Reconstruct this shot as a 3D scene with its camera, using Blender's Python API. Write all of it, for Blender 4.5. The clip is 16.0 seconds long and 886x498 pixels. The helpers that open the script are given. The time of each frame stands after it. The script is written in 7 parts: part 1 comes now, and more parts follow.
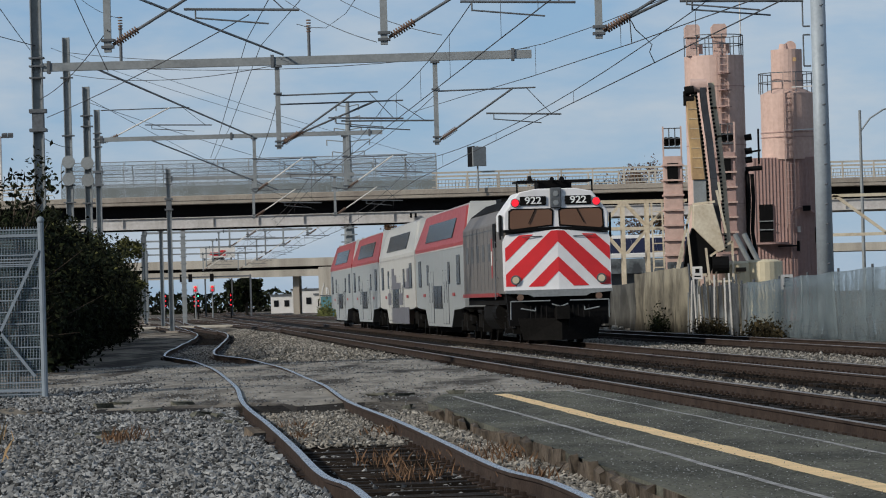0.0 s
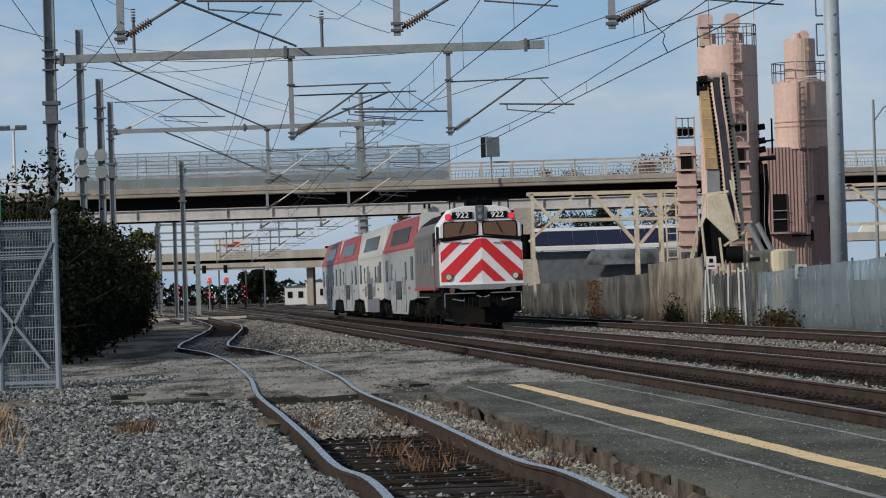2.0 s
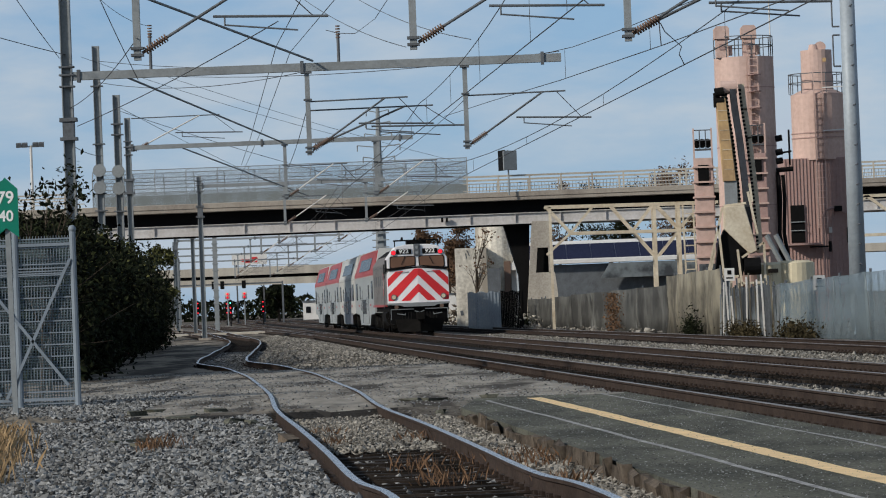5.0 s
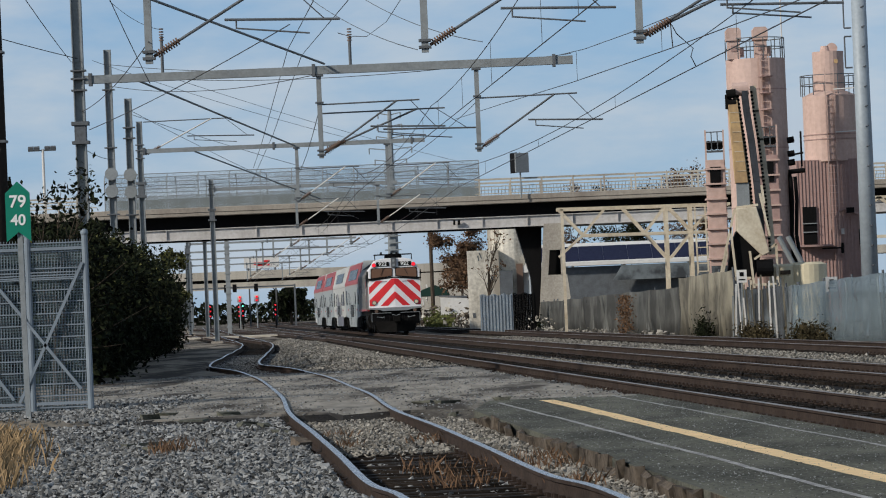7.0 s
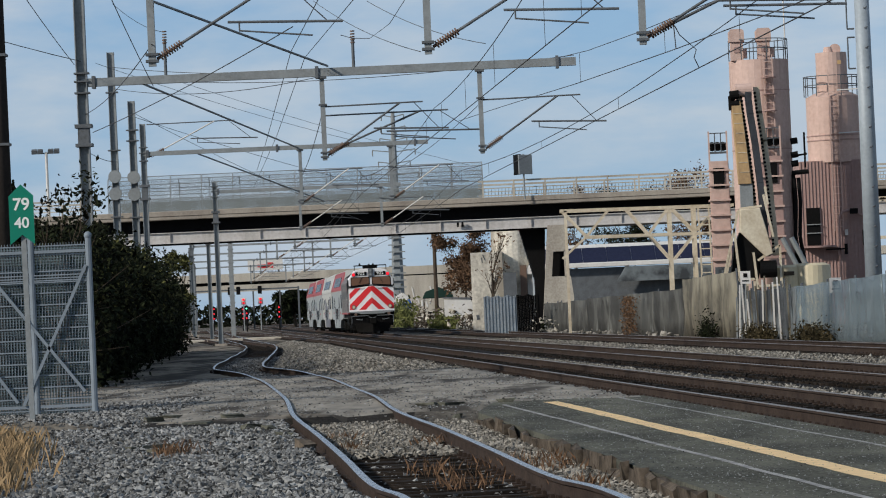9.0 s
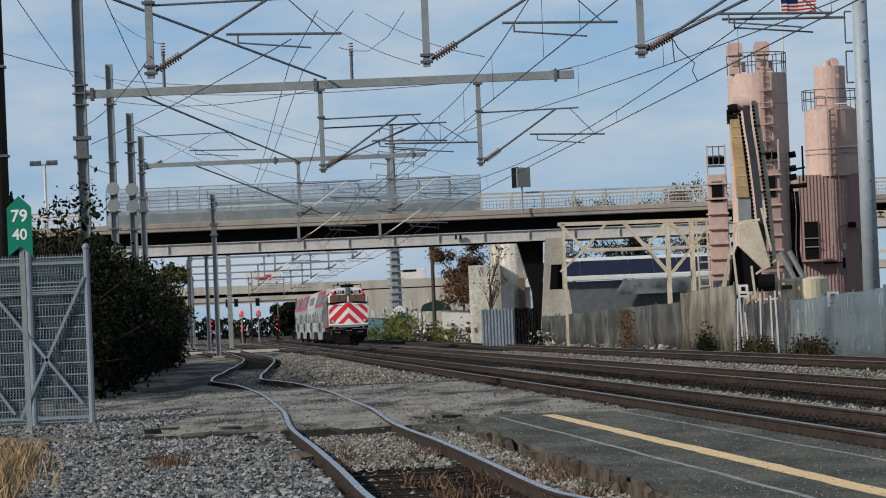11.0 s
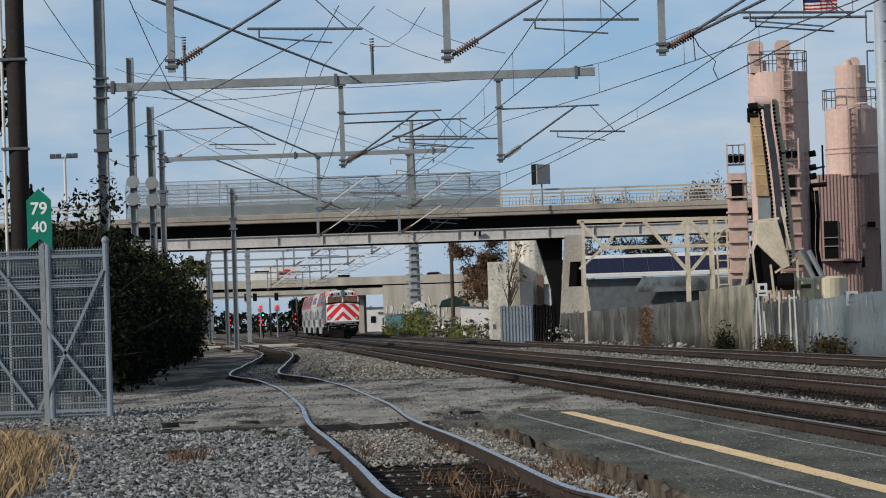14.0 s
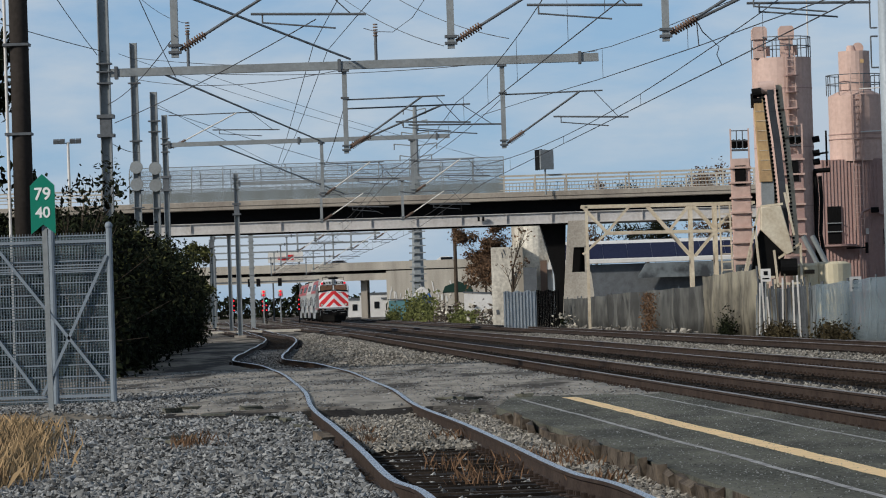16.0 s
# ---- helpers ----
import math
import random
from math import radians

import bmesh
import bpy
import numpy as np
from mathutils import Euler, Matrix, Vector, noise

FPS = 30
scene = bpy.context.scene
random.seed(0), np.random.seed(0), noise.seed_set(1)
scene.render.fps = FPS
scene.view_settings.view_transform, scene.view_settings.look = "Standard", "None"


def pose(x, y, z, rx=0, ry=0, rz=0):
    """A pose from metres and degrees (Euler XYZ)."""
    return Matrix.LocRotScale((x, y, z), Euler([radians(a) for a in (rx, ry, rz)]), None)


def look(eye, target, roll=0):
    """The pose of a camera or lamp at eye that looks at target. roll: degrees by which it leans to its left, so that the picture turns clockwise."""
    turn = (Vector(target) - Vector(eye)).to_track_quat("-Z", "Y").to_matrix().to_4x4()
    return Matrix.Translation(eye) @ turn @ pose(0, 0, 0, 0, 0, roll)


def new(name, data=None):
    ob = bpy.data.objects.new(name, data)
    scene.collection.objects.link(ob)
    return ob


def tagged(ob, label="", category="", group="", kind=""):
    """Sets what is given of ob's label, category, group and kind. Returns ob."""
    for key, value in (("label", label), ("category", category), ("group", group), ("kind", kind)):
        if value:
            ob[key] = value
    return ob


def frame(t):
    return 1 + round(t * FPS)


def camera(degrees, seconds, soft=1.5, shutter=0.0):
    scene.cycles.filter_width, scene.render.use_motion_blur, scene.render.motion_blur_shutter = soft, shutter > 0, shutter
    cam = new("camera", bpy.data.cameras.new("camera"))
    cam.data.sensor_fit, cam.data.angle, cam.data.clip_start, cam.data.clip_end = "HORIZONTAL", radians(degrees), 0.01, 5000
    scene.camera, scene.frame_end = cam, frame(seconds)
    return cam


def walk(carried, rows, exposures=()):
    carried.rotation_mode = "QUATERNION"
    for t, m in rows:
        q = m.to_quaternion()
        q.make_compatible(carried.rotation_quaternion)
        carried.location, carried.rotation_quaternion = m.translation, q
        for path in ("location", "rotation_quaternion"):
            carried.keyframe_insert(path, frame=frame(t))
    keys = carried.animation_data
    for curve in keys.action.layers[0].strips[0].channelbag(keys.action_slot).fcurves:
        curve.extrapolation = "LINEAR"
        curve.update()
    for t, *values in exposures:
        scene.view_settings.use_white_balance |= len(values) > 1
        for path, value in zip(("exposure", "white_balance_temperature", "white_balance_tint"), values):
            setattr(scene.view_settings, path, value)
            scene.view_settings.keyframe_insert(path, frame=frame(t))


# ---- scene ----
EYE = (0.0, 0.0, 1.4)  # z = 0 is the top of the rails
PATH = [  # seconds, yaw, pitch, roll of the hand-held camera with its long lens
    (0, 0.000, 0.735, 1.600),
    (0.5, 0.005, 0.590, 1.691),
    (1, -0.002, 0.661, 1.710),
    (1.5, 0.086, 0.681, 1.730),
    (2, 0.198, 0.608, 1.786),
    (2.5, 0.267, 0.610, 1.824),
    (3, 0.261, 0.611, 1.834),
    (3.5, 0.294, 0.651, 1.882),
    (4, 0.344, 0.716, 1.986),
    (6.5, 0.579, 0.868, 2.389),
    (7, 0.637, 0.859, 2.368),
    (7.5, 0.701, 0.850, 2.479),
    (8, 0.702, 0.863, 2.495),
    (8.5, 0.696, 0.870, 2.506),
    (11, 0.659, 1.069, 2.349),
    (11.5, 0.688, 1.116, 2.265),
    (12, 0.744, 1.131, 2.132),
    (12.5, 0.790, 1.128, 2.013),
    (13, 0.837, 1.113, 1.890),
    (13.5, 0.875, 1.067, 1.885),
    (14, 0.925, 1.023, 1.859),
    (14.5, 0.960, 0.970, 1.903),
    (15, 0.991, 0.907, 1.866),
    (15.5, 0.997, 0.849, 1.896),
    (16, 0.974, 0.816, 1.844),
]
cam = camera(12.63, 16.0, soft=1.05)
walk(cam, [(t, pose(*EYE, 90 + pitch, roll, yaw)) for t, yaw, pitch, roll in PATH], exposures=[(0, 0.0), (4, 0.02), (7, 0.06), (16, 0.08)])

# ---- light ----
SUN_AZ, SUN_EL = 124.0, 28.0  # degrees to the left of straight ahead, and above the horizon
world = bpy.data.worlds.new("sky")
scene.world = world
world.use_nodes = True
wn, wl = world.node_tree.nodes, world.node_tree.links
wn.clear()
sky = wn.new("ShaderNodeTexSky")
sky.sky_type, sky.sun_disc = "NISHITA", False
sky.sun_elevation, sky.sun_rotation = radians(SUN_EL), radians(-SUN_AZ)
sky.air_density, sky.dust_density, sky.ozone_density = 0.8, 0.1, 3.0
w_co = wn.new("ShaderNodeTexCoord")
w_map = wn.new("ShaderNodeMapping")
w_map.inputs["Rotation"].default_value = (0.0, radians(-24), 0.0)
w_map.inputs["Scale"].default_value = (9.0, 9.0, 30.0)
w_map.inputs["Location"].default_value = (0.4, 0.1, 0.3)
w_cloud = wn.new("ShaderNodeTexNoise")
w_cloud.inputs["Scale"].default_value, w_cloud.inputs["Detail"].default_value, w_cloud.inputs["Roughness"].default_value = 1.1, 9.0, 0.58
w_ramp = wn.new("ShaderNodeMapRange")  # share of cloud over the clear sky
w_ramp.inputs["From Min"].default_value, w_ramp.inputs["From Max"].default_value = 0.3, 0.7
w_ramp.inputs["To Min"].default_value, w_ramp.inputs["To Max"].default_value = 0.62, 0.95
w_sep = wn.new("ShaderNodeSeparateXYZ")
w_low = wn.new("ShaderNodeMapRange")  # clearer and bluer towards the horizon
w_low.inputs["From Min"].default_value, w_low.inputs["From Max"].default_value = -0.01, 0.075
w_low.inputs["To Max"].default_value = 0.72
w_add = wn.new("ShaderNodeMath")
w_add.operation = "MULTIPLY_ADD"
w_add.inputs[1].default_value, w_add.inputs[2].default_value = 5.0, -2.45
w_sum = wn.new("ShaderNodeMath")
w_sum.operation, w_sum.use_clamp = "ADD", True
w_hue = wn.new("ShaderNodeMix")
w_hue.data_type = "RGBA"
w_hue.inputs["A"].default_value = (1.9, 3.4, 5.6, 1)   # blue between the clouds
w_hue.inputs["B"].default_value = (4.3, 5.05, 6.05, 1)    # thin grey-white cloud
w_mix = wn.new("ShaderNodeMix")
w_mix.data_type = "RGBA"
w_high = wn.new("ShaderNodeMapRange")  # dims the unseen sky overhead to cut the fill light
w_high.inputs["From Min"].default_value, w_high.inputs["From Max"].default_value = 0.1, 0.7
w_high.inputs["To Min"].default_value, w_high.inputs["To Max"].default_value = 1.0, 0.6
w_gain = wn.new("ShaderNodeVectorMath")
w_gain.operation = "SCALE"
w_bg = wn.new("ShaderNodeBackground")
w_bg.inputs["Strength"].default_value = 0.1
w_out = wn.new("ShaderNodeOutputWorld")
wl.new(w_co.outputs["Generated"], w_map.inputs["Vector"])
wl.new(w_co.outputs["Generated"], w_sep.inputs["Vector"])
wl.new(w_map.outputs["Vector"], w_cloud.inputs["Vector"])
wl.new(w_cloud.outputs["Fac"], w_ramp.inputs["Value"])
wl.new(w_cloud.outputs["Fac"], w_add.inputs[0])
wl.new(w_sep.outputs["Z"], w_low.inputs["Value"])
wl.new(w_sep.outputs["Z"], w_high.inputs["Value"])
wl.new(w_add.outputs["Value"], w_sum.inputs[0])
wl.new(w_low.outputs["Result"], w_sum.inputs[1])
wl.new(w_sum.outputs["Value"], w_hue.inputs["Factor"])
wl.new(w_ramp.outputs["Result"], w_mix.inputs["Factor"])
wl.new(sky.outputs["Color"], w_mix.inputs["A"])
wl.new(w_hue.outputs["Result"], w_mix.inputs["B"])
wl.new(w_mix.outputs["Result"], w_gain.inputs[0])
wl.new(w_high.outputs["Result"], w_gain.inputs["Scale"])
wl.new(w_gain.outputs["Vector"], w_bg.inputs["Color"])
wl.new(w_bg.outputs["Background"], w_out.inputs["Surface"])

sun = new("sun", bpy.data.lights.new("sun", "SUN"))
sun.data.energy, sun.data.angle, sun.data.color = 3.3, radians(4), (1.0, 0.93, 0.83)
_az, _el = radians(SUN_AZ), radians(SUN_EL)
TO_SUN = Vector((-math.sin(_az) * math.cos(_el), math.cos(_az) * math.cos(_el), math.sin(_el)))
sun.matrix_world = look(TO_SUN * 100, (0, 0, 0))


# ---- materials ----
def surface(name, base, rough=0.7, metal=0.0, dark=None, amount=0.5, grain=18.0, patch=1.2, bump=0.15, bump_size=None,
            streak=False, spread=0.0, glow=0.0, edge=(0.35, 0.7), along=1.0):
    """Base colour with patches at one scale and grain at another, uneven roughness and fine relief."""
    m = bpy.data.materials.new(name)
    m.use_nodes = True
    n, l = m.node_tree.nodes, m.node_tree.links
    b = n["Principled BSDF"]
    co = n.new("ShaderNodeTexCoord")
    vec = co.outputs["Object"]
    if streak:
        mp = n.new("ShaderNodeMapping")
        mp.inputs["Scale"].default_value = (1.0, 1.0, 0.12)
        l.new(vec, mp.inputs["Vector"])
        vec = mp.outputs["Vector"]
    plain = co.outputs["Object"]
    if along != 1.0:  # drawn out along the line by wheels and rain
        mp = n.new("ShaderNodeMapping")
        mp.inputs["Scale"].default_value = (1.0, along, 1.0)
        l.new(vec, mp.inputs["Vector"])
        vec = plain = mp.outputs["Vector"]
    dark = dark or tuple(c * 0.55 for c in base)
    coarse = n.new("ShaderNodeTexNoise")
    coarse.inputs["Scale"].default_value, coarse.inputs["Detail"].default_value = patch, 6.0
    coarse.inputs["Roughness"].default_value = 0.6
    fine = n.new("ShaderNodeTexNoise")
    fine.inputs["Scale"].default_value, fine.inputs["Detail"].default_value = grain, 4.0
    l.new(vec, coarse.inputs["Vector"])
    l.new(plain, fine.inputs["Vector"])
    r1 = n.new("ShaderNodeMapRange")
    r1.inputs["From Min"].default_value, r1.inputs["From Max"].default_value = edge
    r1.inputs["To Max"].default_value = amount
    l.new(coarse.outputs["Fac"], r1.inputs["Value"])
    r2 = n.new("ShaderNodeMapRange")
    r2.inputs["From Min"].default_value, r2.inputs["From Max"].default_value = 0.3, 0.7
    r2.inputs["To Max"].default_value = amount * 0.6
    l.new(fine.outputs["Fac"], r2.inputs["Value"])
    add = n.new("ShaderNodeMath")
    add.operation, add.use_clamp = "ADD", True
    l.new(r1.outputs["Result"], add.inputs[0])
    l.new(r2.outputs["Result"], add.inputs[1])
    mix = n.new("ShaderNodeMix")
    mix.data_type = "RGBA"
    mix.inputs["A"].default_value, mix.inputs["B"].default_value = (*base, 1), (*dark, 1)
    l.new(add.outputs["Value"], mix.inputs["Factor"])
    col = mix.outputs["Result"]
    if spread:
        info, isl = n.new("ShaderNodeObjectInfo"), n.new("ShaderNodeNewGeometry")
        s = n.new("ShaderNodeMath")
        s.operation = "ADD"
        l.new(info.outputs["Random"], s.inputs[0])
        l.new(isl.outputs["Random Per Island"], s.inputs[1])
        fr = n.new("ShaderNodeMath")
        fr.operation = "FRACT"
        l.new(s.outputs["Value"], fr.inputs[0])
        mr = n.new("ShaderNodeMapRange")
        mr.inputs["To Min"].default_value, mr.inputs["To Max"].default_value = 1 - spread, 1 + spread
        l.new(fr.outputs["Value"], mr.inputs["Value"])
        sc = n.new("ShaderNodeVectorMath")
        sc.operation = "SCALE"
        l.new(col, sc.inputs[0])
        l.new(mr.outputs["Result"], sc.inputs["Scale"])
        col = sc.outputs["Vector"]
    l.new(col, b.inputs["Base Color"])
    rr = n.new("ShaderNodeMapRange")
    rr.inputs["To Min"].default_value, rr.inputs["To Max"].default_value = max(0.05, rough - 0.12), min(1, rough + 0.12)
    l.new(fine.outputs["Fac"], rr.inputs["Value"])
    l.new(rr.outputs["Result"], b.inputs["Roughness"])
    b.inputs["Metallic"].default_value = metal
    b.inputs["Specular IOR Level"].default_value = 0.4 if rough < 0.6 else 0.12
    if bump:
        bp = n.new("ShaderNodeBump")
        bp.inputs["Strength"].default_value, bp.inputs["Distance"].default_value = bump, 0.02
        src = fine
        if bump_size:
            src = n.new("ShaderNodeTexNoise")
            src.inputs["Scale"].default_value, src.inputs["Detail"].default_value = bump_size, 5.0
            l.new(co.outputs["Object"], src.inputs["Vector"])
        l.new(src.outputs["Fac"], bp.inputs["Height"])
        l.new(bp.outputs["Normal"], b.inputs["Normal"])
    if glow:
        b.inputs["Emission Color"].default_value, b.inputs["Emission Strength"].default_value = (*base, 1), glow
    return m


def wire_mesh_material(name, base, cell, wire, tilt=0.0, slender=1.0):
    """Woven or welded wire seen as a sheet: gaps between the wires let the light through."""
    m = bpy.data.materials.new(name)
    m.use_nodes = True
    n, l = m.node_tree.nodes, m.node_tree.links
    b, out = n["Principled BSDF"], n["Material Output"]
    b.inputs["Base Color"].default_value, b.inputs["Roughness"].default_value, b.inputs["Metallic"].default_value = (*base, 1), 0.5, 0.3
    co = n.new("ShaderNodeTexCoord")
    mp = n.new("ShaderNodeMapping")
    mp.inputs["Rotation"].default_value = (0, radians(tilt), 0)
    mp.inputs["Scale"].default_value = (1 / cell, 1 / cell, 1 / (cell * slender))
    l.new(co.outputs["Object"], mp.inputs["Vector"])
    sep = n.new("ShaderNodeSeparateXYZ")
    l.new(mp.outputs["Vector"], sep.inputs["Vector"])
    hits = []
    for ax in ("X", "Z"):
        fr = n.new("ShaderNodeMath")
        fr.operation = "FRACT"
        l.new(sep.outputs[ax], fr.inputs[0])
        lt = n.new("ShaderNodeMath")
        lt.operation = "LESS_THAN"
        lt.inputs[1].default_value = wire / cell / (slender if ax == "Z" else 1)
        l.new(fr.outputs["Value"], lt.inputs[0])
        hits.append(lt)
    mx = n.new("ShaderNodeMath")
    mx.operation = "MAXIMUM"
    l.new(hits[0].outputs["Value"], mx.inputs[0])
    l.new(hits[1].outputs["Value"], mx.inputs[1])
    tr, ms = n.new("ShaderNodeBsdfTransparent"), n.new("ShaderNodeMixShader")
    l.new(mx.outputs["Value"], ms.inputs["Fac"])
    l.new(tr.outputs["BSDF"], ms.inputs[1])
    l.new(b.outputs["BSDF"], ms.inputs[2])
    l.new(ms.outputs["Shader"], out.inputs["Surface"])
    return m


def glass(name, base=(0.012, 0.013, 0.015), rough=0.2, shine=0.07):
    m = bpy.data.materials.new(name)
    m.use_nodes = True
    b = m.node_tree.nodes["Principled BSDF"]
    b.inputs["Base Color"].default_value, b.inputs["Roughness"].default_value = (*base, 1), rough
    b.inputs["IOR"].default_value, b.inputs["Specular IOR Level"].default_value = 1.45, shine
    return m


M_DIRT = surface("packed_dirt", (0.30, 0.265, 0.215), 0.95, dark=(0.05, 0.043, 0.036), amount=0.95, grain=3.0, patch=0.6, bump=0.4, edge=(0.43, 0.62), along=0.16)
M_ASPHALT = surface("old_asphalt", (0.16, 0.16, 0.128), 0.9, dark=(0.048, 0.049, 0.04), amount=0.9, grain=30, patch=0.9, bump=0.25, bump_size=40, edge=(0.35, 0.7), along=0.3)
M_CRUST = surface("broken_asphalt", (0.36, 0.335, 0.29), 0.94, dark=(0.06, 0.053, 0.045), amount=0.95, grain=3.0, patch=0.7, bump=0.5, edge=(0.48, 0.66), along=0.16)
M_STONE = surface("blue_grey_ballast", (0.238, 0.243, 0.242), 0.9, dark=(0.075, 0.075, 0.072), amount=0.5, grain=40, patch=6, bump=0.3, spread=0.85)
M_STONE_PALE = surface("pale_ballast", (0.33, 0.312, 0.275), 0.92, dark=(0.10, 0.093, 0.082), amount=0.7, grain=40, patch=6, bump=0.3, spread=0.65)
M_STONE_BED = surface("ballast_bed", (0.05, 0.044, 0.037), 0.95, dark=(0.014, 0.012, 0.01), amount=1.0, grain=22, patch=1.0, bump=0.8)
M_BED_PALE = surface("pale_ballast_bed", (0.24, 0.215, 0.18), 0.95, dark=(0.05, 0.044, 0.036), amount=0.95, grain=14, patch=0.5, bump=0.6)
M_OILY = surface("oily_track_bed", (0.017, 0.0145, 0.012), 0.95, dark=(0.006, 0.005, 0.0045), amount=0.9, grain=20, patch=1.2, bump=0.6)
M_RAIL = surface("rusty_rail_web", (0.064, 0.047, 0.038), 0.85, 0.0, dark=(0.03, 0.021, 0.017), amount=0.8, grain=25, patch=2)
M_RAIL_TOP = surface("worn_rail_head", (0.50, 0.51, 0.53), 0.28, 0.9, dark=(0.3, 0.28, 0.26), amount=0.4, grain=30, patch=1.5, bump=0.03)
M_RAIL_DULL = surface("dull_rail_head", (0.26, 0.235, 0.215), 0.42, 0.45, dark=(0.15, 0.13, 0.115), amount=0.6, grain=20, patch=1.0, bump=0.03)
M_TIE = surface("weathered_tie", (0.04, 0.031, 0.025), 0.9, dark=(0.013, 0.011, 0.009), amount=0.8, grain=14, patch=3, bump=0.6, spread=0.4)
M_TIMBER = surface("grey_brown_timber", (0.17, 0.138, 0.106), 0.9, dark=(0.045, 0.036, 0.028), amount=0.9, grain=16, patch=2.5, bump=0.6, spread=0.3)
M_YELLOW = surface("worn_yellow_paint", (0.90, 0.66, 0.36), 0.8, dark=(0.6, 0.45, 0.26), amount=0.6, grain=12, patch=2.5)
M_WHITE_LINE = surface("worn_white_paint", (0.48, 0.48, 0.47), 0.85, dark=(0.2, 0.2, 0.2), amount=0.9, grain=25, patch=2.0)
M_CONCRETE = surface("bridge_concrete", (0.42, 0.38, 0.32), 0.9, dark=(0.24, 0.21, 0.18), amount=0.7, grain=9, patch=0.5, bump=0.2, streak=True)
M_CONCRETE_PALE = surface("pale_concrete", (0.58, 0.54, 0.46), 0.9, dark=(0.30, 0.27, 0.23), amount=0.7, grain=9, patch=0.4, bump=0.2, streak=True)
M_GIRDER = surface("painted_girder", (0.60, 0.59, 0.58), 0.6, dark=(0.34, 0.32, 0.30), amount=0.6, grain=6, patch=0.6, bump=0.05, streak=True)
M_GALV = surface("galvanised_steel", (0.29, 0.315, 0.325), 0.6, 0.1, dark=(0.19, 0.205, 0.21), amount=0.6, grain=12, patch=1.5, bump=0.03)
M_GALV_DARK = surface("dull_steel", (0.15, 0.165, 0.18), 0.6, 0.15, dark=(0.08, 0.085, 0.09), amount=0.6, grain=12, patch=1.5, bump=0.03)
M_WIRE = surface("copper_wire", (0.085, 0.085, 0.09), 0.6, 0.3, amount=0.2, bump=0)
M_INSULATOR = surface("brown_insulator", (0.17, 0.11, 0.08), 0.4, amount=0.4, bump=0)
M_PINK = surface("faded_pink_paint", (0.64, 0.475, 0.415), 0.75, dark=(0.42, 0.29, 0.245), amount=0.65, grain=5, patch=0.6, bump=0.08, streak=True)
M_PINK_SHEET = surface("pink_sheet_metal", (0.44, 0.31, 0.28), 0.7, dark=(0.29, 0.19, 0.175), amount=0.6, grain=5, patch=0.5, bump=0.05, streak=True)
M_CREAM = surface("cream_painted_steel", (0.68, 0.62, 0.49), 0.7, dark=(0.40, 0.32, 0.22), amount=0.6, grain=8, patch=0.8, bump=0.06)
M_OCHRE = surface("ochre_conveyor_panel", (0.58, 0.40, 0.20), 0.75, dark=(0.30, 0.20, 0.12), amount=0.6, grain=6, patch=0.8, bump=0.06)
M_BELT = surface("rubber_belt", (0.062, 0.068, 0.08), 0.7, dark=(0.03, 0.032, 0.038), amount=0.6, grain=6, patch=0.9)
# black steel, and the black that paints shade in recesses and openings
M_BLACK = surface("black_steel_and_shade", (0.006, 0.006, 0.0065), 0.7, 0.0, dark=(0.003, 0.003, 0.003), amount=0.6, grain=12, patch=2)
M_UNDER = surface("grimy_underframe_and_bridge_shade", (0.011, 0.010, 0.0095), 0.85, 0.0, dark=(0.005, 0.005, 0.0045), amount=0.8, grain=14, patch=2)
M_LOCO = surface("grey_locomotive_paint", (0.155, 0.145, 0.136), 0.55, dark=(0.12, 0.11, 0.102), amount=0.5, grain=6, patch=1.0, bump=0.03, streak=True)
M_NOSE = surface("white_nose_paint", (0.82, 0.82, 0.83), 0.4, dark=(0.66, 0.65, 0.65), amount=0.4, grain=6, patch=1.0, bump=0.02)
M_RED = surface("red_paint", (0.70, 0.03, 0.035), 0.4, dark=(0.55, 0.025, 0.03), amount=0.4, grain=6, patch=1.0, bump=0.02)
M_RED_CAR = surface("faded_red_car_paint", (0.33, 0.05, 0.05), 0.5, dark=(0.23, 0.04, 0.04), amount=0.4, grain=6, patch=0.6, bump=0.02)
M_COACH = surface("pale_grey_coach_paint", (0.295, 0.325, 0.33), 0.5, dark=(0.29, 0.30, 0.30), amount=0.5, grain=5, patch=0.5, bump=0.03, streak=True)
M_COACH_WHITE = surface("cream_white_coach_paint", (0.46, 0.465, 0.44), 0.5, dark=(0.42, 0.41, 0.38), amount=0.5, grain=5, patch=0.5, bump=0.03, streak=True)
M_COACH_ROOF = surface("coach_roof_grey", (0.45, 0.45, 0.44), 0.6, dark=(0.3, 0.29, 0.28), amount=0.6, grain=5, patch=0.5, bump=0.03)
M_GREY_BLOCK = surface("mid_grey_car_paint", (0.15, 0.15, 0.17), 0.5, amount=0.3, grain=6, patch=0.8, bump=0.02)
M_GLASS = glass("dark_window_glass")
# brown base colour stands in for what the windscreen reflects
M_WINDSHIELD = glass("windscreen_painted_reflection", (0.17, 0.095, 0.062), 0.12, 0.22)
M_REDLAMP = surface("red_tail_lamp", (0.9, 0.015, 0.03), 0.3, amount=0.05, bump=0, glow=0.9)
M_GREENLAMP = surface("green_signal_lamp", (0.1, 0.9, 0.5), 0.3, amount=0.05, bump=0, glow=2.0)
M_SIGN_GREEN = surface("green_sign_sheet", (0.0, 0.20, 0.13), 0.45, amount=0.2, grain=10, patch=1.0, bump=0)
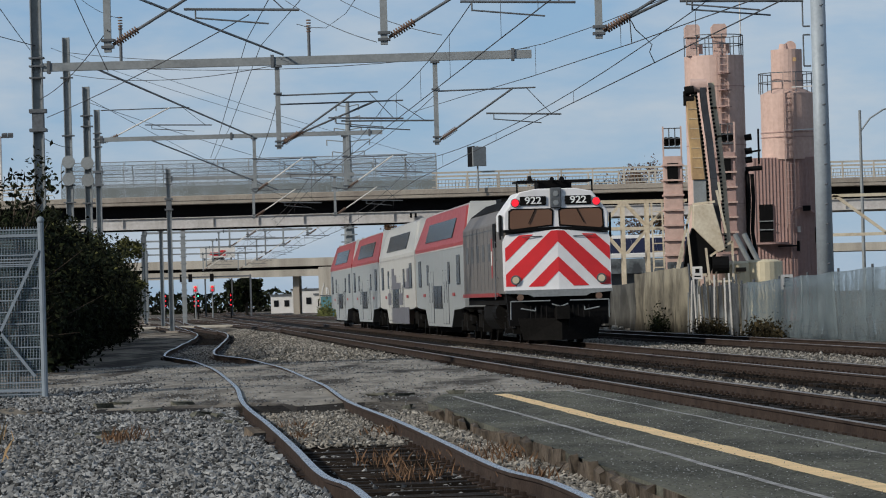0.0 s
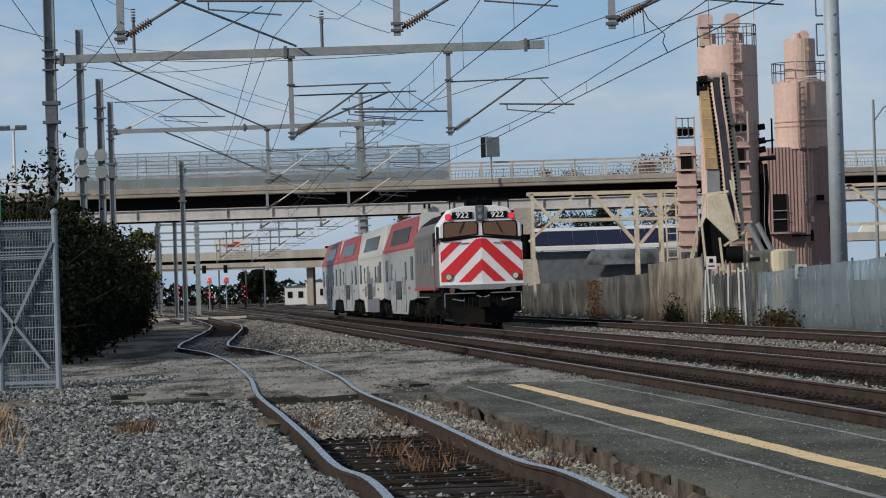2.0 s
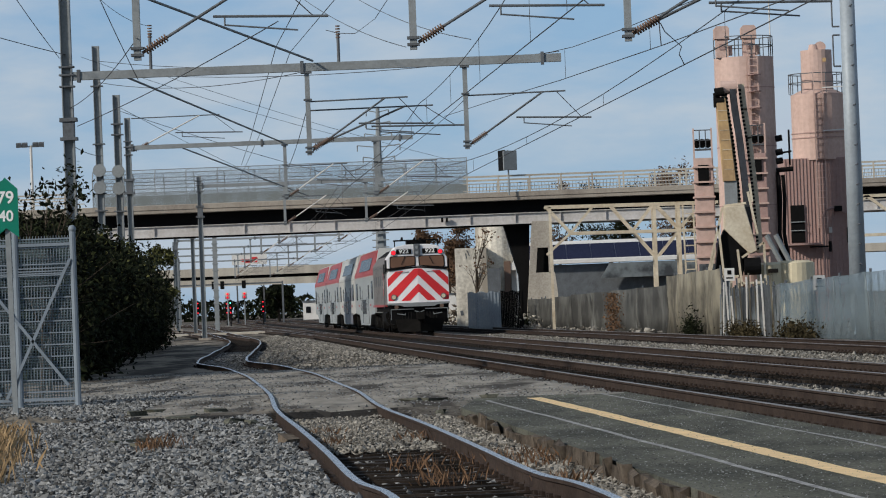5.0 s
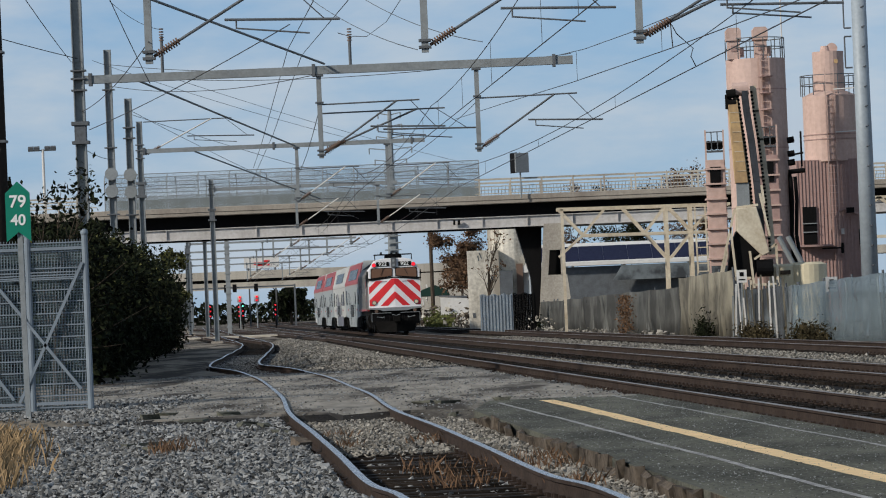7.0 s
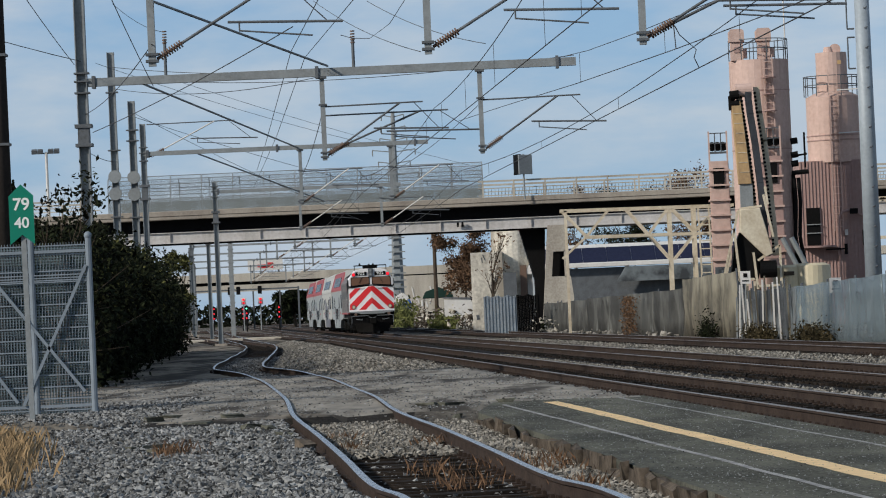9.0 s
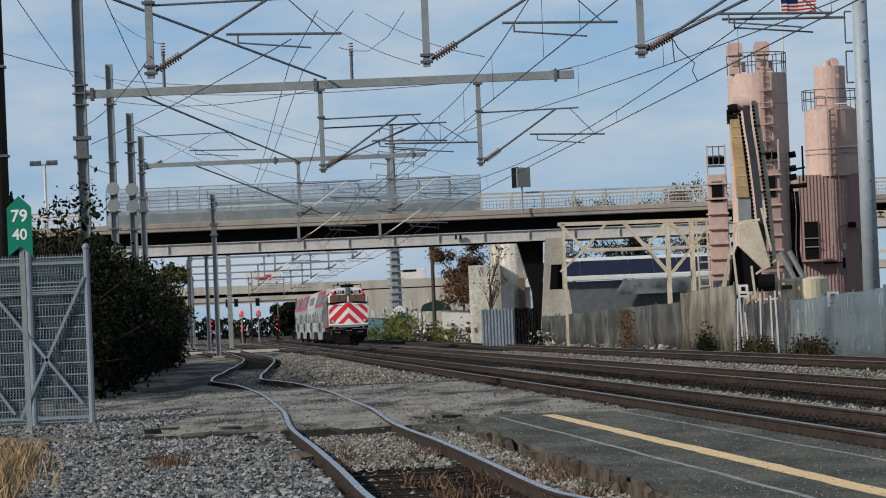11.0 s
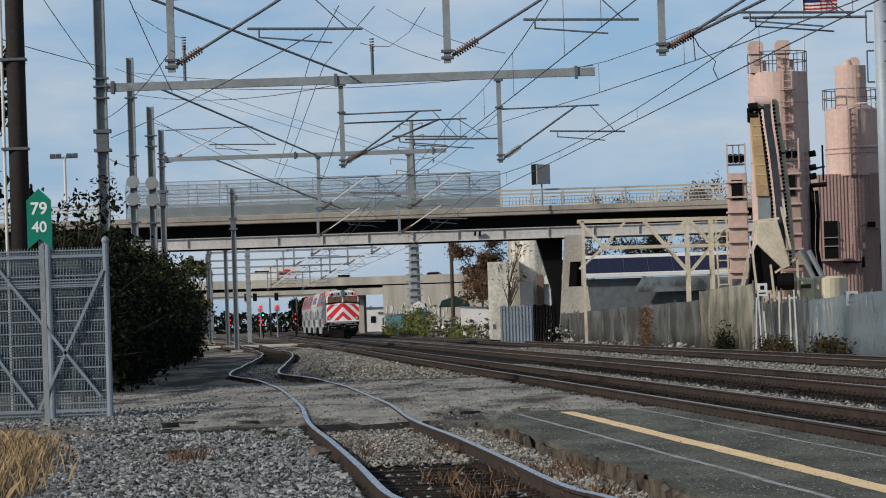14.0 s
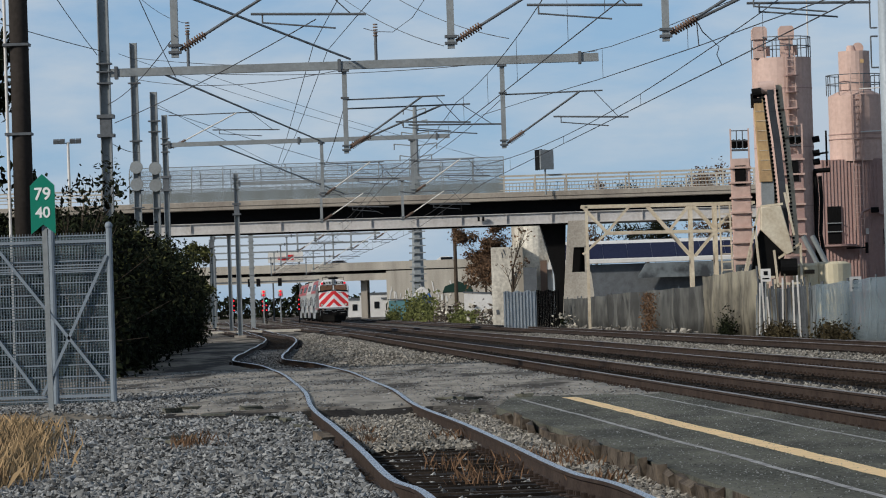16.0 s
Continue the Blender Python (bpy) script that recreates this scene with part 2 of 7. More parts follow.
M_SIGN_WHITE = surface("white_sign_paint", (0.8, 0.82, 0.8), 0.5, amount=0.1, bump=0)
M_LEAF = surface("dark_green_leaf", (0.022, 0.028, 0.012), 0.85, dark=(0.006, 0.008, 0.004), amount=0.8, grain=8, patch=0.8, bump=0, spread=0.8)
M_LEAF_BROWN = surface("dry_brown_leaf", (0.16, 0.095, 0.055), 0.8, dark=(0.09, 0.055, 0.035), amount=0.6, grain=8, patch=1, bump=0, spread=0.5)
M_GRASS_DRY = surface("dry_grass", (0.34, 0.24, 0.135), 0.9, dark=(0.19, 0.13, 0.07), amount=0.5, bump=0, spread=0.5)
M_BARK = surface("bark", (0.11, 0.085, 0.065), 0.95, dark=(0.05, 0.04, 0.03), amount=0.8, grain=14, patch=3, bump=0.6)
M_POLE = surface("creosoted_pole_and_hedge_core", (0.045, 0.038, 0.034), 0.9, dark=(0.02, 0.018, 0.016), amount=0.7, grain=12, patch=2, bump=0.4, streak=True)
M_TARP = surface("dusty_fence_sheet", (0.138, 0.138, 0.126), 0.85, dark=(0.055, 0.055, 0.052), amount=1.0, grain=0.9, patch=0.22, bump=0.5, bump_size=0.8, edge=(0.4, 0.62))
M_TARP_TAN = surface("tan_fence_sheet", (0.30, 0.275, 0.21), 0.85, dark=(0.10, 0.092, 0.075), amount=1.0, grain=0.9, patch=0.3, bump=0.6, bump_size=1.0, edge=(0.4, 0.62))
M_FENCE_SHEET = surface("grey_fence_board", (0.18, 0.205, 0.215), 0.8, dark=(0.05, 0.055, 0.06), amount=1.0, grain=1.0, patch=0.25, bump=0.3, edge=(0.4, 0.62))
M_TANK = surface("cream_plastic_tank", (0.66, 0.59, 0.42), 0.5, dark=(0.5, 0.44, 0.3), amount=0.5, grain=5, patch=0.8, bump=0.03)
M_SOLAR = surface("solar_panel", (0.016, 0.02, 0.05), 0.7, 0.0, amount=0.3, grain=4, patch=0.5, bump=0)
M_GATE = surface("blue_grey_coated_wire", (0.24, 0.285, 0.33), 0.6, 0.1, amount=0.4, grain=10, patch=1.5, bump=0)
M_LIMEWASH = surface("stained_limewash", (0.80, 0.76, 0.66), 0.9, dark=(0.33, 0.30, 0.25), amount=0.9, grain=5, patch=0.45, bump=0.2, streak=True, edge=(0.42, 0.66))
M_POLE_STEEL = surface("pale_blue_grey_steel", (0.36, 0.41, 0.45), 0.55, 0.1, dark=(0.25, 0.285, 0.31), amount=0.6, grain=9, patch=1.2, bump=0.03)
M_WHITE = surface("white_paint_and_sunlit_steel", (0.72, 0.71, 0.68), 0.7, dark=(0.52, 0.5, 0.47), amount=0.5, grain=5, patch=0.6, bump=0.05)


# ---- builders ----
def box(bm, sx, sy, sz, x=0, y=0, z=0, rx=0, ry=0, rz=0):
    """A box with the centre of its base at x, y, z."""
    bmesh.ops.create_cube(bm, size=1, matrix=pose(x, y, z, rx, ry, rz) @ Matrix.Translation((0, 0, sz / 2)) @ Matrix.Diagonal((sx, sy, sz, 1)))


def rod(bm, a, b, r, r2=None, seg=8):
    """A round bar from a to b."""
    a, b = Vector(a), Vector(b)
    d = b - a
    m = Matrix.Translation((a + b) / 2) @ d.to_track_quat("Z", "Y").to_matrix().to_4x4()
    bmesh.ops.create_cone(bm, cap_ends=True, segments=seg, radius1=r, radius2=r if r2 is None else r2, depth=d.length, matrix=m)


def bar(bm, a, b, w, h=None):
    """A square bar from a to b."""
    a, b = Vector(a), Vector(b)
    d = b - a
    m = Matrix.Translation((a + b) / 2) @ d.to_track_quat("Y", "Z").to_matrix().to_4x4() @ Matrix.Diagonal((w, d.length, h or w, 1))
    bmesh.ops.create_cube(bm, size=1, matrix=m)


def prism(bm, pts, a, b, axis="y"):
    """Extrudes a closed outline. axis y: pts are (x, z), from y = a to b; axis x: pts are (y, z); axis z: pts are (x, y)."""
    def at(p, q):
        return {"y": (p[0], q, p[1]), "x": (q, p[0], p[1]), "z": (p[0], p[1], q)}[axis]
    v0, v1 = [bm.verts.new(at(p, a)) for p in pts], [bm.verts.new(at(p, b)) for p in pts]
    k = len(pts)
    for i in range(k):
        bm.faces.new((v0[i], v0[(i + 1) % k], v1[(i + 1) % k], v1[i]))
    bm.faces.new(v0[::-1])
    bm.faces.new(v1)
    bmesh.ops.recalc_face_normals(bm, faces=bm.faces)


def mesh_of(name, bm, material, smooth=False):
    me = bpy.data.meshes.new(name)
    bm.to_mesh(me)
    bm.free()
    for m in material if isinstance(material, (list, tuple)) else [material]:
        me.materials.append(m)
    if smooth:
        me.polygons.foreach_set("use_smooth", [True] * len(me.polygons))
    return me


def part(name, bm, material, parent=None, label="", bevel=0.0, smooth=False, at=None):
    """Links a bmesh as one mesh object under a thing or a part."""
    if bevel:
        bmesh.ops.bevel(bm, geom=list(bm.edges), offset=bevel, segments=1, affect="EDGES", clamp_overlap=True)
    ob = new(name, mesh_of(name, bm, material, smooth))
    ob.parent = parent
    if at is not None:
        ob.matrix_basis = at
    if label:
        tagged(ob, label)
    return ob


def thing(name, m, label, category, group=""):
    ob = new(name)
    ob.empty_display_size = 0.3
    ob.matrix_basis = m
    return tagged(ob, label, category, group)


def B():
    return bmesh.new()


def raw_mesh(name, verts, faces, material):
    me = bpy.data.meshes.new(name)
    me.from_pydata(verts, [], faces)
    me.materials.append(material)
    me.update()
    return me


def wire(name, pts, r, material, label, category="wire", group=""):
    """A thin line through the points, as a bevelled curve."""
    cu = bpy.data.curves.new(name, "CURVE")
    cu.dimensions, cu.bevel_depth, cu.bevel_resolution = "3D", r, 0
    sp = cu.splines.new("POLY")
    sp.points.add(len(pts) - 1)
    for p, q in zip(sp.points, pts):
        p.co = (*q, 1)
    cu.materials.append(material)
    return tagged(new(name, cu), label, category, group)


# ---- plan: three main tracks run straight at this slope, the siding winds beside them ----
SLOPE = -0.0722
TURN = math.degrees(math.atan(-SLOPE))  # 4.1 degrees to the left
ALONG = Vector((SLOPE, 1, 0)).normalized()
ACROSS = Vector((ALONG.y, -ALONG.x, 0))
T1, T2, T3 = 8.15, 12.32, 17.8  # x of each track's centre line at y = 0


def on(track, y, side=0.0, z=0.0):
    """A point beside a main track's centre line."""
    return Vector((track + SLOPE * y, y, z)) + ACROSS * side


# ---- ground ----
SIDING = [(0.95, 14.0), (0.15, 29.0), (-0.28, 33.2), (-0.74, 39.5), (-1.36, 47.4), (-2.2, 58.5), (-2.85, 69.0), (-3.75, 81.5), (-5.05, 97.0), (-5.85, 105.0), (-7.1, 114.5), (-7.95, 125.0),
          (-9.25, 153.0), (-10.9, 188.0), (-12.9, 220.0), (-18.5, 290.0), (-27.0, 400.0), (-45.0, 640.0)]


def smooth_line(pts, step):
    """A Catmull-Rom line through the points, sampled about every step metres."""
    out = []
    p = [Vector(q) for q in pts]
    p = [p[0] * 2 - p[1]] + p + [p[-1] * 2 - p[-2]]
    for i in range(1, len(p) - 2):
        n = max(1, round((p[i + 1] - p[i]).length / step))
        for k in range(n):
            t = k / n
            out.append(0.5 * (2 * p[i] + (p[i + 1] - p[i - 1]) * t + (2 * p[i - 1] - 5 * p[i] + 4 * p[i + 1] - p[i + 2]) * t * t
                              + (3 * p[i] - p[i - 1] - 3 * p[i + 1] + p[i + 2]) * t ** 3))
    return out + [p[-2]]


SIDING_LINE = smooth_line(SIDING, 0.6)
_table = np.interp(np.arange(0, 700, 0.25), [p.y for p in SIDING_LINE], [p.x for p in SIDING_LINE]).tolist()


def siding_x(y):
    return _table[int(min(699.0, max(0.0, y)) * 4)]


def edge_x(y):
    """x of the timber edge of the asphalt pad."""
    return -0.2 + (54.8 - y) * 0.0705


def step(a, b, v):
    t = min(1.0, max(0.0, (v - a) / (b - a)))
    return t * t * (3 - 2 * t)


def ground_at(x, y):
    """Height of the ground and the index of its surface: 0 dirt, 1 broken asphalt, 2 blue-grey ballast, 3 pale ballast, 4 dark track bed."""
    wob = noise.noise((x * 0.35, y * 0.35, 2.0))
    fine = noise.noise((x * 1.7, y * 1.7, 5.0))
    d = x - siding_x(y)
    if y < 0 or y > 1300 or abs(x) > 300:
        return -0.2, 0
    m1 = (x - T1 - SLOPE * y) * ALONG.y  # across from the first main track
    z, k = -0.14 + 0.03 * wob, 0
    y = y / 3.2  # from here on in lengths of 3.2 m along the line
    cross = step(18.0 + wob, 18.8 + wob, y) * (1 - step(30.5, 33.5, y + wob))
    if m1 > -1.5:
        inner = m1 < 6.0 or 8.0 < m1 < 11.6
        z, k = -0.23 + 0.012 * fine, 4 if inner else 3
        if m1 > 12.0:
            z, k = -0.2 + 0.04 * wob + 0.03 * step(12, 14, m1), 0
            if m1 < 13.0:
                k = 3
    else:
        if d < 0:
            z, k = -0.10 + 0.035 * wob + 0.015 * fine, 2
            if y > 18 + wob:
                z, k = -0.09 + 0.02 * wob, 0
            if y < 19:
                z = max(z, -0.075 + 0.03 * fine) if d > -2.0 else z
            if 18 < y < 24 and x < -5.2 + 0.6 * wob:  # spill of stone at the gate
                z, k = z + 0.22 * step(-5.2, -7.2, x) * (1 - step(22, 24, y)) + 0.02 * fine, 2
        else:
            z, k = -0.2 + 0.02 * fine, 3 if 1.0 < d else 2
        if abs(d) < 0.95 and not (18.3 < y < 32):
            z, k = -0.2 + 0.02 * fine, 2
        if 32.5 < y < 75 and d > 1.0:  # heap of pale ballast between siding and main line
            z, k = -0.16 + 0.26 * step(1.0, 2.2, d) * (1 - step(-3.6, -1.6, m1)) * step(32, 36, y) + 0.03 * fine, 3
        if cross > 0.02 and -6.5 < d:
            zc = -0.035 + 0.03 * noise.noise((x * 0.22, y * 0.2, 8.0)) + 0.004 * fine
            if d < -1:
                zc -= 0.06 * step(1.0, 5.0, -d)
            z, k = z * (1 - cross) + zc * cross, 1 if cross > 0.5 else k
            if d < -4.6 + wob:
                k = 0
        if y > 75:
            z, k = -0.2, 0 if wob > -0.1 else 3
    return z, k


def axis(parts):
    out = []
    for a, b, s in parts:
        out += list(np.arange(a, b, s))
    return out + [parts[-1][1]]


gx = axis([(-3000, -300, 900), (-300, -60, 40), (-60, -16, 4), (-16, 12, 0.2), (12, 40, 2), (40, 300, 40), (300, 3000, 900)])
gy = axis([(-3000, -300, 900), (-300, -20, 40), (-20, 12, 4), (12, 128, 0.6), (128, 256, 2.5), (256, 640, 16), (640, 1400, 95), (1400, 4400, 1000)])
verts, kinds = [], []
for y in gy:
    for x in gx:
        z, k = ground_at(x, y)
        verts.append((x, y, z))
        kinds.append(k)
nx = len(gx)
faces = [(j * nx + i, j * nx + i + 1, (j + 1) * nx + i + 1, (j + 1) * nx + i) for j in range(len(gy) - 1) for i in range(nx - 1)]
me = raw_mesh("ground", verts, faces, M_DIRT)
for m in (M_CRUST, M_STONE_BED, M_BED_PALE, M_OILY):
    me.materials.append(m)
me.polygons.foreach_set("material_index", [kinds[q[0]] for q in faces])
me.polygons.foreach_set("use_smooth", [True] * len(faces))
tagged(new("ground", me), "dusty grey earth, broken asphalt and crushed stone around the tracks", "ground", kind="structure")

# asphalt pad beside the first main track, with its timber edge and painted lines
bm = B()
prism(bm, [(edge_x(8.0), 8.0), (T1 - 1.45 + SLOPE * 8.0, 8.0), (T1 - 1.45 + SLOPE * 61.5, 61.5), (edge_x(59.5) + 0.5, 61.0), (edge_x(55.5), 55.5)], -0.3, -0.022, "z")
pad = tagged(part("pavement", bm, M_ASPHALT), "worn dark asphalt pad with faded painted lines beside the rails", "pavement", kind="structure")


def painted(name, x0, x1, y0, y1, w, mat, label):
    bm = B()
    rng = random.Random(name)
    n = 60
    rows = []
    for i in range(n + 1):
        t = i / n
        j = 0.04 * noise.noise((t * 14, w * 9, 1.0))
        for s in (-1, 1):
            rows.append(bm.verts.new((x0 + (x1 - x0) * t + j + s * w * (0.5 + 0.12 * rng.random()), y0 + (y1 - y0) * t, -0.018)))
    for i in range(n):
        bm.faces.new((rows[2 * i], rows[2 * i + 1], rows[2 * i + 3], rows[2 * i + 2]))
    tagged(part(name, bm, mat), label, "line", kind="structure")


painted("yellow_line", 0.82, 3.6, 59.7, 21.5, 0.2, M_YELLOW, "worn yellow safety line painted on asphalt")
painted("white_line", 0.12, 3.1, 59.2, 20.8, 0.06, M_WHITE_LINE, "thin faded white line painted on asphalt")
painted("white_line", 1.85, 4.5, 60.9, 24.0, 0.05, M_WHITE_LINE, "thin faded white line painted on asphalt")

edge = thing("timber_edging", pose(0, 0, 0), "row of rotting grey-brown timber boards holding the asphalt edge", "edging")
rng = random.Random(4)
y = 55.0
while y > 18:
    ln = rng.uniform(0.35, 1.8)
    bm = B()
    h = rng.uniform(0.13, 0.25)
    box(bm, 0.07, ln - 0.025, h, 0, 0, 0)
    for v in bm.verts:
        v.co += Vector((rng.uniform(-0.012, 0.012), rng.uniform(-0.02, 0.02), rng.uniform(-0.03, 0.02)))
    part("board", bm, M_TIMBER, edge, at=pose(edge_x(y - ln / 2) - 0.05, y - ln / 2, -0.24, 0, rng.uniform(-14, 6), TURN + rng.uniform(-4, 4)))
    y -= ln


# ---- tracks ----
RAIL_PROFILE = [(-0.07, -0.17), (0.07, -0.17), (0.07, -0.155), (0.012, -0.135), (0.012, -0.05), (0.036, -0.035), (0.036, -0.006), (0.028, 0.0),
                (-0.028, 0.0), (-0.036, -0.006), (-0.036, -0.035), (-0.012, -0.05), (-0.012, -0.135), (-0.07, -0.155)]


def rail(pts, parent, lift=None, head=None):
    """A rail swept along pts, its worn head bright."""
    k, verts, faces, mats = len(RAIL_PROFILE), [], [], []
    for i, p in enumerate(pts):
        d = (pts[min(i + 1, len(pts) - 1)] - pts[max(i - 1, 0)]).normalized()
        side = Vector((d.y, -d.x, 0))
        for a, z in RAIL_PROFILE:
            q = p + side * a
            verts.append((q.x, q.y, z + (lift(p.y) if lift else 0)))
    for i in range(len(pts) - 1):
        for j in range(k):
            a, b = i * k + j, i * k + (j + 1) % k
            faces.append((a, b, b + k, a + k))
            mats.append(1 if j in (6, 7, 8) else 0)
    faces += [tuple(range(k))[::-1], tuple(range((len(pts) - 1) * k, len(pts) * k))]
    mats += [0, 0]
    me = raw_mesh("rail", verts, faces, M_RAIL)
    me.materials.append(head or M_RAIL_TOP)
    me.polygons.foreach_set("material_index", mats)
    ob = new("rail", me)
    ob.parent = parent
    return ob


TIE_MESHES = []
for i in range(4):
    bm = B()
    box(bm, 2.55, 0.22, 0.17, 0, 0, -0.17)
    bmesh.ops.subdivide_edges(bm, edges=[e for e in bm.edges if abs(e.verts[0].co.x - e.verts[1].co.x) > 1], cuts=3)
    r = random.Random(i)
    for v in bm.verts:
        v.co += Vector((r.uniform(-0.03, 0.03), r.uniform(-0.012, 0.012), r.uniform(-0.012, 0.008)))
    TIE_MESHES.append(mesh_of("tie", bm, M_TIE))


def spikes_mesh():
    bm = B()
    for s in (-1, 1):
        box(bm, 0.36, 0.18, 0.018, s * 0.7525, 0, 0)
        for a in (-0.1, 0.1):
            for c in (-0.05, 0.05):
                box(bm, 0.035, 0.03, 0.035, s * 0.7525 + a, c, 0.016)
    return mesh_of("tie_plate", bm, M_RAIL)


PLATES = spikes_mesh()


def ties(parent, points, near):
    """Ties across the track: those up to y = near are pieces, the rest is one joined mesh."""
    rng = random.Random(len(points))
    bm = B()
    for p, a in points:
        m = pose(p.x, p.y, -0.176 + rng.uniform(-0.006, 0.004), 0, 0, a + rng.uniform(-1, 1))
        if p.y < near:
            t = new("tie", rng.choice(TIE_MESHES))
            t.matrix_basis, t.parent = m, parent
            q = new("tie_plate", PLATES)
            q.parent = t
        else:
            bmesh.ops.create_cube(bm, size=1, matrix=m @ Matrix.Translation((0, 0, -0.08)) @ Matrix.Diagonal((2.55, 0.22, 0.16, 1)))
    if bm.verts:
        tagged(part("far_ties", bm, M_TIE, parent), "dark weathered ties", kind="stuff")
    else:
        bm.free()


def main_track(track, name_label):
    t = thing("railway_track", pose(0, 0, 0), name_label, "track", "main tracks")
    for s in (-0.7525, 0.7525):
        rail([on(track, y, s) for y in (-60, 0, 40, 80, 130, 200, 300, 450, 700, 1350)], t, head=M_RAIL_DULL)
    ties(t, [(on(track, 36 + i * 0.6), TURN) for i in range(420)], 105)
    tagged(t, kind="structure")


main_track(T1, "straight main track with polished rails on dark oily ballast")
main_track(T2, "straight main track with polished rails carrying the train")
main_track(T3, "rust-brown outer main track beside the plant fence")

siding = thing("siding_track", pose(0, 0, 0), "winding rusty siding with polished rail heads and rotten ties", "track")
tagged(siding, kind="structure")
line = [Vector((p.x, p.y, 0)) for p in SIDING_LINE]


def beside(i, s):
    d = (line[min(i + 1, len(line) - 1)] - line[max(i - 1, 0)]).normalized()
    return line[i] + Vector((d.y, -d.x, 0)) * s


for s in (-0.7525, 0.7525):
    rail([beside(i, s) for i in range(len(line))], siding, lambda y: 0.012 * math.sin(y * 0.3) - 0.005)
pts = []
for i in range(0, len(line), 1):
    if not 57.5 < line[i].y < 103 and 20 < line[i].y < 300:
        d = line[min(i + 1, len(line) - 1)] - line[max(i - 1, 0)]
        pts.append((line[i], math.degrees(math.atan2(-d.x, d.y))))
ties(siding, pts, 125)
for pts in (((-8.4, 225), (-11.6, 265), (-16.5, 320), (-24, 400), (-33, 490), (-47, 620)), ((-13.3, 222), (-17.0, 262), (-23.5, 330), (-33, 420), (-46, 540))):
    far_track = tagged(thing("yard_track", pose(0, 0, 0), "rusty yard track curving away among dark ties", "track"), kind="structure")
    curve = [Vector((p.x, p.y, 0)) for p in smooth_line(pts, 2.5)]
    for s in (-0.7525, 0.7525):
        rail([p + Vector((s, 0, 0)) for p in curve], far_track, head=M_RAIL_DULL)
    bm = B()
    for p, q in zip(curve, curve[1:]):
        for k in range(4):
            c = p.lerp(q, k / 4)
            box(bm, 2.6, 0.25, 0.17, c.x, c.y, -0.33, 0, 0, math.degrees(math.atan2(p.x - q.x, q.y - p.y)))
    tagged(part("far_ties", bm, M_TIE, far_track), "dark weathered ties", kind="stuff")
# loose timber block leaning at the rail
bm = B()
box(bm, 0.16, 0.3, 0.15)
for v in bm.verts:
    v.co += Vector((random.uniform(-.02, .02), random.uniform(-.03, .03), random.uniform(-.02, .02)))
tagged(part("timber_block", bm, M_TIMBER, at=pose(-2.15, 44.6, -0.14, 12, 8, 25)), "splintered brown timber block lying by the rail", "timber")
rng = random.Random(31)
for k in range(26):  # crumbled ends of planks and asphalt along the rotten edge of the crossing
    y = rng.uniform(46, 62)
    x = siding_x(y) + rng.choice([-1, 1]) * rng.uniform(0.9, 3.2)
    bm = B()
    box(bm, rng.uniform(0.12, 0.5), rng.uniform(0.1, 0.4), rng.uniform(0.03, 0.09))
    for v in bm.verts:
        v.co += Vector((rng.uniform(-.05, .05), rng.uniform(-.05, .05), rng.uniform(-.015, .015)))
    tagged(part("asphalt_lump", bm, M_ASPHALT, at=pose(x, y, ground_at(x, y)[0] - 0.01, 0, 0, rng.uniform(0, 180))), "broken lump of dark asphalt at the crossing edge", "rubble", "asphalt lumps")


# ---- loose stone ----
def stones(name, n, place, lo, hi, material, label, seed):
    """Many small broken stones as one mesh."""
    g = np.random.default_rng(seed)
    base = np.array([(1, 0, 0), (-1, 0, 0), (0, 1, 0), (0, -1, 0), (0, 0, 1), (0, 0, -1)], float)
    tri = np.array([(0, 2, 4), (2, 1, 4), (1, 3, 4), (3, 0, 4), (2, 0, 5), (1, 2, 5), (3, 1, 5), (0, 3, 5)])
    pos = []
    while len(pos) < n:
        p = place(g)
        if p is not None:
            pos.append(p)
    pos = np.array(pos)
    size = g.uniform(lo, hi, n) * g.choice([0.7, 1.0, 1.35], n, p=[0.35, 0.5, 0.15])
    v = base[None] * g.uniform(0.6, 1.25, (n, 6, 1)) + g.normal(0, 0.22, (n, 6, 3))
    v *= g.uniform(0.6, 1.2, (n, 1, 3))
    q = g.normal(size=(n, 4))
    q /= np.linalg.norm(q, axis=1)[:, None]
    w, x, y, z = q.T
    rot = np.stack([1 - 2 * (y * y + z * z), 2 * (x * y - z * w), 2 * (x * z + y * w), 2 * (x * y + z * w), 1 - 2 * (x * x + z * z), 2 * (y * z - x * w),
                    2 * (x * z - y * w), 2 * (y * z + x * w), 1 - 2 * (x * x + y * y)], 1).reshape(n, 3, 3)
    v = np.einsum("nij,nkj->nki", rot, v) * size[:, None, None] * 0.5
    v[:, :, 2] *= 0.8
    v += pos[:, None, :]
    f = tri[None] + (np.arange(n) * 6)[:, None, None]
    ob = new(name, raw_mesh(name, v.reshape(-1, 3).tolist(), f.reshape(-1, 3).tolist(), material))
    return tagged(ob, label, "gravel", kind="stuff")


def left_field(g):
    y = 19 + 41 * g.random() ** 1.1
    x = siding_x(y) - 0.85 - g.random() * (1.2 + y * 0.125)
    if y > 56 + noise.noise((x * 0.5, 3, 3)) * 5:
        return None
    if g.random() < 0.12:  # spilt stone by the gate foot
        x, y = -5.2 - 3.6 * g.random() ** 0.8, g.uniform(57, 75)
    return x, y, ground_at(x, y)[0] + g.uniform(-0.01, 0.025)


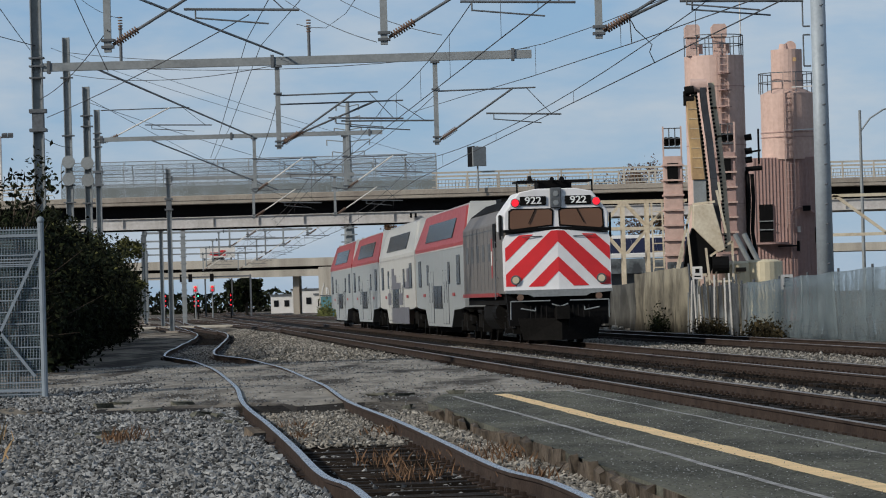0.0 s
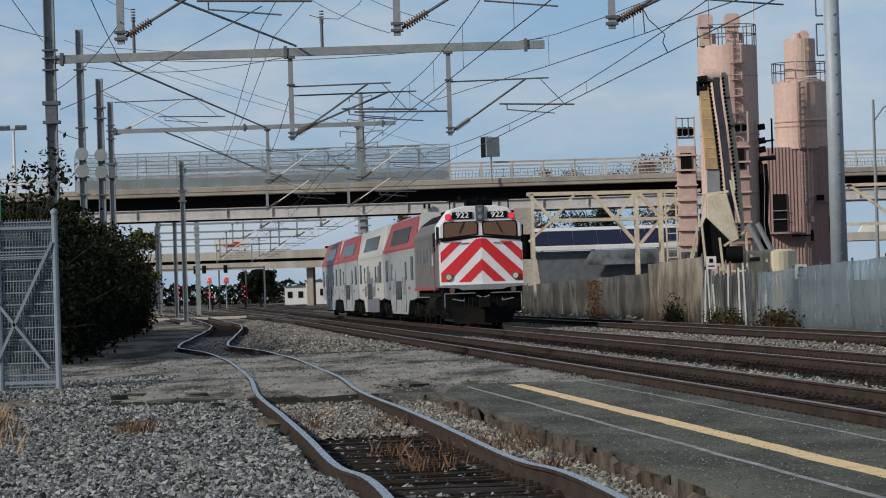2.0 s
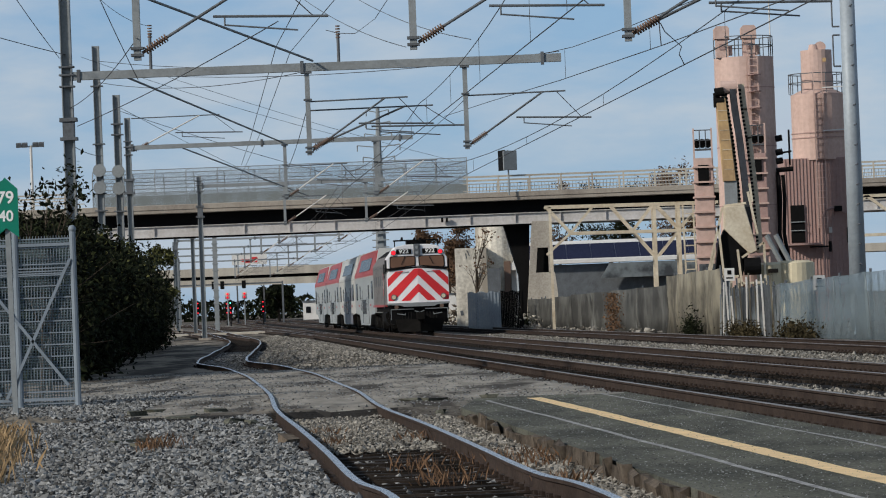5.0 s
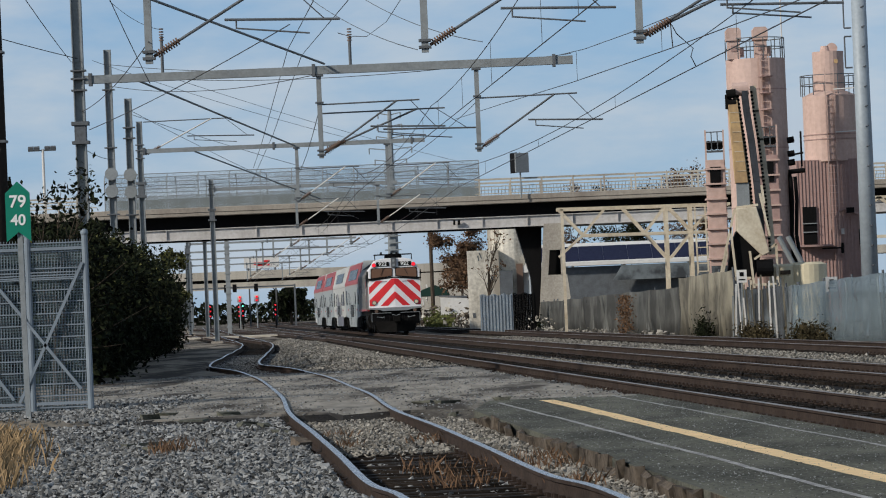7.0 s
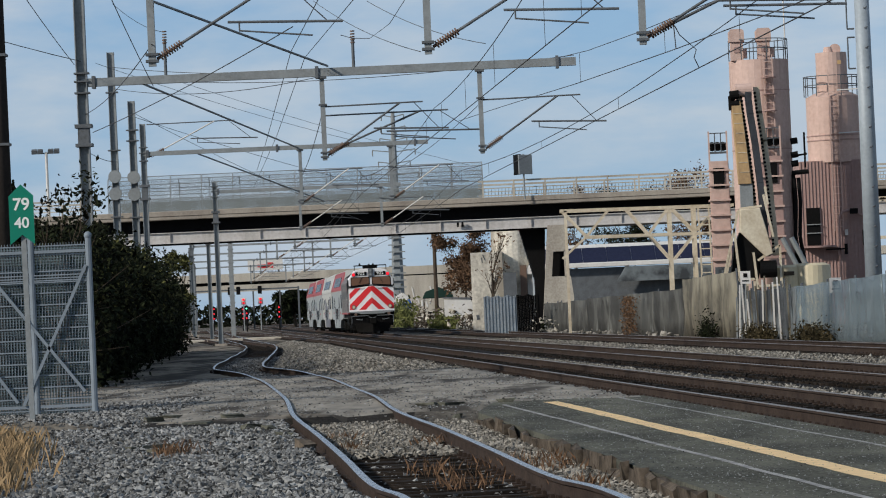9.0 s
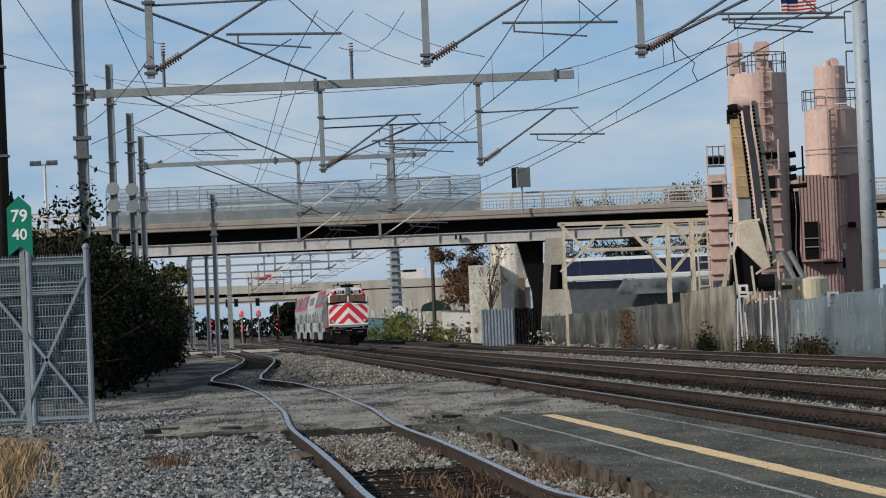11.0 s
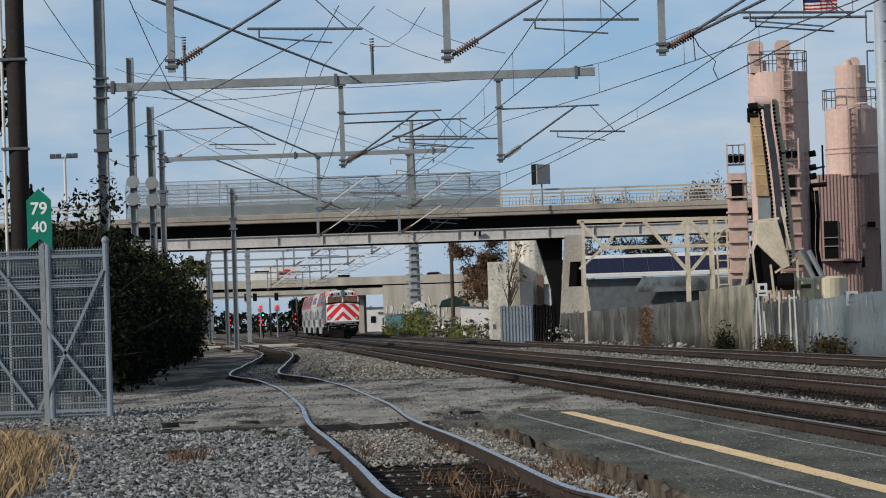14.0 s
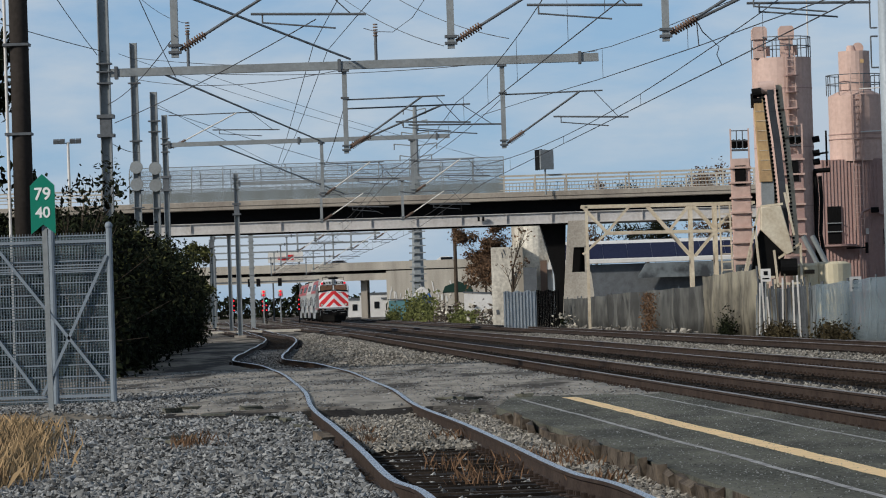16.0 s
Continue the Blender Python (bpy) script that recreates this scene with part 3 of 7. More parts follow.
def siding_bed(g):
    y = 19 + 39 * g.random()
    return siding_x(y) + g.uniform(-1.2, 1.1), y, -0.21 + g.uniform(-0.02, 0.02)


def pale_strip(g):
    y = 20 + 37 * g.random()
    a, b = siding_x(y) + 0.85, edge_x(y) - 0.08
    if b <= a:
        return None
    return a + (b - a) * g.random(), y, -0.2 + g.uniform(-0.01, 0.05)


def heap(g):
    y = 102 + 125 * g.random() ** 1.3
    a, b = siding_x(y) + 1.1, T1 + SLOPE * y - 1.3
    x = a + (b - a) * g.random()
    return x, y, ground_at(x, y)[0] + g.uniform(-0.01, 0.04)


def shoulder(g):
    y = 46 + 90 * g.random()
    p = on(T1, y, g.choice([-1.2, 2.0, 5.85, 7.2]) + g.normal(0, 0.16))
    return p.x, p.y, -0.2 + g.uniform(-0.02, 0.03)


def beds(g):
    y = 36 + 100 * g.random()
    p = on(T1 if g.random() < 0.5 else T2, y, g.uniform(-1.3, 1.3))
    return p.x, p.y, -0.21 + g.uniform(-0.015, 0.04)


def outer(g):
    y = 78 + 130 * g.random()
    p = on(T2, y, g.uniform(1.5, 4.0))
    return p.x, p.y, -0.2 + g.uniform(-0.02, 0.05)


def crossing_bits(g):
    y = 56 + 46 * g.random()
    x = siding_x(y) + g.uniform(-5.5, 4.5)
    if x > T1 + SLOPE * y - 1.0 or noise.noise((x * 0.6, y * 0.2, 7)) < g.uniform(-0.5, 0.4):
        return None
    return x, y, ground_at(x, y)[0] + 0.003


stones("gravel_field", 95000, left_field, 0.04, 0.085, M_STONE, "loose blue-grey crushed stone beside the siding", 1)
stones("siding_gravel", 11000, siding_bed, 0.03, 0.07, M_STONE, "dirty crushed stone between the siding rails", 2)
stones("pale_gravel", 18000, pale_strip, 0.04, 0.085, M_STONE_PALE, "pale crushed stone along the timber edging", 3)
stones("gravel_heap", 34000, heap, 0.05, 0.11, M_STONE_PALE, "heap of pale crushed stone between the tracks", 4)
stones("shoulder_gravel", 15000, shoulder, 0.04, 0.085, M_STONE_PALE, "pale crushed stone on the track shoulders", 5)
stones("track_gravel", 26000, beds, 0.04, 0.08, M_UNDER, "oily black crushed stone between the main rails", 6)
stones("outer_gravel", 16000, outer, 0.05, 0.10, M_STONE_PALE, "grey crushed stone between the outer tracks", 7)
def pad_spot(g):
    y = 22 + 38 * g.random()
    a, b = edge_x(y) + 0.05, T1 + SLOPE * y - 1.5
    return a + (b - a) * g.random(), y, -0.02


def siding_far(g):
    y = 103 + 60 * g.random() ** 1.3
    return siding_x(y) + g.uniform(-1.25, 1.25), y, -0.185 + g.uniform(-0.01, 0.035)


def siding_fill(g):
    y = 43.5 + 13.5 * g.random()
    return siding_x(y) + g.uniform(-0.68, 0.68), y, -0.15 + g.uniform(-0.02, 0.03)


stones("siding_pale_gravel", 5000, siding_fill, 0.03, 0.075, M_STONE_PALE, "pale crushed stone between the siding rails", 12)
stones("far_siding_gravel", 12000, siding_far, 0.03, 0.075, M_STONE, "brown dirty stone between the far siding rails", 10)
stones("pad_grit", 9000, pad_spot, 0.008, 0.02, M_STONE, "fine loose grit scattered on the asphalt pad", 9)
stones("crossing_rubble", 9000, crossing_bits, 0.02, 0.055, M_STONE, "scattered crumbs of stone on the broken asphalt", 8)


# ---- train ----
TRAIN, WHEELSETS = [], []


def wheelset(parent, y, r, gauge=1.435, name="wheelset"):
    bm = B()
    for s in (-1, 1):
        x = s * (gauge / 2 + 0.06)
        rod(bm, (x - 0.065, 0, 0), (x + 0.065, 0, 0), r, seg=24)
        rod(bm, (x - s * 0.07, 0, 0), (x - s * 0.1, 0, 0), r + 0.03, seg=24)
        for k in range(3):
            a = k * 2.094
            box(bm, 0.02, 0.1, 0.1, x + s * 0.065, math.cos(a) * r * 0.55, math.sin(a) * r * 0.55 - 0.05)
    rod(bm, (-0.95, 0, 0), (0.95, 0, 0), 0.09, seg=10)
    w = part(name, bm, M_UNDER, parent)
    WHEELSETS.append((w, (0, y, r), r))


def truck(parent, y, r, base):
    """Frame, boxes and springs round two wheelsets."""
    bm = B()
    for s in (-1, 1):
        x = s * 1.08
        prism(bm, [(y - base / 2 - 0.45, 0.55), (y - base / 2 - 0.45, 0.8), (y - 0.5, 0.95), (y + 0.5, 0.95), (y + base / 2 + 0.45, 0.8),
                   (y + base / 2 + 0.45, 0.55), (y + 0.6, 0.42), (y - 0.6, 0.42)], x - 0.09, x + 0.09, "x")
        for e in (-1, 1):
            box(bm, 0.28, 0.36, 0.36, x + s * 0.08, y + e * base / 2, r - 0.2)
            rod(bm, (x + s * 0.1, y + e * 0.5, 0.45), (x + s * 0.1, y + e * 0.5, 0.9), 0.12, seg=10)
        rod(bm, (x + s * 0.16, y - 0.9, 0.95), (x + s * 0.16, y + 0.9, 1.0), 0.07, seg=8)
    box(bm, 2.0, 0.5, 0.3, 0, y, 0.5)
    part("truck_frame", bm, M_UNDER, parent, "grimy dark truck frame")
    for e in (-1, 1):
        wheelset(parent, y + e * base / 2, r)


def slab(bm, pts, y, thick, depth_of=None):
    """A flat shape standing across the vehicle: pts are (x, z); depth_of(x, z) gives its y."""
    f = depth_of or (lambda x, z: y)
    a = [bm.verts.new((x, f(x, z), z)) for x, z in pts]
    b = [bm.verts.new((x, f(x, z) + thick, z)) for x, z in pts]
    k = len(pts)
    for i in range(k):
        bm.faces.new((a[i], b[i], b[(i + 1) % k], a[(i + 1) % k]))
    bm.faces.new(a)
    bm.faces.new(b[::-1])
    bmesh.ops.recalc_face_normals(bm, faces=bm.faces)


def text_mesh(body, size, material, m, parent=None, name="lettering", depth=0.003, wide=1.0):
    cu = bpy.data.curves.new(name, "FONT")
    cu.body, cu.size, cu.extrude, cu.align_x, cu.align_y = body, size, depth, "CENTER", "CENTER"
    cu.offset = size * 0.02
    tmp = bpy.data.objects.new(name, cu)
    scene.collection.objects.link(tmp)
    bpy.context.view_layer.update()
    me = bpy.data.meshes.new_from_object(tmp.evaluated_get(bpy.context.evaluated_depsgraph_get()))
    bpy.data.objects.remove(tmp)
    me.materials.clear()
    me.materials.append(material)
    me.transform(Matrix.Diagonal((wide, 1, 1, 1)))
    ob = new(name, me)
    ob.parent, ob.matrix_basis = parent, m
    return ob


def locomotive():
    """Cowl-bodied diesel locomotive; the cab end, which the camera sees, lies at local y = 0 and the body runs to y = 17."""
    t = thing("locomotive", pose(0, 0, 0), "grey diesel locomotive with white nose, red chevrons and lit red lamps", "locomotive")
    w = 1.6
    cab_roof = [(-w, 3.46), (-w, 3.98), (-1.12, 4.62), (-0.6, 4.72), (0.6, 4.72), (1.12, 4.62), (w, 3.98), (w, 3.46)]

    # engine body behind the cab
    bm = B()
    hood = [(-w, 1.55), (-w, 3.75), (-1.3, 4.2), (-0.75, 4.55), (0.75, 4.55), (1.3, 4.2), (w, 3.75), (w, 1.55)]
    prism(bm, hood, 3.1, 16.7)
    part("engine_body", bm, M_LOCO, t, "dull grey body panels", bevel=0.03)
    bm = B()
    prism(bm, [(-1.32, 4.2), (-0.78, 4.58), (0.78, 4.58), (1.32, 4.2), (1.2, 4.15), (-1.2, 4.15)], 3.3, 16.6)
    part("roof_skin", bm, M_UNDER, t, "sooty dark roof sheets")
    for k in range(5):
        for s in (-1, 1):
            bm = B()
            box(bm, 0.02, 1.15, 0.42, s * 1.50, 5.2 + k * 2.1, 3.80, 0, -s * 33.7, 0)
            part("roof_grille", bm, M_BLACK, t, "black air intake grille")
    bm = B()
    for s in (-1, 1):
        box(bm, 0.03, 3.4, 0.5, s * 1.47, 14.6, 3.77, 0, -s * 33.7, 0)
        box(bm, 0.03, 2.2, 0.45, s * 1.08, 14.9, 4.2, 0, -s * 57, 0)
    box(bm, 0.9, 2.0, 0.25, 0, 15.2, 4.55)
    part("radiator", bm, M_BLACK, t, "black radiator housing")
    for s in (-1, 1):
        bm = B()
        box(bm, 0.04, 1.0, 0.75, s * (w + 0.01), 3.75, 3.0)
        part("vent_door", bm, M_BLACK, t)
        bm = B()
        box(bm, 0.05, 1.6, 0.5, s * 1.47, 4.4, 3.77, 0, -s * 33.7, 0)
        part("roof_vent", bm, M_BLACK, t)
    for k in range(3):
        bm = B()
        rod(bm, (0, 11.4 + k * 1.1, 4.54), (0, 11.4 + k * 1.1, 4.72), 0.46, seg=16)
        part("roof_fan", bm, M_UNDER, t)
    bm = B()
    box(bm, 0.7, 0.9, 0.22, 0, 7.2, 4.55)
    part("exhaust_hatch", bm, M_UNDER, t)
    # panel seams, doors and latches on the sides
    for s in (-1, 1):
        bm = B()
        for k in range(9):
            box(bm, 0.012, 0.02, 2.0, s * (w + 0.002), 3.6 + k * 1.45, 1.68)
        box(bm, 0.02, 13.4, 0.04, s * (w + 0.003), 9.9, 3.55)
        part("panel_seams", bm, M_GALV_DARK, t)
        for k in range(5):
            bm = B()
            box(bm, 0.03, 0.8, 0.55, s * (w + 0.004), 6.0 + k * 2.2, 2.6)
            part("side_grille", bm, M_GALV_DARK, t)
        bm = B()
        box(bm, 0.016, 0.42, 1.25, s * (w + 0.005), 5.0, 2.05)
        part("red_flash", bm, M_RED_CAR, t, "faded red stripe")
        bm = B()
        box(bm, 0.02, 0.34, 0.45, s * (w + 0.009), 5.0, 2.45)
        part("white_plate", bm, M_WHITE, t)
        bm = B()
        box(bm, 0.12, 13.9, 0.12, s * (w - 0.02), 9.8, 1.46)
        part("side_sill", bm, M_RED_CAR, t, "faded red sill")
        bm = B()
        for k in range(4):
            rod(bm, (s * (w + 0.05), 2.6, 1.5 + k * 0.55), (s * (w + 0.05), 3.0, 1.5 + k * 0.55), 0.016, seg=6)
        rod(bm, (s * (w + 0.06), 3.25, 1.4), (s * (w + 0.06), 3.25, 3.2), 0.02, seg=6)
        part("handrail", bm, M_GALV_DARK, t)
    # cab
    bm = B()
    prism(bm, cab_roof, 0.42, 3.1)
    part("cab", bm, M_NOSE, t, "pale grey cab with chamfered roof", bevel=0.03)
    bm = B()
    prism(bm, [(-w, 1.55), (-w, 3.46), (w, 3.46), (w, 1.55)], 0.55, 3.1)
    part("cab_side", bm, M_LOCO, t)
    for s in (-1, 1):
        bm = B()
        box(bm, 0.03, 1.1, 0.62, s * (w + 0.004), 1.55, 3.32)
        part("side_window", bm, M_BLACK, t)
        bm = B()
        box(bm, 0.03, 0.36, 0.75, s * (w + 0.09), 0.75, 3.2)
        box(bm, 0.1, 0.03, 0.03, s * (w + 0.05), 0.8, 3.5)
        part("mirror", bm, M_BLACK, t)

    # nose: two faces that meet in a shallow ridge
    def nose_y(x, z):
        return -0.02 + 0.17 * abs(x) / w + 0.1 * max(0.0, (z - 1.7) / 1.75)

    bm = B()
    for s in (-1, 1):
        pts = [(0, 1.62), (s * 1.62, 1.62), (s * 1.62, 3.2), (s * 1.55, 3.33), (0, 3.47)]
        slab(bm, pts, 0, 0.7, nose_y)
    part("nose", bm, M_NOSE, t, "white nose")
    for s in (-1, 1):
        for pts in ([(0.0, 3.44), (0.2, 3.425), (1.6, 2.12), (1.6, 1.76), (1.3, 1.76), (0, 3.1)],
                    [(0.74, 3.33), (1.17, 3.31), (1.6, 2.92), (1.6, 2.5)],
                    [(0, 2.64), (0.93, 1.74), (0.46, 1.74), (0, 2.2)]):
            bm = B()
            slab(bm, [(s * x, z) for x, z in pts], 0, 0.02, lambda x, z: nose_y(x, z) - 0.008)
            part("chevron", bm, M_RED, t, "bright red painted chevron")
        bm = B()
        bx = s * 0.78
        rod(bm, (bx - 0.3, nose_y(0.78, 3.2) - 0.05, 3.25), (bx + 0.3, nose_y(0.78, 3.2) - 0.05, 3.27), 0.014, seg=6)
        part("grab_rail", bm, M_GALV_DARK, t)
        bm = B()
        rod(bm, (s * 1.31, nose_y(1.31, 1.95) - 0.07, 1.95), (s * 1.31, nose_y(1.31, 1.95) + 0.05, 1.95), 0.15, seg=20)
        ring = part("ditch_lamp", bm, M_GALV_DARK, t, "unlit round lamp")
        bm = B()
        rod(bm, (s * 1.31, nose_y(1.31, 1.95) - 0.085, 1.95), (s * 1.31, nose_y(1.31, 1.95) - 0.06, 1.95), 0.105, seg=20)
        part("lens", bm, M_TANK, ring)
        # windscreen halves in black rubber
        glass_pts = [(0.14, 3.62), (1.36, 3.5), (1.42, 3.56), (1.4, 4.02), (1.32, 4.08), (0.2, 4.08), (0.12, 4.02)]
        bm = B()
        slab(bm, [(s * (x + (0.05 if x > 0.8 else -0.05)), z + (0.04 if z > 3.8 else -0.045)) for x, z in glass_pts], 0.40, 0.05)
        rubber = part("window_seal", bm, M_BLACK, t)
        bm = B()
        slab(bm, [(s * x, z) for x, z in glass_pts], 0.388, 0.04)
        part("windscreen", bm, M_WINDSHIELD, t, "windscreen with a brownish reflection painted into the glass")
        bm = B()
        bar(bm, (s * 0.62, 0.37, 4.12), (s * 0.85, 0.36, 3.66), 0.02)
        part("wiper", bm, M_BLACK, t)
        # number board and lamps in the brow
        bm = B()
        box(bm, 0.8, 0.08, 0.27, s * 0.69, 0.40, 4.22)
        board = part("number_board", bm, M_BLACK, t, "black board with white figures", bevel=0.02)
        text_mesh("922", 0.30, M_SIGN_WHITE, pose(s * 0.69, 0.352, 4.355, 90, 0, 0), board, "lettering", wide=1.15)
        bm = B()
        rod(bm, (s * 1.24, 0.42, 4.30), (s * 1.24, 0.35, 4.30), 0.135, seg=20)
        rim = part("lamp_rim", bm, M_GALV_DARK, t)
        bm = B()
        rod(bm, (s * 1.24, 0.36, 4.30), (s * 1.24, 0.335, 4.30), 0.11, seg=20)
        part("red_lamp", bm, M_REDLAMP, rim, "lit red lamp")
    bm = B()
    box(bm, 0.34, 0.1, 0.62, 0, 0.36, 4.12)
    housing = part("headlight_housing", bm, M_GALV_DARK, t, bevel=0.03)
    for z in (4.28, 4.56):
        bm = B()
        rod(bm, (0, 0.31, z), (0, 0.29, z), 0.085, seg=16)
        part("headlight", bm, M_GALV, housing)
    bm = B()
    prism(bm, [(-w - 0.03, 3.4), (-w - 0.03, 3.48), (0, 3.55), (w + 0.03, 3.48), (w + 0.03, 3.4), (0, 3.47)], 0.1, 0.5)
    part("nose_ledge", bm, M_BLACK, t)
    # roof rack, horn and beacon
    bm = B()
    for y in (0.6, 1.9):
        bar(bm, (-1.15, y, 4.95), (1.15, y, 4.95), 0.06)
    for x in (-1.15, -0.5, 0.5, 1.15):
        bar(bm, (x, 0.6, 4.95), (x, 1.9, 4.95), 0.05)
        rod(bm, (x, 0.62, 4.6), (x, 0.62, 4.96), 0.03, seg=6)
    part("roof_rack", bm, M_BLACK, t, "black roof rack")
    bm = B()
    box(bm, 1.0, 1.0, 0.22, 0, 1.3, 4.72)
    part("roof_box", bm, M_BLACK, t)
    bm = B()
    rod(bm, (-0.75, 0.7, 4.95), (-0.75, 0.7, 5.12), 0.09, 0.05, seg=10)
    part("beacon", bm, M_BLACK, t)
    bm = B()
    rod(bm, (0.2, 0.8, 4.98), (0.2, 0.3, 5.0), 0.035, 0.08, seg=10)
    rod(bm, (-0.1, 0.8, 4.98), (-0.1, 0.35, 5.0), 0.03, 0.07, seg=10)
    part("horn", bm, M_BLACK, t, "black twin air horn")
    # pilot, steps, plough, coupler
    bm = B()
    prism(bm, [(-1.6, 1.62), (1.6, 1.62), (1.55, 1.0), (1.5, 0.55), (-1.5, 0.55), (-1.55, 1.0)], 0.25, 0.6)
    part("pilot", bm, M_BLACK, t)
    bm = B()
    prism(bm, [(-1.62, 1.55), (-1.62, 1.64), (1.62, 1.64), (1.62, 1.55), (0.95, 1.5), (0.8, 1.43), (-0.8, 1.43), (-0.95, 1.5)], -0.1, 0.5)
    part("anticlimber", bm, M_GALV, t, "bare metal buffer beam edge")
    bm = B()
    for s in (-1, 1):
        v = [bm.verts.new(p) for p in ((0, -0.55, 0.78), (s * 1.28, -0.1, 0.78), (s * 1.12, -0.02, 0.12), (0, -0.5, 0.1),
                                       (0, -0.4, 0.78), (s * 1.28, 0.05, 0.78), (s * 1.12, 0.1, 0.12), (0, -0.4, 0.1))]
        for q in ((0, 1, 2, 3), (4, 5, 6, 7), (0, 1, 5, 4), (3, 2, 6, 7), (1, 2, 6, 5), (0, 3, 7, 4)):
            bm.faces.new([v[i] for i in q])
    bmesh.ops.recalc_face_normals(bm, faces=bm.faces)
    part("snow_plough", bm, M_UNDER, t, "black plough blade")
    bm = B()
    box(bm, 0.3, 0.9, 0.3, 0, -0.2, 0.78)
    box(bm, 0.42, 0.3, 0.42, 0.03, -0.6, 0.72)
    rod(bm, (0.2, -0.5, 1.0), (0.2, -0.5, 0.5), 0.05, seg=8)
    part("coupler", bm, M_UNDER, t, bevel=0.03)
    for s in (-1, 1):
        bm = B()
        path = [(s * 1.5, -0.05, 0.75), (s * 1.5, -0.1, 1.3), (s * 0.3, -0.12, 1.3)]
        for a, b in zip(path, path[1:]):
            rod(bm, a, b, 0.02, seg=6)
        rod(bm, (s * 1.2, -0.1, 1.08), (s * 0.75, -0.12, 1.0), 0.02, seg=6)
        rod(bm, (s * 0.75, -0.12, 1.0), (s * 0.75, -0.12, 1.1), 0.02, seg=6)
        rod(bm, (s * 0.25, -0.12, 1.2), (0.0, -0.14, 1.12), 0.02, seg=6)
        part("cut_lever", bm, M_GALV, t, "pale bent steel lever")
    for s in (-1, 1):
        bm = B()
        for k in range(4):
            rod(bm, (s * (0.4 + k * 0.16), -0.05, 1.15), (s * (0.42 + k * 0.16), -0.12, 0.7), 0.028, seg=6)
        part("brake_hose", bm, M_BLACK, t)
        bm = B()
        rod(bm, (s * 1.2, -0.12, 1.42), (s * 1.2, 0.2, 1.42), 0.1, seg=12)
        part("marker_lamp", bm, M_INSULATOR, t)
        bm = B()
        for k in range(3):
            box(bm, 0.3, 0.5, 0.04, s * 1.45, 0.75, 0.45 + k * 0.38)
        box(bm, 0.04, 0.5, 1.1, s * 1.3, 0.75, 0.45)
        part("steps", bm, M_UNDER, t)
    # underframe, tank
    bm = B()
    box(bm, 2.9, 15.8, 0.35, 0, 8.7, 1.2)
    part("underframe", bm, M_UNDER, t)
    bm = B()
    prism(bm, [(-1.42, 1.2), (-1.45, 0.75), (-1.2, 0.4), (1.2, 0.4), (1.45, 0.75), (1.42, 1.2)], 6.4, 10.6)
    part("fuel_tank", bm, M_UNDER, t, bevel=0.04)
    for s in (-1, 1):
        bm = B()
        rod(bm, (s * 1.3, 4.7, 0.98), (s * 1.3, 6.1, 0.98), 0.26, seg=16)
        part("air_tank", bm, M_UNDER, t)
    for y in (3.0, 14.0):
        truck(t, y, 0.508, 2.74)
    return t


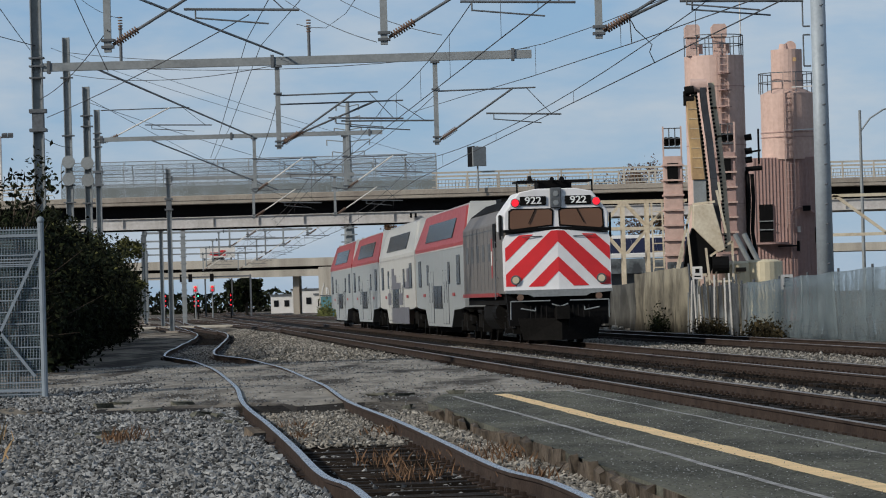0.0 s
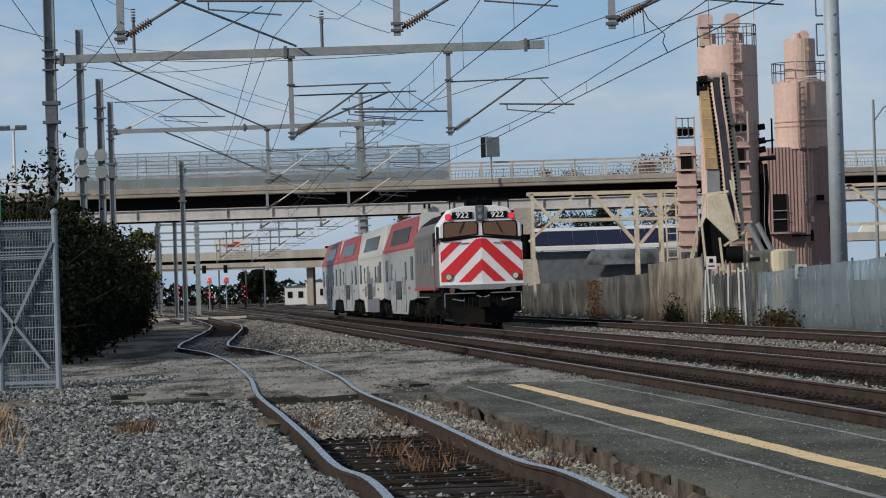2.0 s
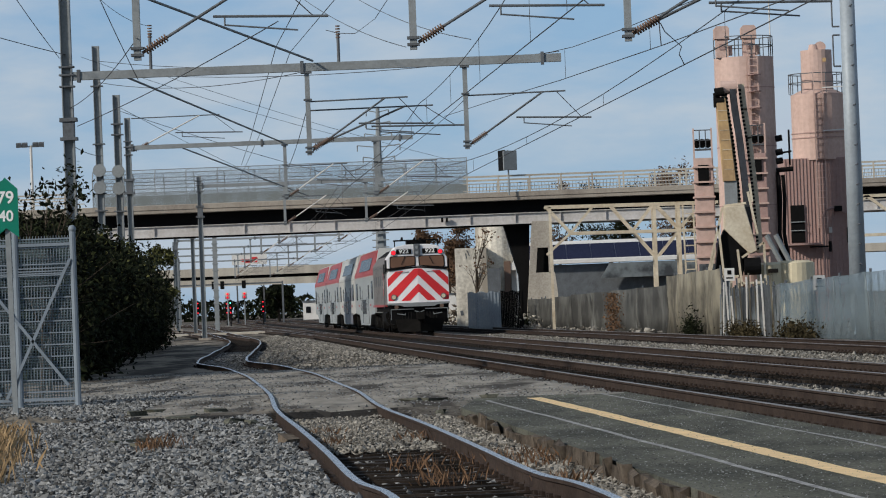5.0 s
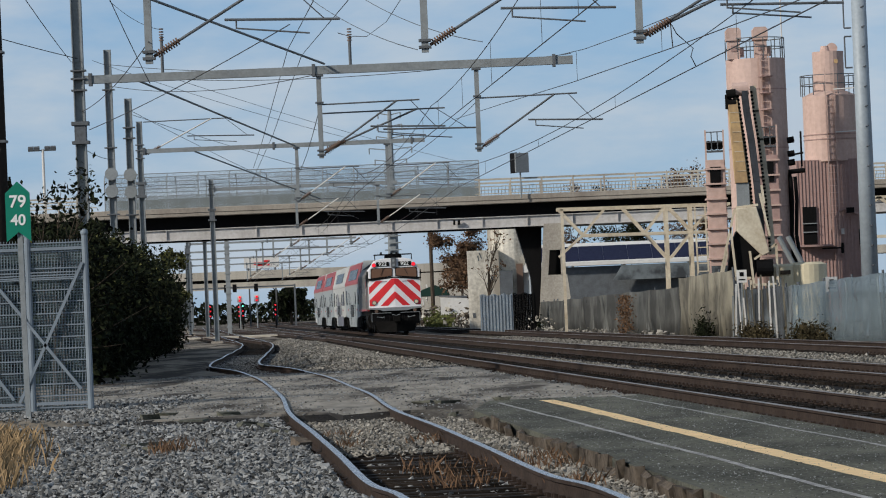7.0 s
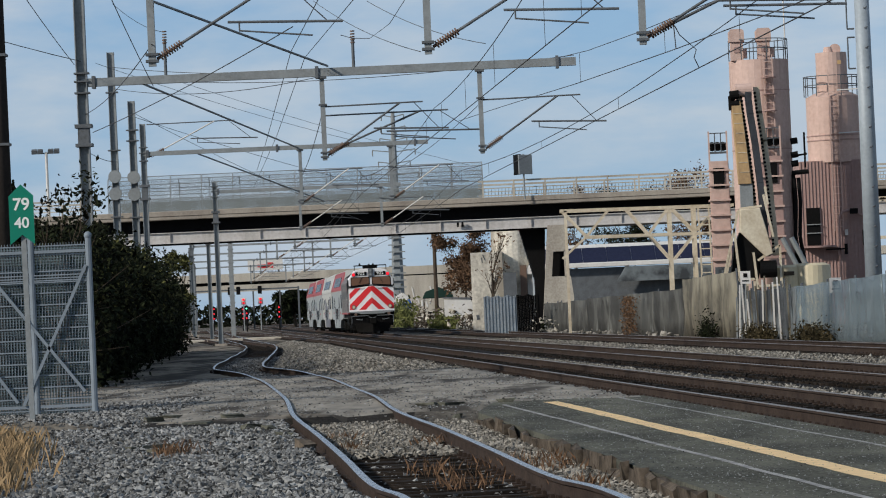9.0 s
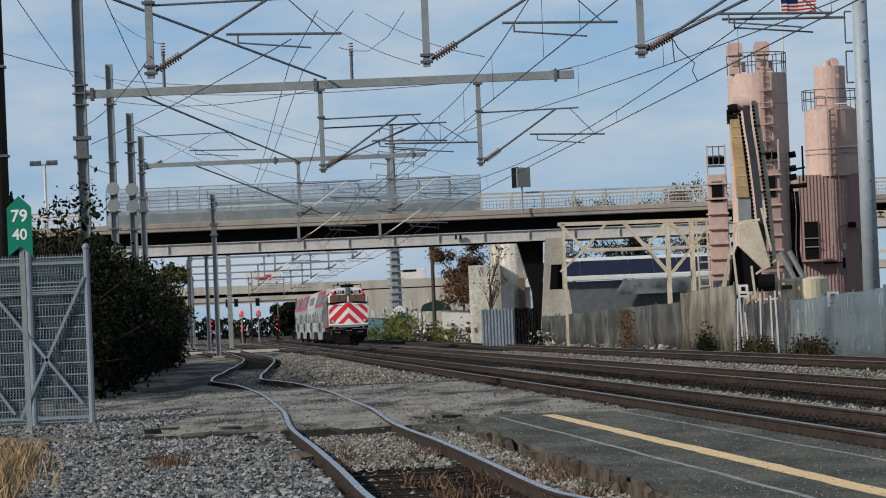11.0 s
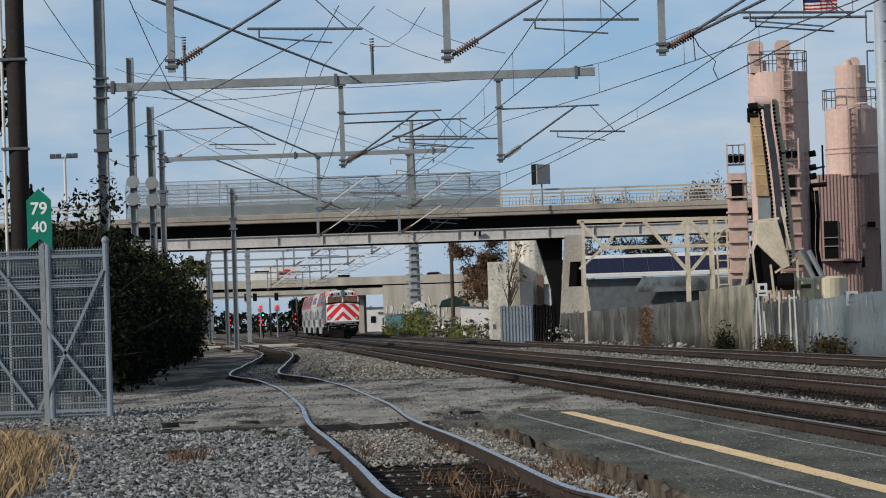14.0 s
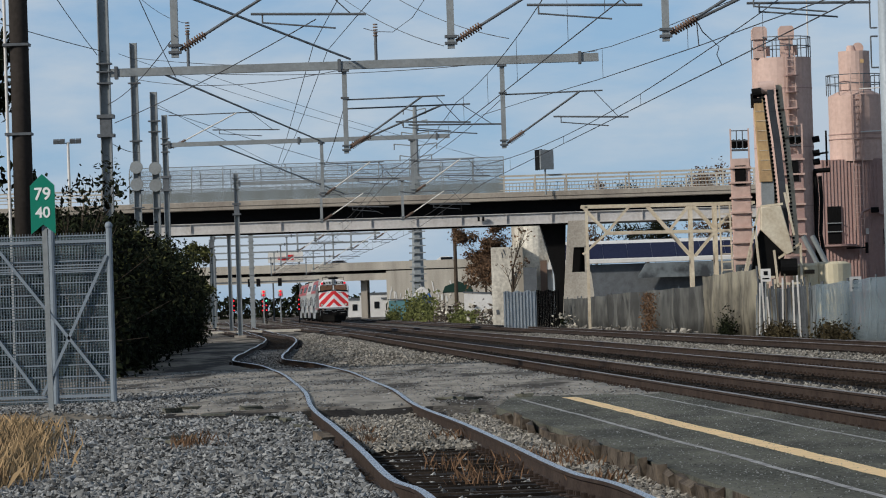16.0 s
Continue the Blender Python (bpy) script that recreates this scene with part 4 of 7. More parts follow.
def coach(upper, lower, label):
    """Double-deck coach, 25.6 m long from local y = 0; roof and floor step down towards the ends."""
    t = thing("double_deck_coach", pose(0, 0, 0), label, "train car", "coaches of the train")
    L = 25.6
    # stations along the car: y, bottom, waist, top
    stations = [(0.0, 1.15, 3.3, 3.6), (1.5, 1.1, 3.3, 4.35), (2.3, 1.08, 3.3, 4.82), (5.2, 1.05, 3.3, 4.85), (6.6, 0.42, 3.3, 4.85),
                (L - 6.6, 0.42, 3.3, 4.85), (L - 5.2, 1.05, 3.3, 4.85), (L - 2.3, 1.08, 3.3, 4.82), (L - 1.5, 1.1, 3.3, 4.35), (L, 1.15, 3.3, 3.6)]

    def loft(rings):
        bm = B()
        rows = [[bm.verts.new(p) for p in ring] for ring in rings]
        k = len(rows[0])
        for a, b in zip(rows, rows[1:]):
            for i in range(k):
                bm.faces.new((a[i], a[(i + 1) % k], b[(i + 1) % k], b[i]))
        bm.faces.new(rows[0])
        bm.faces.new(rows[-1][::-1])
        bmesh.ops.recalc_face_normals(bm, faces=bm.faces)
        return bm

    part("lower_body", loft([[(-1.5, y, b), (-1.52, y, w), (1.52, y, w), (1.5, y, b)] for y, b, w, h in stations]), lower, t)

    def inset(z):
        return 1.52 - max(0, z - 3.5) * 0.28

    part("upper_body", loft([[(-1.52, y, w), (-inset(min(3.5, h)), y, min(3.45, h - 0.1)), (-inset(h - 0.1), y, h - 0.1), (-inset(h) + 0.25, y, h),
                              (inset(h) - 0.25, y, h), (inset(h - 0.1), y, h - 0.1), (inset(min(3.5, h)), y, min(3.45, h - 0.1)), (1.52, y, w)]
                             for y, b, w, h in stations]), upper, t)
    part("roof", loft([[(-inset(h) + 0.16, y, h - 0.03), (-inset(h) + 0.3, y, h + 0.05), (inset(h) - 0.3, y, h + 0.05), (inset(h) - 0.16, y, h - 0.03)]
                       for y, b, w, h in stations]), M_COACH_ROOF, t, "dusty pale grey roof")

    for e in (stations[:3], stations[-3:]):  # pale sloping end caps
        part("end_cap", loft([[(-inset(h) - 0.012, y, h - 0.22), (-inset(h) + 0.1, y, h + 0.06), (inset(h) - 0.1, y, h + 0.06), (inset(h) + 0.012, y, h - 0.22)]
                              for y, b, w, h in e]), M_COACH_WHITE, t, "pale sloping roof end")

    def pane(y, z, ly, lz, s, tilt=0.0, x=1.525):
        bm = B()
        box(bm, 0.03, ly, lz)
        p = part("window", bm, M_GLASS, t, at=pose(s * x, y, z, 0, -s * tilt, 0))

    for s in (-1, 1):
        for k in range(6):  # upper deck
            pane(6.2 + k * 2.35 + 0.7, 3.66, 2.3, 0.74, s, 15.6, 1.485)
        for y in (12.0, 14.3):  # lower deck
            pane(y, 1.1, 2.1, 0.85, s)
        for y in (7.2, L - 7.2):
            pane(y, 2.0, 0.9, 0.8, s)
        for y in (2.6, L - 2.6):  # end levels
            pane(y, 1.95, 1.5, 1.05, s)
        for y in (8.9, L - 8.9):
            bm = B()
            for d in (-0.68, 0.68):
                box(bm, 0.03, 1.3, 1.95, s * 1.515, y + d, 0.55)
            door = part("door", bm, lower, t)
            bm = B()
            for d in (-0.68, 0.68):
                box(bm, 0.03, 0.22, 0.8, s * 1.522, y + d, 1.3)
            part("door_window", bm, M_GLASS, door)
            bm = B()
            for d in (-1.35, 0.0, 1.35):
                box(bm, 0.03, 0.03, 2.0, s * 1.517, y + d, 0.53)
            part("door_seams", bm, M_GALV_DARK, door)
        bm = B()
        box(bm, 0.02, L - 0.4, 0.06, s * 1.525, L / 2, 3.26)
        part("belt_rail", bm, M_COACH_ROOF, t)
        bm = B()
        for y in (5.0, L - 5.0):
            box(bm, 0.02, 1.1, 0.12, s * 1.525, y, 1.55)
        part("red_dash", bm, M_RED_CAR, t)
    for y in (-0.06, L - 0.1):
        bm = B()
        box(bm, 1.1, 0.2, 2.2, 0, y + 0.08, 1.25)
        part("gangway", bm, M_BLACK, t)
    bm = B()
    box(bm, 0.3, L + 0.7, 0.25, 0, L / 2, 0.78)
    box(bm, 2.2, 11.0, 0.3, 0, L / 2, 0.2)
    part("underframe", bm, M_UNDER, t)
    for y in (3.1, L - 3.1):
        truck(t, y, 0.508, 2.6)
    return t


loco = locomotive()
TRAIN.append((loco, 0.0))
c1 = coach(M_RED_CAR, M_COACH, "double-deck coach with red upper deck and pale grey sides")
TRAIN.append((c1, 17.6))
c2 = coach(M_COACH_WHITE, M_COACH_WHITE, "cream-white double-deck coach with stepped dark blocks on its sides")
for s in (-1, 1):  # stepped dark blocks painted low on the pale coach
    for y, z, ly, lz in ((10, 0.45, 12, 0.7), (5.0, 1.95, 2.6, 0.3), (4.4, 2.25, 1.3, 0.55), (12.6, 1.95, 6.6, 0.28), (14.2, 2.23, 3.2, 0.35),
                         (15.0, 2.58, 1.5, 0.3), (17.6, 1.25, 2.2, 0.55), (9.5, 1.25, 2.6, 0.5)):
        bm = B()
        box(bm, 0.02, ly, lz, s * 1.53, y, z)
        part("painted_block", bm, M_GREY_BLOCK, c2, "dark grey painted block")
TRAIN.append((c2, 17.6 + 26.4))
c3 = coach(M_RED_CAR, M_COACH, "double-deck coach with red upper deck and pale grey sides")
TRAIN.append((c3, 17.6 + 52.8))
c4 = coach(M_RED_CAR, M_COACH, "leading double-deck coach with red upper deck and pale sides")
TRAIN.append((c4, 17.6 + 79.2))


# ---- road bridge over the tracks ----
BY = 256.0  # near face of the deck
bridge = thing("road_bridge", pose(0, BY, 0), "concrete road bridge on pale steel girders with railings and mesh screens", "bridge")
bm = B()
box(bm, 150, 8, 0.26, -6, 4, 7.98)
part("deck", bm, M_CONCRETE, bridge, bevel=0.03)
for y in (0.1, 7.9):
    bm = B()
    box(bm, 150, 0.3, 0.34, -6, y, 8.2)
    part("kerb", bm, M_CONCRETE, bridge, "stained beige concrete edge beam", bevel=0.03)
# black box between deck and girders paints the shade under the deck
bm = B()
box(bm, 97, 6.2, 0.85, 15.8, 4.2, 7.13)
part("soffit_shade", bm, M_BLACK, bridge, "deck underside with its shade painted black")
for y in (0.9, 4.0, 7.1):  # plate girders with flanges and stiffeners
    bm = B()
    box(bm, 96.4, 0.04, 0.64, 15.6, y, 6.52)
    box(bm, 96.4, 0.42, 0.05, 15.6, y, 6.47)
    box(bm, 96.4, 0.3, 0.05, 15.6, y, 7.14)
    for k in range(33):
        box(bm, 0.03, 0.28, 0.64, -32 + k * 2.9, y, 6.52)
    part("girder", bm, M_GIRDER, bridge, "pale grey riveted steel girder")
# near-black strip below the pale flange paints the girder's underside shade
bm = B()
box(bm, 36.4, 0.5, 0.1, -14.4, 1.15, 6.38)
part("girder_shade_strip", bm, M_UNDER, bridge)
for x in (-1.9, -1.6):
    bm = B()
    box(bm, 0.14, 0.2, 0.3, x, 0.6, 6.75)
    part("junction_box", bm, M_BLACK, bridge)
# pier on the right of the tracks: a leaning leg with a square opening
bm = B()
prism(bm, [(3.83, 6.6), (4.99, 6.6), (5.09, 4.9), (4.89, 4.9), (4.13, 4.9), (3.98, 3.3), (4.99, 3.3), (5.19, 3.3), (5.59, -0.4), (4.79, -0.4), (4.64, 1.2), (4.03, 1.2), (3.88, -0.4), (3.23, -0.4)], 0.6, 1.8)
box(bm, 0.3, 1.2, 1.7, 4.97, 1.2, 3.25)
part("pier", bm, M_CONCRETE_PALE, bridge, "stained concrete pier leg")
# black wall behind the leg stands in for the shadowed opening there
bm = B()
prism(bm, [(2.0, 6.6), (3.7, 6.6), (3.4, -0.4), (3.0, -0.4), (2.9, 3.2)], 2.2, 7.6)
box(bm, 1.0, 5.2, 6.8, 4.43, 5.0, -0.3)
part("pier_shade_wall", bm, M_BLACK, bridge, "pier wall with deep shade painted black")
bm = B()
box(bm, 1.6, 7.4, 6.9, -33.0, 4, -0.3)
part("pier", bm, M_CONCRETE, bridge)
# railing on the right-hand length
for y in (0.15, 7.85):
    for k in range(26):
        bm = B()
        box(bm, 0.1, 0.12, 1.1, -0.2 + k * 2.0, y, 8.5)
        part("railing_post", bm, M_CONCRETE_PALE, bridge)
    for z, h in ((9.5, 0.12), (9.08, 0.06), (8.62, 0.06)):
        bm = B()
        box(bm, 52, 0.08, h, 25.5, y, z)
        part("rail_bar", bm, M_CONCRETE_PALE, bridge)
    bm = B()
    for k in range(230):
        box(bm, 0.03, 0.03, 0.46, -0.3 + k * 0.22, y, 8.62)
    tagged(part("balusters", bm, M_GALV, bridge), kind="stuff")
    for k in range(10):
        bm = B()
        box(bm, 0.1, 0.12, 1.0, -26 - k * 2.0, y, 8.5)
        part("railing_post", bm, M_CONCRETE_PALE, bridge)
    bm = B()
    box(bm, 20, 0.08, 0.1, -35.5, y, 9.4)
    box(bm, 20, 0.06, 0.06, -35.5, y, 9.0)
    part("rail_bar", bm, M_CONCRETE_PALE, bridge)
# tall mesh screen over the tracks, bent inwards at the top, grey panel below
M_SCREEN = wire_mesh_material("screen_wire", (0.20, 0.23, 0.245), 0.05, 0.007, 45)
M_SCREEN_PANEL = wire_mesh_material("dense_screen", (0.19, 0.21, 0.205), 0.05, 0.02, 0)
for y, s in ((0.18, 1), (7.82, -1)):
    for k in range(13):
        x = -24.2 + k * 2.0
        bm = B()
        bar(bm, (x, y, 8.4), (x, y, 10.3), 0.06)
        bar(bm, (x, y, 10.3), (x, y + s * 0.25, 10.65), 0.06)
        bar(bm, (x, y + s * 0.25, 10.65), (x, y + s * 0.7, 10.85), 0.06)
        part("screen_post", bm, M_GALV, bridge)
        if k < 12:
            bm = B()
            box(bm, 1.94, 0.03, 0.85, x + 1, y, 8.5)
            part("screen_panel", bm, M_SCREEN_PANEL, bridge, "dusty grey lower screen panel")
            bm = B()
            v = [bm.verts.new(p) for p in ((x, y, 9.38), (x + 2, y, 9.38), (x + 2, y, 10.3), (x, y, 10.3), (x + 2, y + s * 0.7, 10.85), (x, y + s * 0.7, 10.85))]
            bm.faces.new((v[0], v[1], v[2], v[3]))
            bm.faces.new((v[3], v[2], v[4], v[5]))
            part("mesh_panel", bm, M_SCREEN, bridge, "see-through wire mesh panel")
    for z, dy in ((9.37, 0), (9.85, 0), (10.3, 0), (10.85, 0.7)):
        bm = B()
        bar(bm, (-24.2, y + s * dy, z), (-0.2, y + s * dy, z), 0.05)
        part("screen_rail", bm, M_GALV, bridge)

# back of a sign on its pole at the bridge
sg = thing("road_sign", pose(2.45, BY - 0.4, 8.3), "grey double-sided road sign on a slim pole on the bridge", "sign")
bm = B()
rod(bm, (0, 0, 0), (0, 0, 2.9), 0.055)
part("pole", bm, M_GALV, sg)
bm = B()
box(bm, 0.95, 0.12, 1.25, 0.12, 0, 1.6, 0, 0, 25)
part("sign_back", bm, M_GALV, sg, bevel=0.02)
bm = B()
box(bm, 0.12, 1.2, 1.3, -0.38, 0.5, 1.6, 0, 0, 18)
part("sign_face", bm, M_BLACK, sg)


# ---- overhead line ----
def cantilever(parent, x, y, z0, reach, high):
    """Tubes held out to the right from a drop post: slanting strut with ribbed insulator, top tube, steady arm."""
    bm = B()
    a, b = Vector((x + 0.1, y, z0 + 0.15)), Vector((x + reach * 0.62, y, z0 + high))
    rod(bm, a + (b - a) * 0.22, b, 0.032, seg=8)
    # struts beyond 150 m are coloured white as if sunlit
    part("strut", bm, M_GALV_DARK if y < 150 else M_WHITE, parent)
    bm = B()
    for k in range(9):
        p = a + (b - a) * (0.03 + k * 0.022)
        q = a + (b - a) * (0.03 + k * 0.022 + 0.012)
        rod(bm, p, q, 0.085, seg=10)
    rod(bm, a, a + (b - a) * 0.23, 0.035, seg=8)
    part("insulator", bm, M_INSULATOR, parent, "ribbed brown insulator")
    bm = B()
    c, d = Vector((x + 0.05, y, z0 + high * 0.98)), Vector((x + reach * 0.8, y, z0 + high * 1.0))
    rod(bm, c, d, 0.025, seg=8)
    part("top_tube", bm, M_GALV_DARK, parent)
    bm = B()
    e, g = Vector((x + reach * 0.40, y, z0 + high * 0.55)), Vector((x + reach, y, z0 + high * 0.5))
    rod(bm, e, g, 0.028, seg=8)
    rod(bm, e + (g - e) * 0.1, e + (g - e) * 0.1 - Vector((0, 0, 0.2)), 0.02, seg=6)
    h = e + (g - e) * 0.1 - Vector((0, 0, 0.18))
    rod(bm, h, h + Vector((reach * 0.38, 0, -0.16)), 0.018, seg=6)
    part("steady_arm", bm, M_GALV_DARK, parent)
    bm = B()
    rod(bm, d - Vector((0.3, 0, 0)), g + Vector((-0.3, 0, 0)), 0.012, seg=6)
    part("hanger", bm, M_WIRE, parent)


def gantry(y, posts, boom, boom_z, drops, low, label, thick=0.26, high=1.55, reach=4.0, post_w=0.34):
    """H-section posts, a box boom and drop posts that carry the cantilevers. All places in metres."""
    t = thing("line_gantry", pose(0, 0, 0), label, "gantry", "overhead line gantries")
    for x, top in posts:
        bm = B()
        for s in (-1, 1):
            box(bm, 0.03, post_w, top + 0.4, x + s * (post_w / 2 - 0.015), y, -0.4)
        box(bm, post_w - 0.06, 0.03, top + 0.4, x, y, -0.4)
        part("post", bm, M_GALV, t, "galvanised H-section post")
        for z in (boom_z - 0.35, boom_z + 0.02, boom_z + 0.28):
            bm = B()
            box(bm, post_w + 0.14, post_w + 0.06, 0.05, x, y, z)
            part("clamp", bm, M_GALV_DARK, t)
        bm = B()
        box(bm, post_w + 0.2, post_w + 0.2, 0.12, x, y, 7.75)
        box(bm, post_w + 0.2, post_w + 0.2, 0.1, x, y, 7.15)
        box(bm, post_w + 0.02, post_w + 0.1, 0.55, x, y, 7.2)
        part("collar", bm, M_GALV_DARK, t, "bolted steel collar")
        bm = B()
        box(bm, 0.7, 0.7, 0.5, x, y, -0.45)
        part("footing", bm, M_CONCRETE, t)
    if boom:
        bm = B()
        bar(bm, (boom[0], y, boom_z), (boom[1], y, boom_z), thick, thick)
        part("boom", bm, M_GALV, t, "grey box-section boom")
        for x in (boom[0] + 0.2, boom[0] + (boom[1] - boom[0]) * 0.47, boom[1] - 0.6):
            bm = B()
            box(bm, 0.1, thick + 0.1, thick + 0.14, x, y, boom_z - thick / 2 - 0.07)
            part("boom_joint", bm, M_GALV_DARK, t)
    for x in drops:
        bm = B()
        bar(bm, (x, y, low), (x, y, boom_z), 0.15)
        part("drop_post", bm, M_GALV, t)
        bm = B()
        box(bm, 0.3, 0.3, 0.06, x, y, boom_z - thick / 2 - 0.07)
        part("bracket", bm, M_GALV_DARK, t)
        for z in (low + 0.08, low + 0.22, low + high):
            bm = B()
            box(bm, 0.26, 0.24, 0.055, x, y, z)
            part("clamp", bm, M_GALV_DARK, t)
        cantilever(t, x, y, low, reach, high)
    return t


g_near = gantry(83.2, [(-13.6, 11.0)], (-13.6, 9.6), 9.6, [-6.82, -1.07, 3.4], 6.75, "near line gantry with three drop posts and cantilevers")
g_main = gantry(128, [(-12.78, 13.5)], (-12.6, 3.05), 9.2, [-5.1, -0.05], 6.38, "line gantry with long grey boom over the tracks", high=1.75)
g_mid = gantry(186, [(-15.85, 10.7)], (-15.85, -2.6), 9.3, [-8.57, -4.37], 6.6, "line gantry beyond the first with thinner boom", 0.2, 1.6, 3.6, 0.26)
for y, x0, x1, dr in ((236, -16, -5, (-11, -6.2)), (300, -21, -6, (-14.5, -10)), (350, -26, -9, (-18.5, -13.8)), (405, -30, -13, (-22.5, -17.8)),
                      (455, -34, -16, (-26, -21)), (510, -38, -20, (-30, -25)), (570, -42, -25, (-34, -29))):
    gantry(y, [(x0, 9.6)], (x0, x1), 9.0, dr, 6.5, "far line gantry with grey boom and slanting struts", 0.2, 1.7, 4.0, 0.28)

cantilever(g_mid, -15.7, 186, 9.0, 5.2, 1.7)
cantilever(g_main, -5.1, 128.3, 6.5, 5.0, 1.35)
cantilever(g_near, 3.4, 83.6, 6.8, 4.3, 1.3)

# struts that brace the boom from the neighbouring posts
brace = thing("line_brace", pose(0, 0, 0), "long slanting steel tubes bracing the gantry boom", "brace")
for a, b in (((-8.9, 96, 9.6), (-4.9, 128, 9.4)), ((-10.85, 128, 9.1), (-8.7, 186, 9.3)), ((-13.3, 186, 9.2), (-9.6, 236, 8.2))):
    bm = B()
    rod(bm, a, b, 0.038, seg=8)
    part("tube", bm, M_GALV, brace)
# posts at the left without boom
for x, y, top in ((-17.2, 186, 14.1), (-16.5, 188, 11.9)):
    p = thing("line_post", pose(x, y, -0.4), "tall galvanised line post with insulators and guy wires", "post")
    bm = B()
    for s in (-1, 1):
        box(bm, 0.03, 0.3, top + 0.4, s * 0.15, 0, 0)
    box(bm, 0.28, 0.03, top + 0.4)
    part("post", bm, M_GALV, p)
    for z in (top - 1.0, top - 1.5, top - 4.2, top - 6.5, 6.8):
        bm = B()
        box(bm, 0.56, 0.4, 0.06, 0, 0, z)
        part("clamp", bm, M_GALV_DARK, p)
    for z in (7.9, 8.7):
        bm = B()
        rod(bm, (0, -0.35, z), (0, -0.2, z), 0.3, seg=16)
        part("tension_wheel", bm, M_GALV, p)
# spikes on the boom
for x, z in ((-10.08, 10.5), (-4.06, 10.25)):
    p = thing("line_spike", pose(x, 128, 9.2), "short steel mast with insulator on the boom", "mast")
    bm = B()
    rod(bm, (0, 0, 0.1), (0, 0, z - 9.2), 0.05, seg=8)
    part("mast", bm, M_GALV_DARK, p)
    bm = B()
    for k in range(5):
        rod(bm, (0, 0, z - 9.35 + k * 0.09), (0, 0, z - 9.31 + k * 0.09), 0.075, seg=8)
    part("insulator", bm, M_INSULATOR, p)
far_post = thing("line_post", pose(-24.0, 372, -0.3), "pale ringed steel line post far along the tracks", "post")
bm = B()
box(bm, 0.4, 0.4, 9.5)
for k in range(14):
    box(bm, 0.55, 0.5, 0.1, 0, 0, 0.8 + k * 0.62)
part("post", bm, M_GALV, far_post)


def sagging(a, b, sag, n=12):
    a, b = Vector(a), Vector(b)
    return [a.lerp(b, i / n) - Vector((0, 0, sag * 4 * (i / n) * (1 - i / n))) for i in range(n + 1)]


def line_pair(track, side, supports, mid, contact_z, droppers):
    """Messenger and contact wire of a main track; supports are (y, messenger height), mid its height halfway."""
    top = []
    for (ya, za), (yb, zb), zm in zip(supports, supports[1:], mid):
        top += sagging(on(track, ya, side, za), on(track, yb, side, zb), (za + zb) / 2 - zm)
    wire("messenger_wire", top, 0.014, M_WIRE, "dark sagging messenger wire above a main track")
    ends = [p for p, _ in supports]
    wire("contact_wire", [on(track, y, side, contact_z(y)) for y in ends], 0.015, M_WIRE, "dark contact wire above a main track")
    for i in range(droppers):
        p = top[round((i + 0.5) / droppers * (len(top) - 1))]
        q = Vector((p.x, p.y, contact_z(p.y)))
        if abs(p.z - q.z) > 0.05:
            wire("dropper", [p, q], 0.006, M_WIRE, "thin dropper wire between the line wires", "wire", "droppers")


line_pair(T2, 0.0, [(28, 8.3), (81, 7.98), (186, 7.9), (256, 6.9), (330, 6.8), (405, 6.8), (480, 6.8), (570, 6.8), (680, 6.8)],
          (7.4, 7.27, 7.0, 6.5, 6.5, 6.5, 6.5, 6.5), lambda y: 7.03 if y < 190 else 6.2, 34)
line_pair(T1, -0.45, [(28, 9.2), (83.2, 9.0), (128, 7.9), (186, 7.8), (256, 6.9), (330, 6.8), (405, 6.8), (480, 6.8), (570, 6.8), (680, 6.8)],
          (8.4, 8.05, 7.35, 7.0, 6.5, 6.5, 6.5, 6.5, 6.5), lambda y: 7.06 if y < 190 else 6.2, 36)
# feeder pair that climbs away over the second track
wire("feeder_wire", [on(T2, y, 0, z) for y, z in ((60, 6.9), (82, 7.34), (101.9, 7.8), (128.6, 8.51), (158, 9.4), (186, 10.2))], 0.013, M_WIRE, "thin dark feeder or guy wire of the overhead line", "wire", "feeder wires")
wire("feeder_wire", [on(T2, y, 0, z) for y, z in ((83.2, 8.1), (110.8, 8.85), (124.4, 9.29), (149.1, 10.39))], 0.011, M_WIRE, "thin dark feeder or guy wire of the overhead line", "wire", "feeder wires")
for y, za, zb in ((127, 8.46, 9.38), (104, 7.85, 8.6)):
    wire("dropper", [on(T2, y, 0, za), on(T2, y, 0, zb)], 0.007, M_WIRE, "thin dropper wire between the line wires", "wire", "droppers")
for pts in ([(4.28, 88.0, 7.43), (4.31, 88.0, 6.93)], [(4.31, 88.0, 7.43), (4.40, 88.0, 7.24), (4.97, 92.0, 7.15), (4.91, 92.0, 6.97), (5.13, 94.0, 6.84)]):
    wire("jumper_wire", pts, 0.012, M_WIRE, "short slack jumper wire", "wire", "jumpers")
wire("jumper_wire", [(-4.44, 128.0, 10.37), (-4.05, 128.0, 10.25), (-3.45, 126.0, 10.08), (-2.72, 122.0, 10.23), (-2.13, 118.0, 10.65)], 0.011, M_WIRE, "slack loop of wire from the boom mast", "wire", "jumpers")
